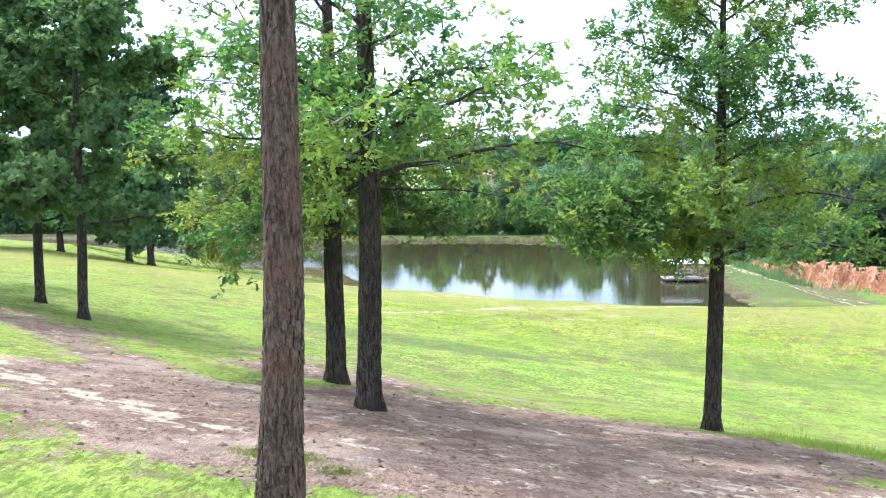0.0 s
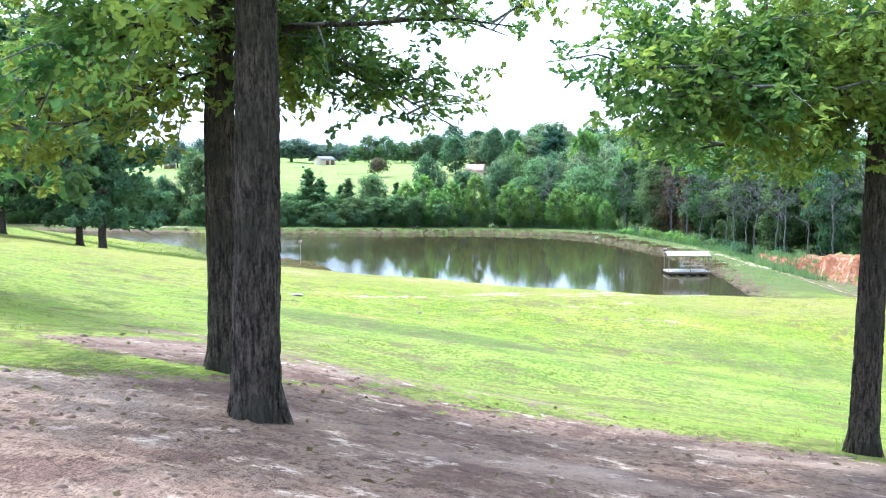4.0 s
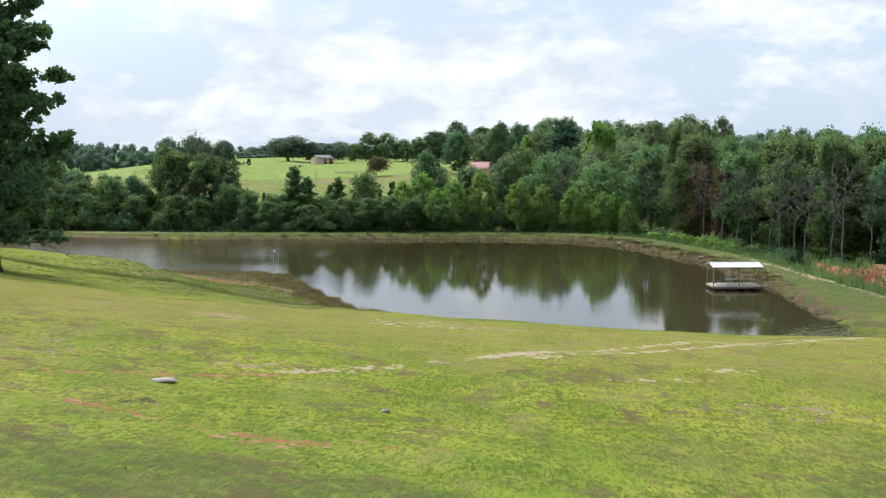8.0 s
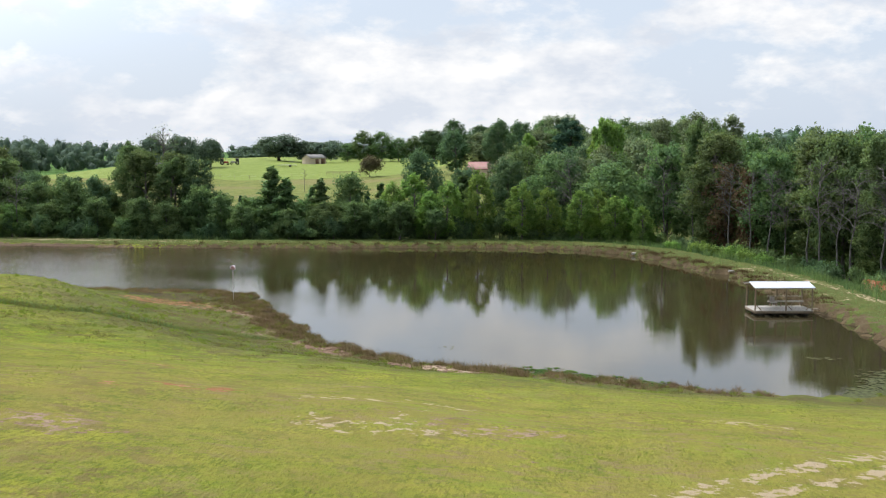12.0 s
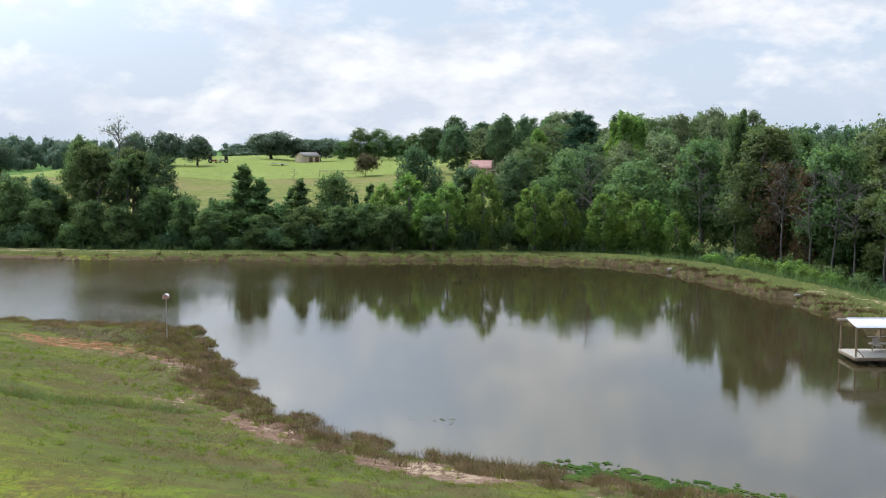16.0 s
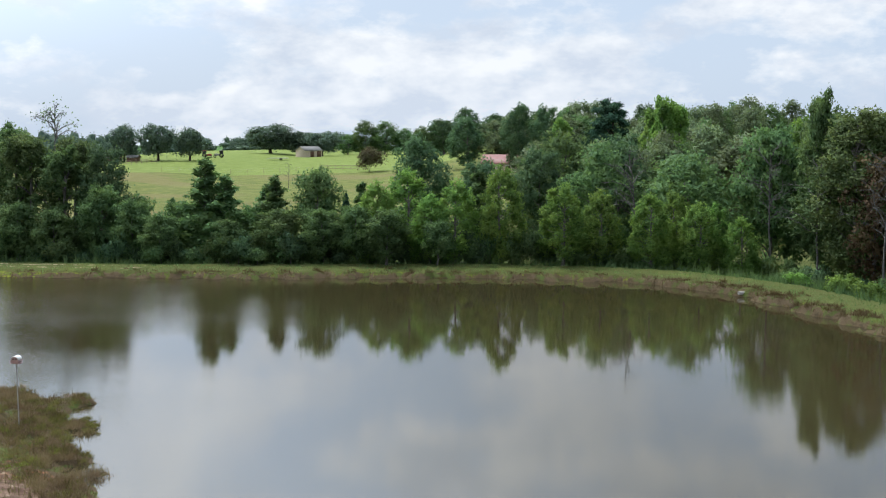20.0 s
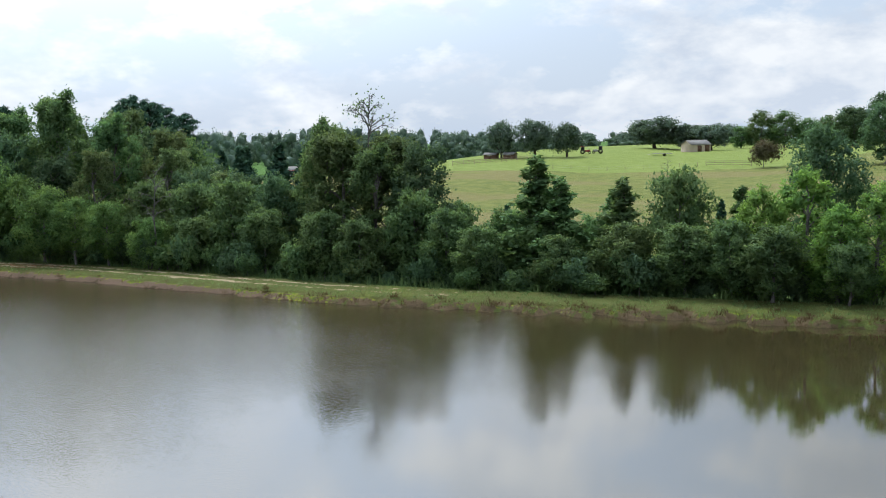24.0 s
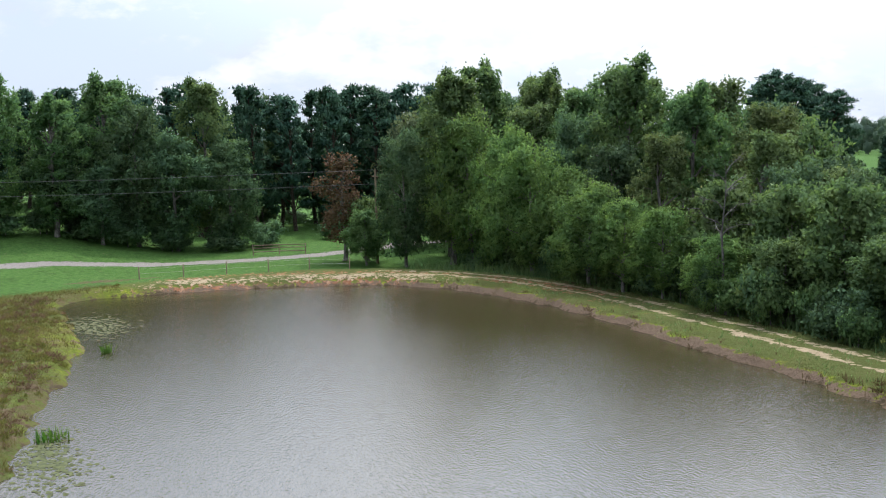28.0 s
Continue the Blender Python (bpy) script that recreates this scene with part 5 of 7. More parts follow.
plant(P_RED, [(22.0, 184.6, 11.4, 2.9), (24.2, 179.5, 10.8, 2.0)], WOODS, rs)
plant(P_FIELD, [(-148.0, 415, 17.0, 5.6), (-136.5, 415, 17.2, 6.4), (-125.6, 415, 16.0, 6.0)], "oaks on the field ridge", rs)
plant(P_FIELD, [(-114.7, 470, 17.8, 11.0), (-103.0, 474, 15.4, 8.0), (-95.3, 470, 15.2, 8.5), (-225.0, 430, 16.0, 9.0), (-212.0, 440, 13.0, 7.0)], "oaks behind the shed", rs)
plant(P_FAR, [(-92.0, 500, 14.6, 5.0), (-85.0, 500, 19.8, 6.0), (-77.0, 500, 19.4, 7.0), (-69.0, 500, 16.8, 6.0), (-62.0, 498, 17.5, 6.0), (-54.0, 500, 18.0, 6.5)], "trees behind the shed", rs)
plant(P_PLUM, [(-62.2, 390, 10.6, 4.6)], "", rs, "big rounded purple-green bush alone on the field")
plant(P_CEDAR, [(-48.0, 205, 5.6, 1.2), (-45.6, 207, 6.4, 1.2), (-43.8, 206, 5.2, 1.1), (-50.5, 208, 6.0, 1.2), (-30.0, 208, 6.6, 1.3), (-160.0, 286, 13.0, 3.0), (-155.0, 290, 11.0, 2.8), (-150.0, 292, 11.5, 3.0), (-146.5, 285, 11.6, 3.6), (-137.5, 286, 12.2, 4.2), (-134.0, 290, 10.6, 3.4)], "small cedars", rs)


def wood_lot(protos, front, depth, gap, tops, group, seed, keep=None):
    """Fills the land behind a front line with trees; tops: height of the crowns at the front and at the back."""
    r = random.Random(seed)
    f = np.array(front, float)
    seg = np.diff(f, axis=0)
    length = np.concatenate([[0], np.cumsum(np.hypot(*seg.T))])
    for i in range(int(depth / gap)):
        for k in range(int(length[-1] / gap) + 1):
            s = min(length[-1], k * gap + r.uniform(-0.4, 0.4) * gap)
            x, y = np.interp(s, length, f[:, 0]), np.interp(s, length, f[:, 1])
            j = min(len(seg) - 1, int(np.searchsorted(length, s, "right")) - 1)
            nx, ny_ = np.array([-seg[j][1], seg[j][0]]) / (np.hypot(*seg[j]) + 1e-9)
            d = i * gap + r.uniform(-0.35, 0.35) * gap
            x, y = x + nx * d, y + ny_ * d
            if keep and not keep(x, y):
                continue
            u = d / depth
            top = tops[0] + (tops[1] - tops[0]) * u + r.uniform(-1.5, 1.3)
            p = r.choice(protos[0] if i < 2 else protos[1])
            plant(p, [(x, y, max(top, land_at(x, y) + 6), r.uniform(0.8, 1.15) * gap * (0.66 if i < 2 else 0.56))], group, r)


NEARS = [P_TALL2, P_ROUND2, P_ROUND, P_TALL2, P_ROUND]
FARS = [P_FAR2, P_FAR, P_FAR3, P_FAR3, P_FAR]
wood_lot((NEARS, FARS), [(66, 119), (53, 138), (44, 150), (36.5, 160), (32, 170), (28, 180), (22, 191), (16, 199)][::-1], 46, 7.4, (14.4, 15.4), WOODS, 3, lambda x, y: x > 12)
wood_lot(([P_TALL2, P_ROUND2, P_PINE], [P_FAR3, P_FAR2]), [(36, 160), (44, 150), (54, 140), (66, 126)], 20, 6.6, (15.6, 16.6), WOODS, 4)
wood_lot((FARS, FARS), [(-12, 208), (0, 204), (14, 203)], 95, 9.0, (11.0, 16.5), WOODS, 5, lambda x, y: not (-26 < x < -8 and 284 < y < 342) and abs(x + 10.2 + 0.059 * (y - 205)) > 2.6)
wood_lot((FARS, FARS), [(18, 250), (60, 235), (110, 215), (150, 190)], 90, 15.0, (13.0, 15.0), WOODS, 6)
wood_lot(([P_FARPINE, P_FARPINE, P_FAR2], [P_FARPINE]), [(-182, 240), (-185, 205), (-185, 175), (-183, 140)], 26, 6.5, (18.5, 19.5), "pine wood beyond the pasture", 8)
wood_lot((FARS, FARS), [(-45, 345), (-30, 350), (-14, 345), (10, 320)], 80, 10.0, (17.0, 24.0), WOODS, 9, lambda x, y: y > 336 and x > -36)
wood_lot((FARS, FARS), [(-150, 208), (-166, 226), (-176, 248)], 20, 8.0, (15.0, 17.0), WOODS, 10)
SCRUB = "bushes at the foot of the trees"
r2 = random.Random(12)
for k in range(100):
    x = -118 + 134 * (k + r2.random()) / 100
    y = (183.4 if x < -80 else 182.6 if x < -45 else 185 if x > -30 else 183) + 6.0 + r2.uniform(-0.4, 2.6) + (1.2 if -20 < x < 5 else 0)
    z = land_at(x, y)
    plant(P_SHRUB if r2.random() < 0.55 else P_SHRUB2, [(x, y, z + r2.uniform(1.6, 3.8), r2.uniform(1.2, 2.1))], SCRUB, r2)
for k in range(46):
    u = (k + r2.random()) / 46
    x, y = np.interp(u, [0, 0.3, 0.6, 0.8, 1], [14, 20, 25.5, 30, 45]), np.interp(u, [0, 0.3, 0.6, 0.8, 1], [192, 184, 170, 158, 142])
    x, y = x + r2.uniform(-1.5, 2.5), y + r2.uniform(-1.5, 1.5)
    plant(P_SHRUB if r2.random() < 0.7 else P_SHRUB2, [(x, y, land_at(x, y) + r2.uniform(1.2, 3.0), r2.uniform(1.1, 2.0))], SCRUB, r2)
plant(P_SHRUB3, [(17.6, 177.5, 1.9, 1.7), (19.4, 174.8, 1.7, 1.8), (21.0, 172.0, 1.9, 1.9), (22.4, 169.0, 1.6, 1.7), (23.8, 166.0, 1.5, 1.6), (15.2, 181.0, 1.6, 1.5)], "bright bushes behind the dam", rs)
for k in range(30):                                   # undergrowth before the pine wood
    u = (k + r2.random()) / 30
    x, y = np.interp(u, [0, 0.45, 0.7, 1], [-150, -146, -168, -182]) + r2.uniform(-2, 2), np.interp(u, [0, 0.45, 0.7, 1], [146, 178, 214, 240]) + r2.uniform(-2, 2)
    plant(P_SHRUB2, [(x, y, land_at(x, y) + r2.uniform(1.5, 3.5), r2.uniform(1.6, 3.0))], SCRUB, r2)
for k in range(22):
    x, y = -180 + r2.uniform(-1, 3), 138 + 5 * k
    plant(P_SHRUB2, [(x, y, land_at(x, y) + r2.uniform(2.0, 5.0), r2.uniform(2.2, 3.6))], SCRUB, r2)
for ob in (P_POPLAR, P_PLUM, P_SHRUB3, P_DOME, P_DOME2, P_CONE, P_ROUND, P_ROUND2, P_TALL, P_TALL2, P_WILLOW, P_PINE, P_CEDAR, P_SHRUB, P_SHRUB2, P_RED, P_FAR, P_FAR2, P_FAR3, P_FARPINE, P_FIELD):
    drop_proto(ob)


def bare_tree(x, y, H, seed, label, spread=0.5, limbs=9, leafy=0, low=0.45):
    """A dead or half-bare tree."""
    rng = np.random.default_rng(seed)
    z0, tr = land_at(x, y), H * 0.0065 + 0.022
    zs = np.linspace(-0.3, H * 0.95, 8)
    line = np.column_stack([np.cumsum(rng.standard_normal((8, 2)) * H * 0.012, 0), zs])
    wood, leaves = Geo(), Geo()
    wood.add(*tube(line, tr * np.linspace(1.3, 0.15, 8), 7, 0.06, rng))
    for k in range(limbs):
        h = H * (low + (0.95 - low) * k / limbs)
        a = np.array([np.interp(h, zs, line[:, 0]), np.interp(h, zs, line[:, 1]), h])
        d = unit(np.array([*rng.standard_normal(2), 0.55]))
        b = a + d * H * spread * rng.uniform(0.3, 0.75) * (1.1 - 0.6 * k / limbs)
        p = limb_path(a, b, 0.03 * H, rng, 6)
        wood.add(*tube(p, tr * np.linspace(0.5, 0.08, 6), 5))
        for j in range(15):
            s = p[rng.integers(1, 6)]
            e = s + unit(d + rng.standard_normal(3) * 0.8) * rng.uniform(0.08, 0.16) * H * spread
            wood.add(*tube(np.stack([s, (s + e) / 2 + rng.standard_normal(3) * 0.05, e]), tr * np.array([0.16, 0.1, 0.03]), 4))
            if leafy:
                q = e + rng.standard_normal((leafy, 3)) * 0.35
                leaves.add(*diamonds(q, unit(rng.standard_normal((leafy, 3))), 0.3, 0.08, rng))
    ob = empty("bare_tree", pose(x, y, z0), label, "tree", "bare trees")
    part("trunk", wood.mesh("trunk", BARK_DEAD, True), ob)
    if leafy:
        part("crown", leaves.mesh("crown", LEAF_OLIVE), ob)


bare_tree(-57.6, 195.5, 18.0, 41, "tall thin tree with a sparse bare top", 0.24, 12, 1, 0.78)
bare_tree(-78.2, 189.2, 9.8, 42, "grey dead tree with a broken forked top", 0.5)
for k, (x, y, H) in enumerate([(1.8, 197, 11.5), (15.5, 195, 12), (24, 176, 11), (28.5, 167, 12), (30.5, 161, 10.5), (33.5, 156, 12), (27, 171.5, 10), (18.5, 190, 11), (37, 151, 10), (31.0, 158.2, 11), (34.2, 153.2, 12), (38.8, 147.0, 11), (29.4, 163.6, 12.5), (25.6, 173.6, 11), (42, 143.4, 12), (46, 139.5, 11), (22.2, 181.5, 12), (-95.5, 191.5, 7)]):
    bare_tree(x, y, H + 1.5, 50 + k, "grey leafless tree standing at the wood's edge", 0.5, 13)
bare_tree(-70.0, 330, 6.5, 70, "far dead snag with forked top in the field", 0.4)


def brush_pile(x, y, n, seed):
    rng = np.random.default_rng(seed)
    g = Geo()
    for _ in range(n):
        a = rng.standard_normal(3) * [1.2, 0.9, 0.25] + [0, 0, 0.35]
        d = unit(rng.standard_normal(3) * [1, 1, 0.4])
        g.add(*tube(np.stack([a, a + d * 0.9 + [0, 0, 0.15], a + d * 2.0]), [0.06, 0.04, 0.01], 5))
    ob = new("brush_pile", g.mesh("brush_pile", BARK_GREY))
    ob.location = (x, y, land_at(x, y))
    tagged(ob, "pile of grey dead branches by the clay bank", "brush pile")


brush_pile(31.5, 152.5, 34, 3)
brush_pile(37.0, 146.0, 26, 4)


# ---- distant woods ----
def far_woods(name, n, area, top, sizes, seed, leaf):
    """A far wood as one mass of crowns; top: height of the crowns above the water, by x."""
    rng = np.random.default_rng(seed)
    g = Geo()
    for _ in range(n):
        x, y = area(rng)
        z = land_at(x, y)
        R, H = rng.uniform(*sizes), max(4.0, top(x) + rng.normal(0, 1.2) - z)
        for k in range(5):
            c = np.array([x, y, z]) + [rng.uniform(-0.6, 0.6) * R, rng.uniform(-0.6, 0.6) * R, H * (0.2 + 0.15 * k)]
            r = np.array([R * 0.5, R * 0.5, H * 0.2]) * rng.uniform(0.7, 1.1)
            g.add(*blob(c, r * 0.85, rng, 1))
            out = unit(rng.standard_normal((44, 3)) + [0, 0, 0.3])
            g.add(*slivers(c + out * r * rng.uniform(0.85, 1.15, (44, 1)), unit(rng.standard_normal((44, 3)) + [0, 0, 0.2]), 0.9, 0.4, rng, out))
    tagged(new(name, g.mesh(name, leaf)), "distant wooded ridge along the horizon", "woods", kind="stuff")


# these far crowns wear the leaf colour with haze mixed in
far_woods("distant_woods", 420, lambda r: (r.uniform(-640, -60), 560 + r.uniform(0, 120)), lambda x: np.interp(x, [-640, -400, -315, -250, -170, -100], [20, 18, 18, 13.5, 13.5, 14]), (4, 7), 81, LEAF_HAZED)
far_woods("distant_woods", 220, lambda r: (r.uniform(-60, 420), 470 + r.uniform(0, 160)), lambda x: 20.0, (4, 7), 82, LEAF_HAZED)
far_woods("distant_woods", 240, lambda r: (r.uniform(-700, -300), r.uniform(60, 560)), lambda x: 16.0, (5, 9), 83, LEAF_HAZED)


# ---- the boat dock ----
def boat_dock():
    x0, x1, y0, y1, deck = 16.2, 21.05, 131.3, 134.0, 0.40
    top = empty("boat_dock", pose(x0, y0, 0, 0, 0, 6), "small floating dock with tin roof over the pond", "dock")
    W, D = x1 - x0, y1 - y0
    frame_geo = Geo()
    for y in (0.06, D - 0.06):
        box_geo(frame_geo, (W / 2, y, deck - 0.13), (W, 0.09, 0.18))
    for x in (0.05, W / 2, W - 0.05):
        box_geo(frame_geo, (x, D / 2, deck - 0.13), (0.09, D - 0.22, 0.16))
    part("deck_frame", frame_geo.mesh("deck_frame", POST), top)
    plank_me = box_mesh("plank", (0, 0, 0), (0.258, D + 0.06, 0.04), PLANK, 0.012)
    n = int(W / 0.27)
    for k in range(n):
        part("plank", plank_me, top, m=pose(0.14 + k * (W - 0.28) / (n - 1), D / 2, deck + 0.0 + rs.uniform(-0.004, 0.004), 0, rs.uniform(-0.3, 0.3), rs.uniform(-0.4, 0.4)))
    for x in (0.7, 1.9, 3.1, 4.3):
        g = Geo().add(*tube([(x, 0.25, 0.12), (x, 0.3, 0.12), (x, D - 0.3, 0.12), (x, D - 0.25, 0.12)], [0.02, 0.26, 0.26, 0.02], 12))
        part("float_barrel", g.mesh("float_barrel", FLOAT, True), top, "black float barrel")
    post_me = box_mesh("post", (0, 0, 0.92), (0.10, 0.10, 1.86), POST, 0.012)
    for x in (0.1, W / 2 + 0.2, W - 0.1):
        for y in (0.1, D - 0.1):
            part("post", post_me, top, m=pose(x, y, deck))
    for y in (0.1, D - 0.1):
        part("beam", box_mesh("beam", (W / 2, y, deck + 1.86), (W - 0.02, 0.09, 0.12), POST), top)
    for x, s in ((0.1, 1), (W - 0.1, -1), (W / 2 + 0.2, 1)):
        g = Geo().add(*tube([(x, 0.1, deck + 0.55), (x + s * 0.5, 0.1, deck + 0.04)], [0.035, 0.035], 6))
        part("brace", g.mesh("brace", POST), top)
    # gable roof: two corrugated tin sheets
    n = 58
    xs = np.linspace(-0.06, W + 0.06, n)
    for s, name in ((1, "roof_sheet"), (-1, "roof_sheet")):
        ya, yb = (-0.3, D / 2) if s == 1 else (D + 0.3, D / 2)
        za, zb = deck + 1.92, deck + 2.2
        v = []
        for y, z in ((ya, za), (yb, zb)):
            v += [(x, y, z + 0.018 * math.cos(k * math.pi)) for k, x in enumerate(xs)]
        v += [(x, y, z - 0.012) for x, y, z in v]
        f = [(k, k + 1, n + k + 1, n + k) for k in range(n - 1)] + [(2 * n + k, 3 * n + k, 3 * n + k + 1, 2 * n + k + 1) for k in range(n - 1)]
        f += [(k, 2 * n + k, 2 * n + k + 1, k + 1) for k in range(n - 1)] + [(0, n, 3 * n, 2 * n), (n - 1, 3 * n - 1, 4 * n - 1, 2 * n - 1)]
        part(name, Geo().add(np.array(v), np.array(f)).mesh(name, ROOFTIN), top, "corrugated galvanised roof sheet")
    g = Geo().add(*tube([(-0.06, D / 2, deck + 2.215), (W + 0.06, D / 2, deck + 2.215)], [0.06, 0.06], 6))
    part("ridge_cap", g.mesh("ridge_cap", ROOFTIN), top)
    for x in (-0.02, W + 0.02):
        v = np.array([(x + e, y, z) for e in (-0.015, 0.015) for y, z in ((-0.28, deck + 1.8), (-0.28, deck + 1.89), (D / 2, deck + 2.17), (D + 0.28, deck + 1.89), (D + 0.28, deck + 1.8), (D / 2, deck + 2.06))])
        f = [(0, 1, 2, 5), (5, 2, 3, 4), (6, 11, 8, 7), (11, 10, 9, 8), (0, 6, 7, 1), (1, 7, 8, 2), (2, 8, 9, 3), (3, 9, 10, 4), (0, 5, 11, 6), (5, 4, 10, 11)]
        part("gable_board", Geo().add(v, np.array(f)).mesh("gable_board", POST), top)
    # bench along the land side
    for z in (0.42, 0.5, 0.85):
        part("bench_rail", box_mesh("bench_rail", (3.3, D - 0.35 if z < 0.6 else D - 0.12, deck + z), (3.0, 0.30 if z < 0.45 else 0.08, 0.045), PLANK, 0.01), top)
    leg_me = box_mesh("bench_leg", (0, 0, 0.2), (0.07, 0.09, 0.4), POST)
    for x in (2.0, 2.9, 3.8, 4.6):
        part("bench_leg", leg_me, top, m=pose(x, D - 0.42, deck + 0.02))
    part("gangplank", box_mesh("gangplank", (W + 0.5, D / 2 + 0.4, deck - 0.12), (1.0, 0.6, 0.05), POST, 0.01), top)
    chair = empty("dock_chair", pose(x0 + 1.9, y0 + 1.9, deck + 0.02, 0, 0, 20), "grey folding chair on the dock boards", "chair")
    part("seat", box_mesh("seat", (0, 0, 0.42), (0.45, 0.42, 0.03), RUSTTIN, 0.01), chair)
    part("backrest", box_mesh("backrest", (0, 0.22, 0.68), (0.45, 0.03, 0.38), RUSTTIN, 0.01), chair)
    for x in (-0.2, 0.2):
        for y in (-0.18, 0.18):
            part("leg", Geo().add(*tube([(x, y * 1.25, 0), (x, y, 0.42)], [0.014, 0.014], 6)).mesh("leg", RUSTTIN), chair)


boat_dock()


def bird_house(x, y):
    z = land_at(x, y)
    H = 3.28 - z
    scale = 0.46
    ob = empty("bird_house", pose(x, y, z, 0, 0, 6), "pink martin house with arched white roof on a thin pole", "bird house")
    part("pole", Geo().add(*tube([(0, 0, -0.4), (0, 0, H)], [0.028, 0.024], 8)).mesh("pole", RUSTTIN, True), ob, "thin grey metal pole")
    n, w, d = 13, 0.30 * scale, 0.36 * scale
    arc = [(w * math.cos(k * math.pi / (n - 1)), H + 0.40 * scale + 0.24 * scale * math.sin(k * math.pi / (n - 1))) for k in range(n)]
    ring = [(w, H + 0.02 * scale)] + arc + [(-w, H + 0.02 * scale)]
    m = len(ring)
    v = np.array([(px, -d, pz) for px, pz in ring] + [(px, d, pz) for px, pz in ring])
    g = Geo().add(v, np.array([(k, (k + 1) % m, m + (k + 1) % m, m + k) for k in range(m)]))
    g.add(v, np.array([(0, k + 1, k) for k in range(1, m - 1)] + [(m, m + k, m + k + 1) for k in range(1, m - 1)]))
    body = part("box", g.mesh("box", PINKBOX), ob, "pale pink painted box")
    # arched roof sheet with eaves
    top = [(1.18 * w * math.cos(a), H + 0.38 * scale + 0.30 * scale * math.sin(a)) for a in np.linspace(-0.12, math.pi + 0.12, 15)]
    v = np.array([(px * s, y, H + 0.38 * scale + (pz - H - 0.38 * scale) * s) for s in (1.0, 1.06) for y in (-d - 0.06 * scale, d + 0.06 * scale) for px, pz in top])
    q = 15
    f = [(k, k + 1, q + k + 1, q + k) for k in range(q - 1)] + [(2 * q + k, 3 * q + k, 3 * q + k + 1, 2 * q + k + 1) for k in range(q - 1)]
    f += [(k, 2 * q + k, 2 * q + k + 1, k + 1) for k in range(q - 1)] + [(q + k, q + k + 1, 3 * q + k + 1, 3 * q + k) for k in range(q - 1)]
    f += [(0, q, 3 * q, 2 * q), (q - 1, 3 * q - 1, 4 * q - 1, 2 * q - 1)]
    part("roof", Geo().add(v, np.array(f)).mesh("roof", WHITEP), ob, "white arched sheet roof")
    for s in (-1, 1):
        for h in (0.03 * scale, 0.23 * scale):
            ledge = part("ledge", box_mesh("ledge", (s * (w + 0.07 * scale), 0, H + h), (0.15 * scale, 2 * d + 0.06 * scale, 0.02), PINKBOX), ob)
            part("rail", Geo().add(*tube([(s * (w + 0.13 * scale), -d, H + h + 0.08 * scale), (s * (w + 0.13 * scale), d, H + h + 0.08 * scale)], [0.008, 0.008], 5)).mesh("rail", RUSTTIN), ledge)
            for py in (-0.12, 0.01, 0.13):
                g = Geo().add(*tube([(s * (w - 0.004), py, H + h + 0.09 * scale), (s * (w + 0.006), py, H + h + 0.09 * scale), (s * (w + 0.0065), py, H + h + 0.09 * scale)], [0.032, 0.032, 0.001], 10))
                part("entrance_hole", g.mesh("entrance_hole", DARKHOLE), body)
    for px in (-0.065, 0.065):
        g = Geo().add(*tube([(px, -d + 0.004, H + 0.44 * scale), (px, -d - 0.006, H + 0.44 * scale), (px, -d - 0.0065, H + 0.44 * scale)], [0.032, 0.032, 0.001], 10))
        part("entrance_hole", g.mesh("entrance_hole", DARKHOLE), body)


bird_house(-27.72, 131.8)


def culvert(x, y, z, turn, r, length):
    t = np.linspace(0, 2 * math.pi, 17)[:-1]
    v = [(s, a * math.cos(q), a * math.sin(q)) for s, a in ((0, r), (length, r), (length, r * 0.82), (0, r * 0.82)) for q in t]
    f = [(k * 16 + i, k * 16 + (i + 1) % 16, ((k + 1) % 4) * 16 + (i + 1) % 16, ((k + 1) % 4) * 16 + i) for k in range(4) for i in range(16)]
    ob = new("drain_pipe", Geo().add(np.array(v), np.array(f)).mesh("drain_pipe", CONCRETE, True))
    ob.matrix_basis = pose(x, y, z, 0, 4, turn)
    tagged(ob, "short pale drain pipe sticking out of the bank", "pipe", "drain pipes")


culvert(9.6, 177.1, 0.32, 25, 0.15, 1.1)
culvert(18.4, 157.9, 0.50, 10, 0.11, 1.0)


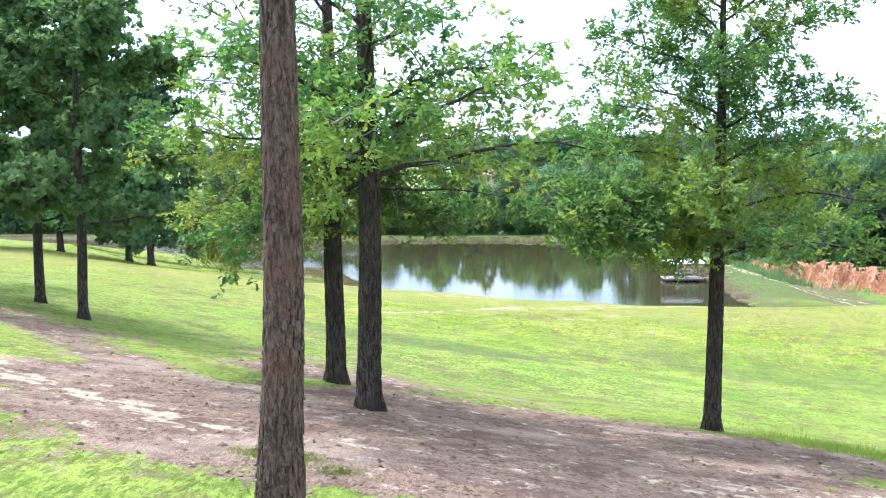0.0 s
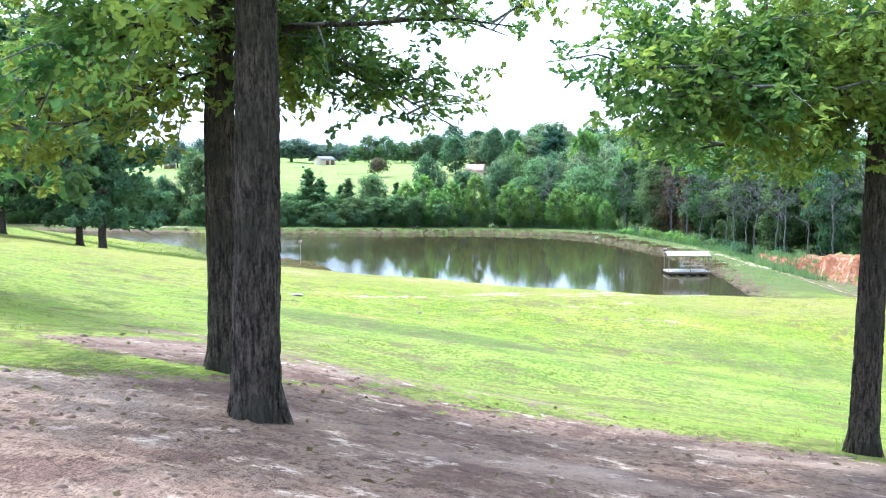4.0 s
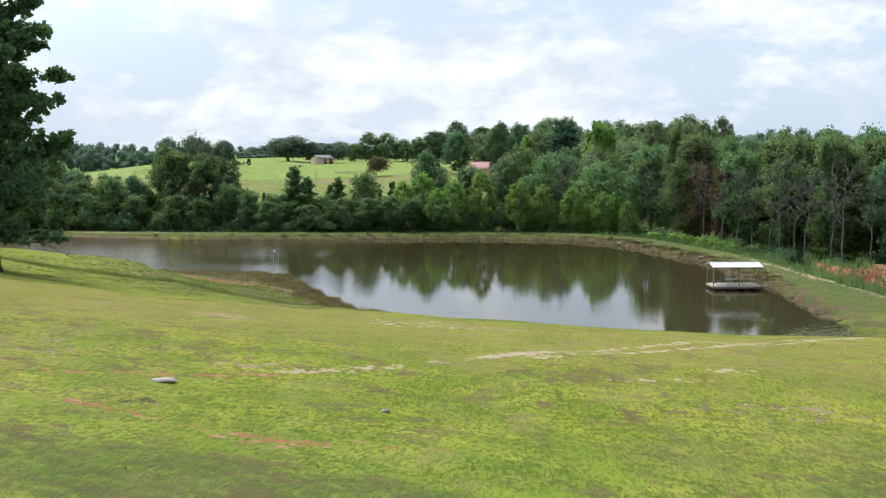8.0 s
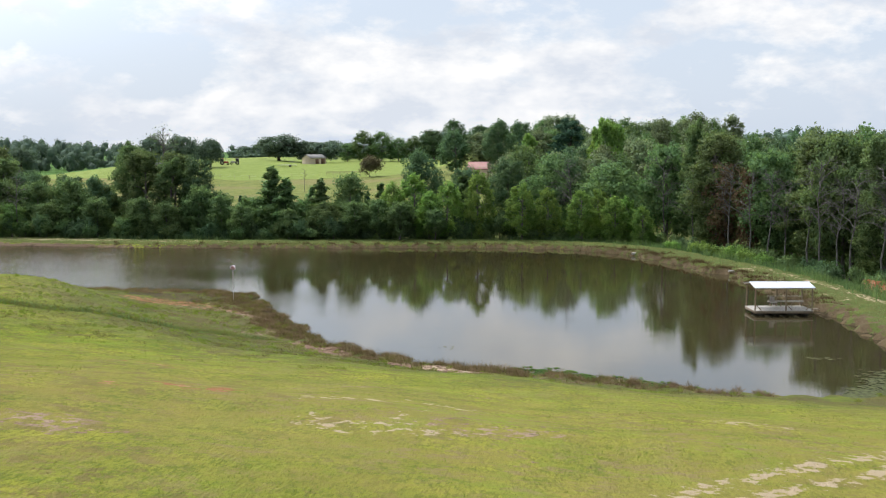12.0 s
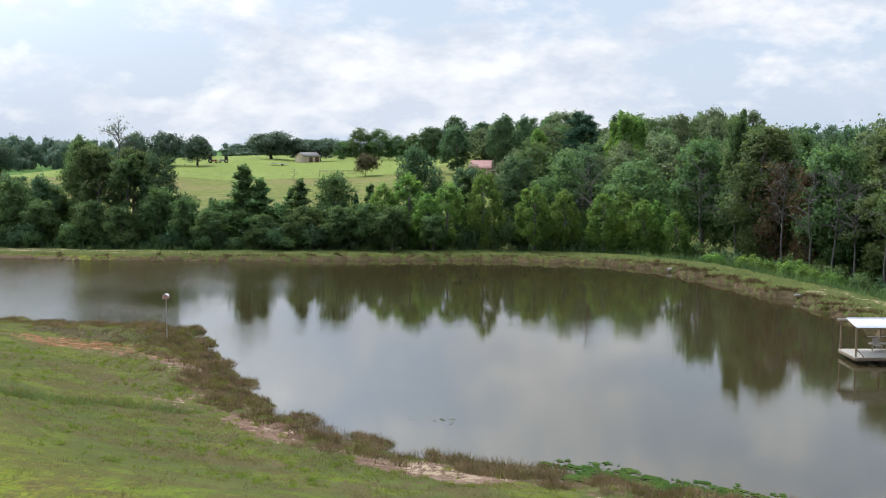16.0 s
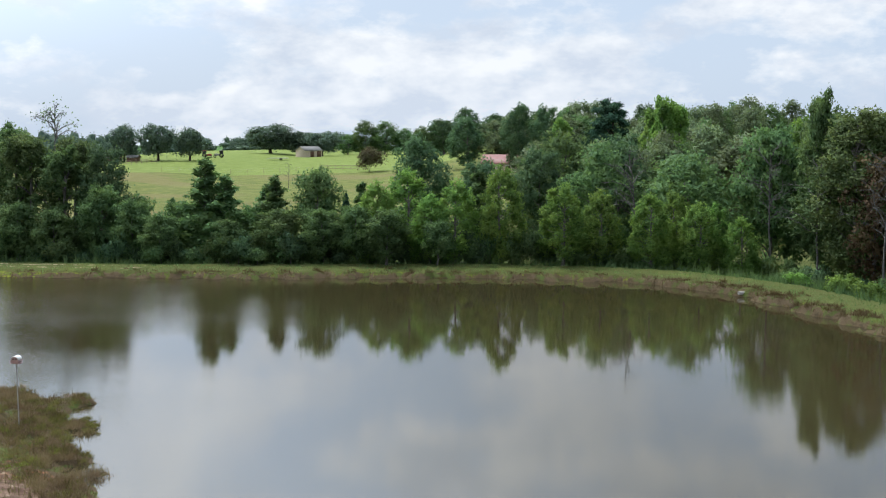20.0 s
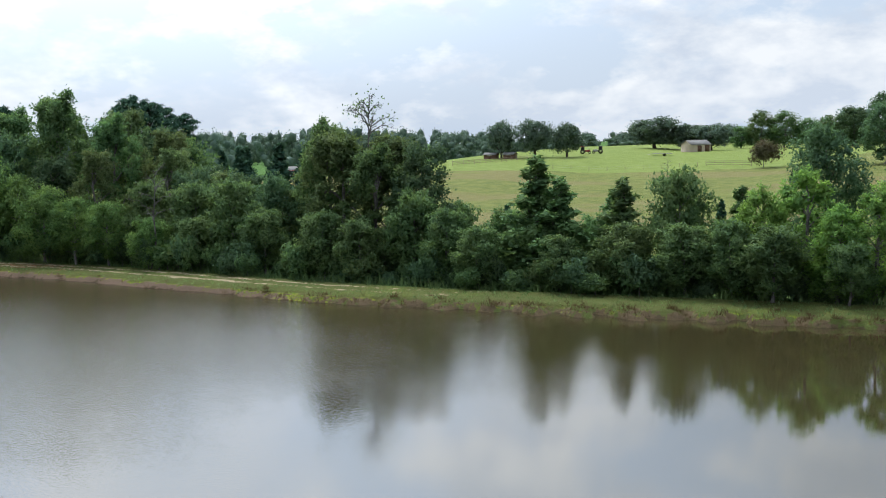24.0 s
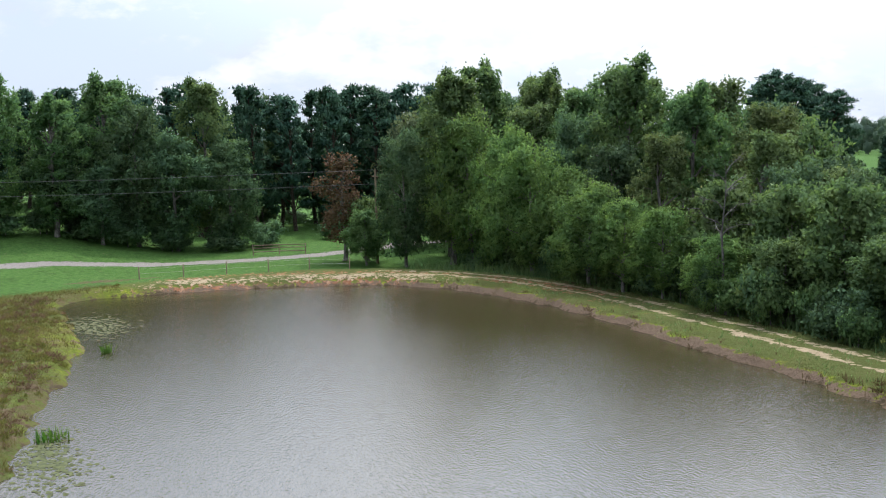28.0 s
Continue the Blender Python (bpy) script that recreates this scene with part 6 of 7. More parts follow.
# ---- buildings and machines on the far field ----
def gable_house(name, x, y, turn, W, D, wall, ridge, siding, roofing, label, openings, lean=0.0):
    z = land_at(x, y)
    ob = empty(name, pose(x, y, z, 0, 0, turn), label, "building")
    t = 0.15
    v = [(sx * W / 2, sy * D / 2, h) for h in (-0.4, wall) for sx, sy in ((-1, -1), (1, -1), (1, 1), (-1, 1))] + [(-W / 2, 0, ridge), (W / 2, 0, ridge)]
    f3 = [(4, 8, 7), (5, 6, 9)]
    f4 = [(0, 1, 5, 4), (1, 2, 6, 5), (2, 3, 7, 6), (3, 0, 4, 7)]
    g = Geo().add(np.array(v), np.array(f4))
    g.add(np.array(v), np.array(f3))
    part("wall", g.mesh("wall", siding), ob)
    for s in (-1, 1):
        o = 0.35
        run = D / 2 + o
        drop = (ridge - wall) * run / (D / 2)
        v = np.array([(-W / 2 - o, 0, ridge + 0.05), (W / 2 + o, 0, ridge + 0.05), (W / 2 + o, s * run, ridge + 0.05 - drop), (-W / 2 - o, s * run, ridge + 0.05 - drop)])
        v = np.concatenate([v, v + [0, 0, 0.09]])
        part("roof", Geo().add(v, np.array([(0, 3, 2, 1), (4, 5, 6, 7), (0, 1, 5, 4), (1, 2, 6, 5), (2, 3, 7, 6), (3, 0, 4, 7)])).mesh("roof", roofing), ob)
    for kind, cx, cz, w, h in openings:
        holder = part(kind, box_mesh(kind, (cx, -D / 2 - 0.01, cz), (w, 0.06, h), DARKHOLE if kind != "door" else BROWNW), ob)
        part("frame", box_mesh("frame", (cx, -D / 2 - 0.03, cz + h / 2 + 0.05), (w + 0.2, 0.08, 0.1), WHITEP), holder)
    if lean:
        v = np.array([(-W / 2 - lean, -D / 2, wall - 0.5), (-W / 2, -D / 2, wall + 0.1), (-W / 2, D / 2, wall + 0.1), (-W / 2 - lean, D / 2, wall - 0.5)])
        v = np.concatenate([v, v + [0, 0, 0.08]])
        part("lean_to_roof", Geo().add(v, np.array([(0, 3, 2, 1), (4, 5, 6, 7), (0, 1, 5, 4), (1, 2, 6, 5), (2, 3, 7, 6), (3, 0, 4, 7)])).mesh("lean_to_roof", roofing), ob)
        part("lean_to_wall", box_mesh("lean_to_wall", (-W / 2 - lean + 0.1, 0, wall / 2 - 0.3), (0.12, D, wall - 0.5), BROWNW), ob)


gable_house("shed", -96.2, 453.5, 52, 7.6, 5.4, 2.3, 3.6, CREAM, GREYROOF, "cream shed with grey gable roof on the field ridge", [("door", -0.6, 1.0, 1.6, 2.0), ("door", 2.4, 1.05, 1.8, 2.1)])
gable_house("farm_house", -17.8, 331.5, -8, 12.0, 7.0, 2.6, 4.4, CREAM, REDROOF, "farm house with red roof among the trees", [("window", -3.4, 1.5, 1.2, 1.2), ("door", 0.2, 1.0, 1.0, 2.0), ("window", 3.2, 1.5, 1.2, 1.2)])
gable_house("barn", -150.0, 412, 4, 3.8, 3.2, 1.3, 1.9, BROWNW, GREYROOF, "low barn with pale tin roof past the ridge oaks", [("door", 0, 0.55, 1.4, 1.1)])
gable_house("barn", -143.5, 412, 4, 3.4, 3.2, 1.3, 1.9, BROWNW, GREYROOF, "low barn with pale tin roof past the ridge oaks", [("door", 0, 0.55, 1.4, 1.1)])
gable_house("barn", -231.0, 420.0, 20, 9.0, 5.0, 2.4, 3.6, BROWNW, GREYROOF, "long low barn with grey roof beyond the field", [("door", -2, 1.0, 2.0, 2.0), ("door", 2, 1.0, 2.0, 2.0)])


def wheel(x, y, r, w, parent):
    h = part("wheel", Geo().add(*tube([(x, y - w / 2, r), (x, y - w / 2 + 0.02, r), (x, y + w / 2 - 0.02, r), (x, y + w / 2, r)], [r * 0.5, r, r, r * 0.5], 14)).mesh("wheel", RUBBER, True), parent)
    part("rim", Geo().add(*tube([(x, y - w / 2 - 0.02, r), (x, y + w / 2 + 0.02, r)], [r * 0.5, r * 0.5], 12)).mesh("rim", RUSTTIN), h)


def tractor(x, y, turn, paint, label):
    ob = empty("tractor", pose(x, y, land_at(x, y), 0, 0, turn), label, "tractor", "machines on the field ridge")
    part("hood", box_mesh("hood", (0.9, 0, 1.0), (1.7, 0.7, 0.6), paint, 0.08), ob)
    part("chassis", box_mesh("chassis", (0.2, 0, 0.75), (3.0, 0.4, 0.3), RUSTTIN), ob)
    cab = part("cab", box_mesh("cab", (-0.7, 0, 1.75), (1.2, 1.2, 1.2), DARKHOLE, 0.08), ob)
    part("cab_roof", box_mesh("cab_roof", (-0.7, 0, 2.4), (1.4, 1.4, 0.12), paint, 0.05), cab)
    part("exhaust", Geo().add(*tube([(1.0, 0.2, 1.3), (1.0, 0.2, 2.1)], [0.04, 0.04], 8)).mesh("exhaust", RUSTTIN), ob)
    for px, py, r in ((-0.7, -0.85, 0.75), (-0.7, 0.85, 0.75), (1.5, -0.7, 0.45), (1.5, 0.7, 0.45)):
        wheel(px, py, r, 0.4, ob)


tractor(-125.6, 430, 20, PAINTRED, "red farm tractor parked on the field ridge")
tractor(-121.1, 430, 200, RUSTTIN, "dark farm tractor parked on the field ridge")
tractor(-218.0, 400, 10, PAINTRED, "red farm machine parked beyond the wood")


def trailer(x, y):
    ob = empty("flat_trailer", pose(x, y, land_at(x, y), 0, 0, 8), "pale flat farm trailer on the field ridge", "trailer")
    part("bed", box_mesh("bed", (0, 0, 0.75), (6.0, 2.2, 0.16), RUSTTIN, 0.03), ob)
    part("drawbar", Geo().add(*tube([(-3.0, 0, 0.7), (-4.4, 0, 0.45)], [0.07, 0.05], 6)).mesh("drawbar", RUSTTIN), ob)
    for s in (-1, 1):
        wheel(0.6, s * 0.9, 0.38, 0.25, ob)


trailer(-101.0, 432)


def fence(name, a, b, n, H, rails, label, wood=POST, wire=False):
    ob = empty(name, pose(0, 0, 0), label, "fence")
    pts = [(a[0] + (b[0] - a[0]) * k / (n - 1), a[1] + (b[1] - a[1]) * k / (n - 1)) for k in range(n)]
    pts = [(x, y, land_at(x, y)) for x, y in pts]
    me = Geo().add(*tube([(0, 0, -0.3), (0, 0, H), (0, 0, H + 0.02)], [0.06, 0.055, 0.01], 7)).mesh("post", wood)
    for x, y, z in pts:
        part("post", me, ob, m=pose(x, y, z, rs.uniform(-3, 3), rs.uniform(-3, 3)))
    for h in rails:
        r = 0.006 if wire else 0.05
        g = Geo().add(*tube([(x, y + 0.06, z + h) for x, y, z in pts], [r] * n, 5))
        part("wire" if wire else "rail", g.mesh("rail", RUSTTIN if wire else wood), ob)


fence("field_gate", (-78.3, 395.5), (-66.0, 394), 6, 1.5, (0.5, 0.95, 1.4), "wooden rail gate beside the lone bush")
fence("field_fence", (-146, 378), (-132.5, 404), 16, 1.5, (0.5, 0.9, 1.3), "line of weathered fence posts up the field")
fence("field_fence", (-118, 372), (-80, 393), 10, 1.3, (0.6, 1.1), "thin wire fence across the field", wire=True)
fence("pasture_fence", (-117.5, 160), (-115.2, 178), 6, 1.1, (0.5, 0.9), "thin post and wire fence behind the dam", wire=True)
fence("pasture_gate", (-138.5, 175.5), (-137.2, 181), 3, 1.2, (0.4, 0.8, 1.1), "old wooden pasture gate across the road")

# power line along the gravel road
wire_poles = [(-156.6, 115.5), (-123.9, 184.2)]
for x, y in wire_poles:
    z = land_at(x, y)
    ob = empty("power_pole", pose(x, y, z), "wooden power pole beside the gravel road", "power pole", "power poles")
    part("shaft", Geo().add(*tube([(0, 0, -0.5), (0, 0, 9.4)], [0.15, 0.1], 10)).mesh("shaft", POST, True), ob)
    part("crossarm", box_mesh("crossarm", (0, 0, 8.4 - z), (1.6, 0.1, 0.12), POST), ob)
for h, name in ((7.2, "power_line"), (8.6, "power_line")):
    (xa, ya), (xb, yb) = wire_poles
    t = np.linspace(0, 1, 24)
    g = Geo().add(*tube(np.column_stack([xa + (xb - xa) * t, ya + (yb - ya) * t, h - 0.5 * np.sin(t * math.pi) + 0.45]), [0.02] * 24, 5))
    tagged(new(name, g.mesh(name, CABLE)), "thin grey power line hanging between poles", "power line", "power lines")
ob = empty("power_pole", pose(-205, 330, land_at(-205, 330)), "far pale power pole behind the trees", "power pole", "power poles")
part("shaft", Geo().add(*tube([(0, 0, -0.5), (0, 0, 11)], [0.16, 0.1], 8)).mesh("shaft", BARK_GREY), ob)
part("crossarm", box_mesh("crossarm", (0, 0, 10.2), (2.0, 0.12, 0.14), BARK_GREY), ob)


# ---- grass, weeds and small ground cover ----
def look_up(field, x, y):
    return field[np.clip(np.searchsorted(gx, x), 0, len(gx) - 1), np.clip(np.searchsorted(gy, y), 0, len(gy) - 1)]


def blades(name, x, y, height, width, leaf, label, category, seed, per=3, lean=0.5, spread=0.05):
    rng = np.random.default_rng(seed)
    n = len(x)
    z = look_up(GZ, x, y)
    base = np.repeat(np.column_stack([x, y, land(x, y) if n < 6000 else z]), per, 0) + rng.standard_normal((n * per, 3)) * [spread, spread, 0] - [0, 0, 0.02]
    h = np.repeat(np.broadcast_to(height, n), per) * rng.uniform(0.6, 1.2, n * per)
    way = unit(rng.standard_normal((n * per, 3)) * [lean, lean, 0] + [0, 0, 1])
    a = rng.uniform(0, 6.28, n * per)
    side = np.column_stack([np.cos(a), np.sin(a), 0 * a]) * width
    tip = base + way * h[:, None]
    v = np.stack([base - side, base + side, tip], 1).reshape(-1, 3)
    me = mesh_np(name, v, np.arange(len(v)).reshape(-1, 3), leaf)
    return tagged(new(name, me), label, category, kind="stuff")


rg = np.random.default_rng(90)


def scatter(n, x0, x1, y0, y1, keep):
    x, y = rg.uniform(x0, x1, n), rg.uniform(y0, y1, n)
    k = keep(x, y)
    return x[k], y[k]


bare = np.maximum.reduce([soil, sand_and_sun * 1.2, clay])


def patchy(x, y, s):
    """Where grass stands thick: uneven patches."""
    return wob(x, y, s, 31) + 0.8 * wob(x, y, s * 0.37, 32) > rg.uniform(-0.55, 0.35, len(x))


x, y = scatter(120000, -16, 16, 9, 62, lambda x, y: (look_up(bare, x, y) + rg.uniform(-0.25, 0.25, len(x)) < 0.3) & (np.abs(x - 1) < 4 + 0.42 * (y - 2)) & patchy(x, y, 1.6))
blades("lawn_grass", x, y, 0.075, 0.014, LEAF_GRASS, "short patchy yellow-green grass on the hillside", "grass", 91, 3, 0.9)
x, y = scatter(110000, -34, 24, 60, 112, lambda x, y: (look_up(bare, x, y) + rg.uniform(-0.25, 0.25, len(x)) < 0.3) & (look_up(GS, x, y) > 2.5) & (look_up(GS, x, y) < 60) & patchy(x, y, 3.0))
blades("slope_grass", x, y, 0.09, 0.018, LEAF_GRASS, "grass on the slope above the pond", "grass", 92, 3, 0.8)
ditch = band([(-47, 104), (-36, 103.9), (-30.6, 104.1), (-26, 107.6), (-22, 111.6), (-19.4, 112.4)], 0.5, 0.9)
x, y = scatter(60000, -52, -15, 100, 120, lambda x, y: look_up(ditch, x, y) + rg.uniform(-0.3, 0.1, len(x)) > 0.5)
tuft = 0.5 + 0.5 * wob(x, y, 1.1, 53) + 0.4 * wob(x, y, 0.45, 54)
k = rg.random(len(x)) < 0.45
blades("ditch_grass", x[k], y[k], np.clip(0.45 * tuft[k], 0.1, 0.6), 0.014, LEAF_STRAW, "tall dark green grass along the terrace ditch", "grass", 93, 5, 0.6, 0.12)
blades("ditch_weeds", x[~k], y[~k], np.clip(0.45 * tuft[~k], 0.1, 0.6), 0.014, LEAF_OLIVE, "dark green weeds among the grass of the terrace ditch", "weeds", 102, 4, 0.6, 0.12)
x, y = scatter(60000, -45, 8, 100, 142, lambda x, y: (look_up(weed, x, y) + rg.uniform(-0.2, 0.2, len(x)) > 0.7) & (look_up(GS, x, y) > 0.05) & (wob(x, y, 2.4, 45) + 0.5 * wob(x, y, 0.9, 46) > rg.uniform(-0.1, 0.5, len(x))))
blades("dead_weeds", x, y, rg.uniform(0.2, 0.6, len(x)), 0.018, LEAF_DEAD, "brown dried weeds along the water's edge", "weeds", 94, 4, 0.5, 0.12)
x, y = scatter(90000, -112, 24, 135, 190, lambda x, y: (look_up(GS, x, y) > 0.1) & (look_up(GS, x, y) < 0.8 + 1.1 * step(x, 2, 12) + rg.uniform(-0.4, 0.8, len(x))) & (look_up(far_side, x, y) > 0.5) & (rg.random(len(x)) > 0.85 * step(-x, 45, 70)))
blades("bank_weeds", x, y, rg.uniform(0.15, 0.5, len(x)), 0.03, LEAF_DEAD, "dry brown weeds on the dam's waterside face", "weeds", 95, 4, 0.5, 0.15)
x, y = scatter(70000, -112, 34, 130, 200, lambda x, y: (look_up(GS, x, y) > 6.2 + rg.uniform(-0.6, 0.6, len(x))) & (look_up(GS, x, y) < 12) & (look_up(far_side, x, y) > 0.5))
blades("tall_weeds", x, y, rg.uniform(0.4, 1.3, len(x)), 0.05, LEAF_MID, "tall green weeds between the dam and the trees", "weeds", 96, 3, 0.35, 0.15)
x, y = scatter(36000, -112, 30, 120, 192, lambda x, y: (look_up(GS, x, y) > 0.9 + 1.0 * step(x, 2, 12)) & (look_up(GS, x, y) < 6.4) & (look_up(far_side, x, y) > 0.5) & (look_up(bare, x, y) < 0.35))
blades("dam_grass", x, y, rg.uniform(0.1, 0.3, len(x)), 0.03, LEAF_OLIVE, "green grass along the top of the dam", "grass", 97, 3, 0.5, 0.12)
x, y = scatter(14000, -75, -45, 138, 150, lambda x, y: (look_up(GS, x, y) > 0) & (look_up(GS, x, y) < 6))
x2, y2 = scatter(16000, -116, -70, 140, 158, lambda x, y: (look_up(GS, x, y) > 0) & (look_up(GS, x, y) < 8))
blades("shore_weeds", np.concatenate([x, x2]), np.concatenate([y, y2]), rg.uniform(0.12, 0.42, len(x) + len(x2)), 0.022, LEAF_STRAW, "yellowish and straw-coloured weeds on the near shore", "weeds", 98, 3, 0.8, 0.15)


def weed_clumps(name, x, y, sizes, leaf, label, seed, per=120):
    """Bushy dried weeds: tufts of thin stems fanning from one foot."""
    q = np.random.default_rng(seed)
    g = Geo()
    for px, py, pz in zip(x, y, land(x, y)):
        r = q.uniform(*sizes)
        way = unit(q.standard_normal((per, 3)) * [1, 1, 0.5] + [0, 0, 0.55])
        base = np.array([px, py, pz]) + way * r * q.uniform(0.05, 0.55, (per, 1)) * [1, 1, 0.8]
        base[:, 2] = np.maximum(base[:, 2], pz)
        way[:, 2] = np.abs(way[:, 2])
        g.add(*slivers(base, unit(way + q.standard_normal((per, 3)) * 0.35 + [0, 0, 0.25]), r * q.uniform(0.35, 0.8, per), max(0.006, r * 2.6 / per), q))
    tagged(new(name, g.mesh(name, leaf)), label, "weeds", kind="stuff")


x, y = scatter(5200, -42, 16, 100, 142, lambda x, y: (look_up(weed, x, y) > 0.45) & (look_up(GS, x, y) > 0.1) & (look_up(GS, x, y) < 3.5 + rg.uniform(-2.5, 3.5, len(x))) & (look_up(soil, x, y) < 0.7) & (wob(x, y, 3.0, 47) > rg.uniform(-0.7, 0.2, len(x))))
weed_clumps("dead_weed_clumps", x, y, (0.2, 0.55), LEAF_TAUPE, "bushy brown dried weeds along the pond's near edge", 71, 170)
x, y = scatter(800, -60, 22, 100, 146, lambda x, y: (look_up(GS, x, y) > 0.6) & (look_up(GS, x, y) < 8) & (look_up(far_side, x, y) < 0.3))
weed_clumps("green_weed_clumps", x, y, (0.12, 0.34), LEAF_GRASS, "yellow-green weeds scattered behind the shore", 72)

x, y = scatter(9000, -112, 24, 130, 190, lambda x, y: (look_up(GS, x, y) > 0.3) & (look_up(GS, x, y) < 1.2 + 1.2 * step(x, 2, 12) + rg.uniform(-1.5, 0.8, len(x))) & (look_up(far_side, x, y) > 0.5) & (rg.random(len(x)) > 0.93 * step(-x, 45, 70)))
weed_clumps("bank_weed_clumps", x, y, (0.2, 0.6), LEAF_DEAD, "bushy reddish-brown weeds on the dam's face", 73, 50)
x, y = scatter(90000, -48, 10, 84, 128, lambda x, y: (look_up(GS, x, y) > 2) & (look_up(bare, x, y) < 0.45) & (wob(x, y, 4.0, 48) + 0.6 * wob(x, y, 1.6, 49) > rg.uniform(0.15, 0.6, len(x)) + 0.5 * (1 - step(y, 88, 106))))
blades("meadow_grass", x, y, rg.uniform(0.07, 0.24, len(x)), 0.012, LEAF_GRASS, "lime-green grass standing in uneven patches above the pond", "grass", 78, 5, 0.6, 0.09)
x, y = scatter(60000, -48, 10, 92, 130, lambda x, y: (look_up(GS, x, y) > 1.5) & (wob(x, y, 4.0, 50) + 0.6 * wob(x, y, 1.6, 51) > rg.uniform(-0.15, 0.4, len(x)) + 0.4 * (1 - step(y, 92, 106))))
blades("brown_weeds", x, y, rg.uniform(0.07, 0.22, len(x)), 0.012, LEAF_DEAD, "dry reddish-brown weeds in patches above the pond", "weeds", 79, 5, 0.7, 0.09)

# the spit's cover: brown fringe at the water, grey and lime patches behind it
x, y = scatter(170000, -44, 7, 103, 143, lambda x, y: (look_up(far_side, x, y) < 0.3) & (look_up(GS, x, y) > 0.02) & (look_up(GS, x, y) < 2.1 + 1.5 * wob(x, y, 2.3, 55) + 0.8 * wob(x, y, 0.8, 56) + 1.2 * step(-x, 12, 22)) & (wob(x, y, 1.3, 65) + 0.5 * wob(x, y, 0.5, 66) > rg.uniform(-0.9, -0.1, len(x))) & (look_up(soil, x, y) + rg.uniform(-0.25, 0.25, len(x)) < 0.55))
mound = np.clip(0.22 + 0.22 * wob(x, y, 0.9, 57) + 0.1 * wob(x, y, 0.35, 58), 0.07, 0.6)
hue = wob(x, y, 1.8, 59) + 0.5 * wob(x, y, 0.6, 60) + rg.uniform(-0.5, 0.5, len(x))
for name, k, leaf, label, seed in (("fringe_weeds", hue > -0.3, LEAF_TAUPE, "bushy dry brown weeds at the water's edge", 103), ("fringe_weeds", (hue <= -0.3) & (hue > -0.65), LEAF_DEAD, "dark reddish-brown weeds at the water's edge", 104),
                                   ("fringe_grass", hue <= -0.65, LEAF_STRAW, "olive grass among the brown weeds", 105)):
    blades(name, x[k], y[k], mound[k], 0.011, leaf, label, "weeds", seed, 6, 0.6, 0.1)
x, y = scatter(120000, -46, -2, 103, 140, lambda x, y: (look_up(far_side, x, y) < 0.3) & (look_up(GS, x, y) > 2.2) & (look_up(GS, x, y) < 15) & (look_up(np.maximum(soil, clay), x, y) + rg.uniform(-0.25, 0.25, len(x)) < 0.5))
hue = 1.2 * wob(x, y, 2.2, 61) + 0.7 * wob(x, y, 0.9, 62) + rg.uniform(-0.25, 0.25, len(x))
ash = (((x + 31.5) / 5.5) ** 2 + ((y - 131.8) / 2.4) ** 2 < 1 + 0.5 * wob(x, y, 1.5, 63)) & (rg.random(len(x)) < 0.85)
low = np.clip(0.12 + 0.08 * wob(x, y, 1.2, 64), 0.05, 0.3)
for name, k, leaf, label, seed in (("ash_weeds", ash, LEAF_GREY, "low purplish-grey dry weeds on the spit", 106), ("spit_grass", ~ash & (hue > 0.05), LEAF_GRASS, "lime-green grass patches on the spit", 107),
                                   ("spit_grass", ~ash & (hue <= 0.05) & (hue > -0.3), LEAF_STRAW, "olive and straw-coloured grass on the spit", 108), ("spit_weeds", ~ash & (hue <= -0.3) & (hue > -1.0), LEAF_DEAD, "low brown weeds on the spit", 109)):
    blades(name, x[k], y[k], low[k], 0.011, leaf, label, "weeds", seed, 4, 0.7, 0.1)

x, y = scatter(2600, -112, -55, 138, 156, lambda x, y: (look_up(GS, x, y) > 0.2) & (look_up(GS, x, y) < 7) & (look_up(far_side, x, y) < 0.4) & (wob(x, y, 4.0, 52) > rg.uniform(-0.6, 0.4, len(x))))
weed_clumps("shore_clumps", x, y, (0.15, 0.45), LEAF_TAUPE, "brownish weeds on the pond's near bank", 80, 40)
x, y = scatter(2200, -112, -55, 138, 156, lambda x, y: (look_up(GS, x, y) > 0.1) & (look_up(GS, x, y) < 6) & (look_up(far_side, x, y) < 0.4))
weed_clumps("shore_clumps", x, y, (0.15, 0.4), LEAF_STRAW, "yellow-green weeds on the pond's near bank", 81, 40)

x, y = -26.0 + rg.standard_normal(300) * 1.7, 133.2 + rg.standard_normal(300) * 2.4
k = shore_dist(x, y) > 0.15
weed_clumps("green_weed_clumps", x[k], y[k], (0.12, 0.34), LEAF_STRAW, "olive-green tall weeds on the spit below the bird house", 76, 150)

x, y = scatter(1500, -42, -8, 98, 124, lambda x, y: (look_up(GS, x, y) > 4) & (wob(x, y, 5, 44) > 0.0))
weed_clumps("grass_clumps", x[:600], y[:600], (0.10, 0.28), LEAF_GRASS, "fresh green grass clumps behind the spit", 77, 60)


def reeds(x, y, r, n, H, seed, label):
    q = np.random.default_rng(seed)
    a, d = q.uniform(0, 6.28, n), r * np.sqrt(q.random(n))
    px, py = x + d * np.cos(a), y + d * np.sin(a)
    base = np.column_stack([px, py, np.full(n, -0.2)])
    way = unit(q.standard_normal((n, 3)) * [0.3, 0.3, 0] + [0, 0, 1])
    g = Geo().add(*diamonds(base, way, H * q.uniform(0.6, 1.2, n), 0.03, q))
    tagged(new("reed_clump", g.mesh("reed_clump", LEAF_REED)), label, "reeds", "reeds", kind="stuff")


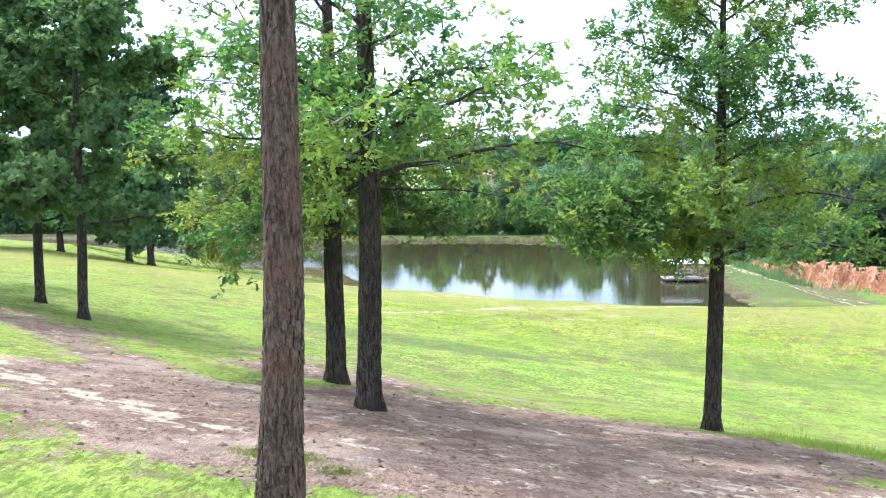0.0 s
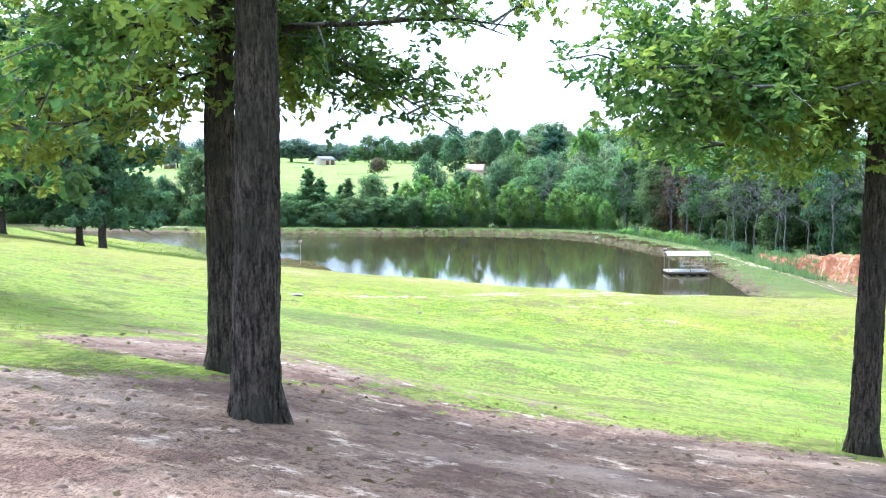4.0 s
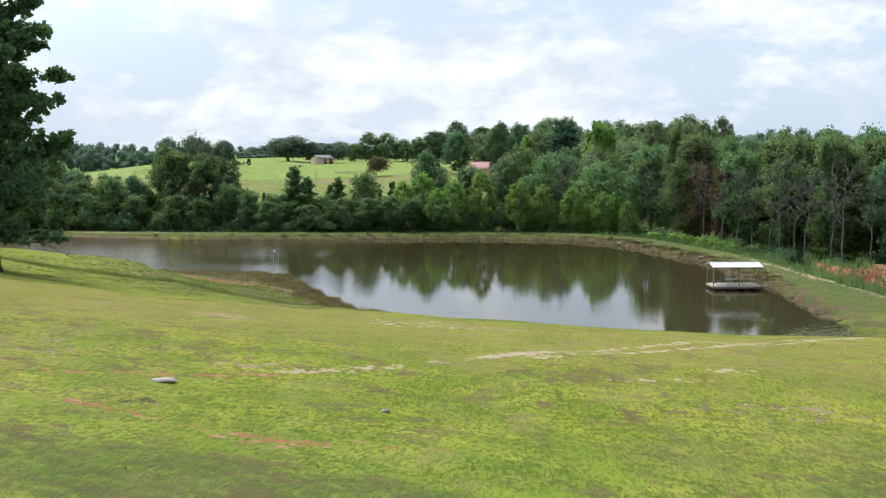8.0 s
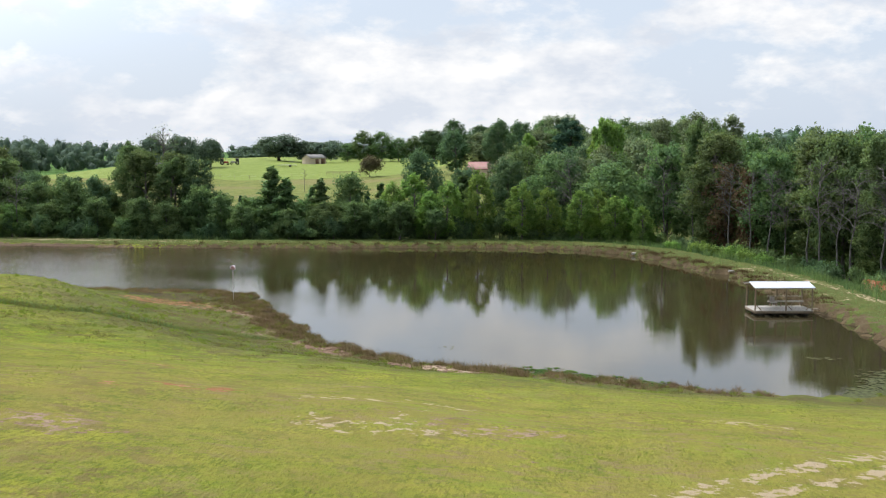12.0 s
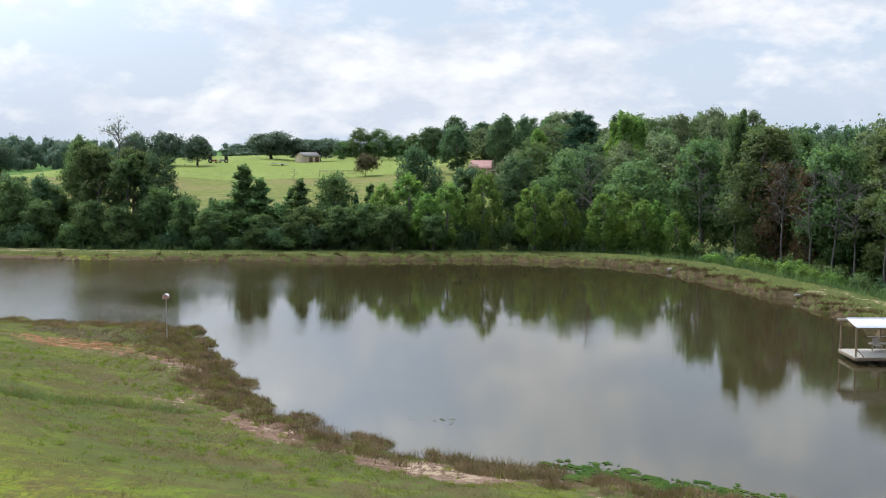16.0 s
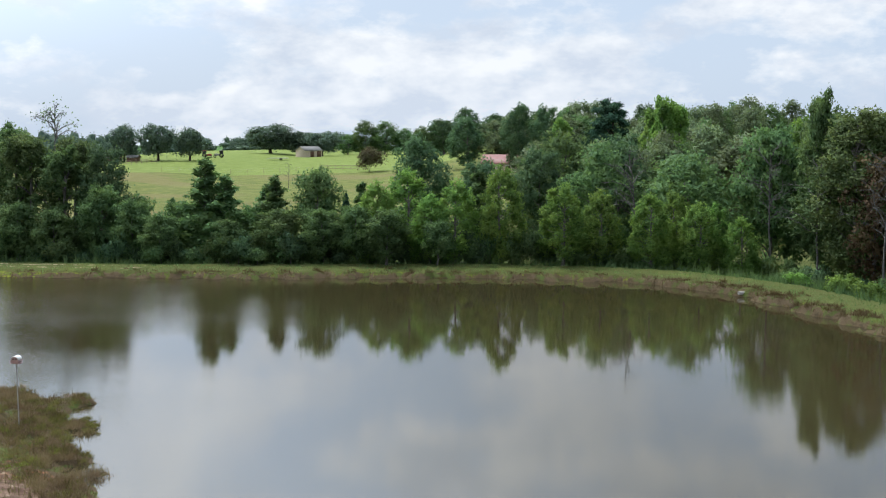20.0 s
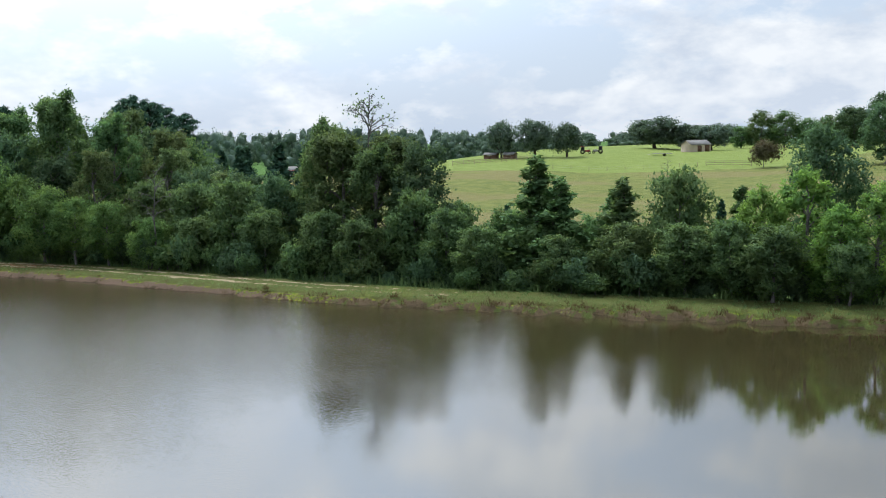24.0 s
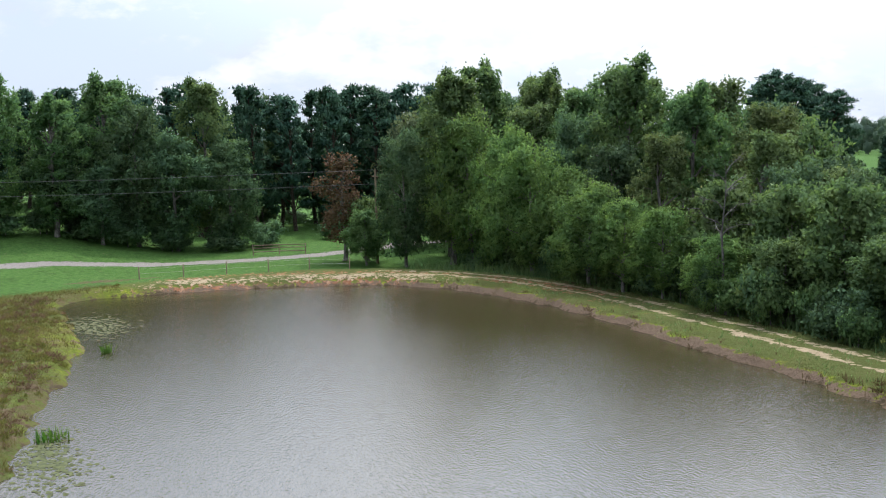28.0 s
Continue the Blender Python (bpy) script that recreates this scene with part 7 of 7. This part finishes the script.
reeds(-72.3, 149.1, 0.7, 80, 0.7, 1, "clump of green reeds standing in shallow water")
reeds(-89.8, 153.6, 0.35, 60, 0.8, 2, "small dark clump of reeds in shallow water")

def floating(name, cx, cy, rx, ry, n, sizes, leaf, label, seed):
    q = np.random.default_rng(seed)
    g = Geo()
    for k in range(n):
        x, y = cx + q.standard_normal() * rx, cy + q.standard_normal() * ry
        if shore_dist(np.array([x]), np.array([y]))[0] > -0.1:
            continue
        r, a = q.uniform(*sizes), np.sort(q.uniform(0, 6.28, 7))
        v = np.column_stack([x + r * np.cos(a) * 1.5, y + r * np.sin(a), np.full(7, 0.006 + 0.0003 * (k % 20))])
        g.add(v, np.array([(0, i, i + 1) for i in range(1, 6)]))
    tagged(new(name, g.mesh(name, leaf)), label, "water plants", kind="stuff")


floating("pond_weed", -99.5, 154.2, 2.6, 1.0, 480, (0.05, 0.17), POND_WEED, "floating pond weed in the shallow corner", 5)
floating("pond_weed", -69.5, 148.6, 2.2, 0.7, 480, (0.04, 0.14), POND_WEED, "floating pond weed by the near shore", 6)


def shore_mat(name, xs, inner, outer, n, leaf, label, seed):
    """A mat of small floating leaves between the shore and an uneven outer edge."""
    q = np.random.default_rng(seed)
    g = Geo()
    x, u = q.uniform(xs[0], xs[-1], n), q.random(n)
    y0, y1 = np.interp(x, xs, inner), np.interp(x, xs, outer) + 0.35 * wob(x, 0 * x, 1.7, 13) + 0.25 * wob(x, 0 * x, 0.5, 14)
    y = y0 + (y1 - y0) * u
    k = (shore_dist(x, y) < 0.1) & (wob(x, y, 0.9, 12) + 0.4 * wob(x, y, 0.3, 15) > 2.3 * u ** 1.6 - 1.2 + q.uniform(-0.4, 0.4, n))
    for px, py in zip(x[k], y[k]):
        r, a = q.uniform(0.03, 0.085), np.sort(q.uniform(0, 6.28, 7))
        v = np.column_stack([px + r * np.cos(a) * 1.5, py + r * np.sin(a), q.uniform(0.006, 0.035) + 0.012 * q.random(7)])
        g.add(v, np.array([(0, i, i + 1) for i in range(1, 6)]))
    tagged(new(name, g.mesh(name, leaf)), label, "water plants", kind="stuff")


shore_mat("pond_weed", (-3.0, -2.4, 0.0, 2.0, 5.3, 8.5), (107.6, 107.4, 106.6, 105.9, 104.8, 103.8), (108.4, 109.8, 109.9, 108.6, 106.7, 104.9), 9000, LEAF_REED, "thick bright green weed floating along the shore", 21)
shore_mat("pond_weed", (16.0, 17.6, 19.0, 24.0), (102.8, 103.2, 103.6, 106.0), (104.6, 108.0, 111.5, 113.5), 9000, POND_WEED, "dull green weed floating in the pond's corner", 22)
floating("pond_weed", -7.6, 115.6, 0.8, 0.35, 12, (0.03, 0.09), POND_WEED, "small patch of floating weed on open water", 7)
floating("pond_weed", 17.2, 114.2, 0.6, 0.25, 30, (0.04, 0.13), POND_WEED, "small patch of floating weed off the corner", 8)


def clods(name, x, y, sizes, mat, label, seed):
    q = np.random.default_rng(seed)
    g = Geo()
    for px, py in zip(x, y):
        r = q.uniform(*sizes) * q.uniform(0.5, 1.0)
        g.add(*blob(np.array([px, py, float(look_up(GZ, px, py)) + r * 0.15]), np.array([r, r * q.uniform(0.6, 1.0), r * 0.55]), q, 0))
    tagged(new(name, g.mesh(name, mat)), label, "soil", kind="stuff")


x, y = scatter(300, -14, 14, 12, 60, lambda x, y: (look_up(bare, x, y) < 0.3) & (np.abs(x - 1) < 5 + 0.4 * (y - 8)))
blades("lawn_tufts", x, y, rg.uniform(0.05, 0.12, len(x)), 0.014, LEAF_GRASS, "taller tufts of grass standing out of the lawn", "grass", 101, 14, 0.6, 0.1)
q = np.random.default_rng(15)
for px, py, r, tag in ((-8.4, 52.6, 0.36, "flat grey stone lying in the lawn"), (-3.0, 53.2, 0.14, "small grey stone lying in the grass")):
    ob = new("flat_stone", Geo().add(*blob(np.array([0, 0, 0.02]), np.array([r, r * 0.6, 0.06]), q, 3)).mesh("flat_stone", STONE, True))
    ob.location = (px, py, land_at(px, py))
    tagged(ob, tag, "stone")
CLOD = plain_mat("soil_clod", (0.23, 0.145, 0.105), 0.95, 0.5, 9.0)
x, y = scatter(22000, -10, 12, 9.5, 24, lambda x, y: look_up(soil, x, y) + rg.uniform(-0.2, 0.2, len(x)) > 0.55)
clods("soil_clods", x, y, (0.015, 0.085), CLOD, "small clods of bare brown soil", 61)
x, y = scatter(6000, -12, 13, 9.5, 24, lambda x, y: look_up(soil, x, y) > 0.3)
g = Geo()
q = np.random.default_rng(62)
pts = np.column_stack([x, y, look_up(GZ, x, y) + 0.015])
g.add(*diamonds(pts, unit(q.standard_normal((len(x), 3)) * [1, 1, 0.15]), q.uniform(0.06, 0.14, len(x)), 0.028, q))
tagged(new("leaf_litter", g.mesh("leaf_litter", LEAF_DEAD)), "dry brown oak leaves lying on the soil", "leaves", kind="stuff")
x, y = np.concatenate([-0.1 + rg.standard_normal(1500) * 0.26, 0.75 + rg.standard_normal(250) * 0.14]), np.concatenate([12.2 + rg.standard_normal(1500) * 0.16, 11.8 + rg.standard_normal(250) * 0.12])
blades("grass_tuft", x, y, 0.07, 0.006, LEAF_GRASS, "bright green grass patch on the bare soil", "grass", 99, 3, 0.6)
x, y = 9.6 + rg.standard_normal(500) * 1.0, 22.4 + rg.standard_normal(500) * 0.5
blades("grass_tuft", x, y, 0.24, 0.012, LEAF_GRASS, "longer grass and weeds at an oak's foot", "grass", 100, 3, 0.5)
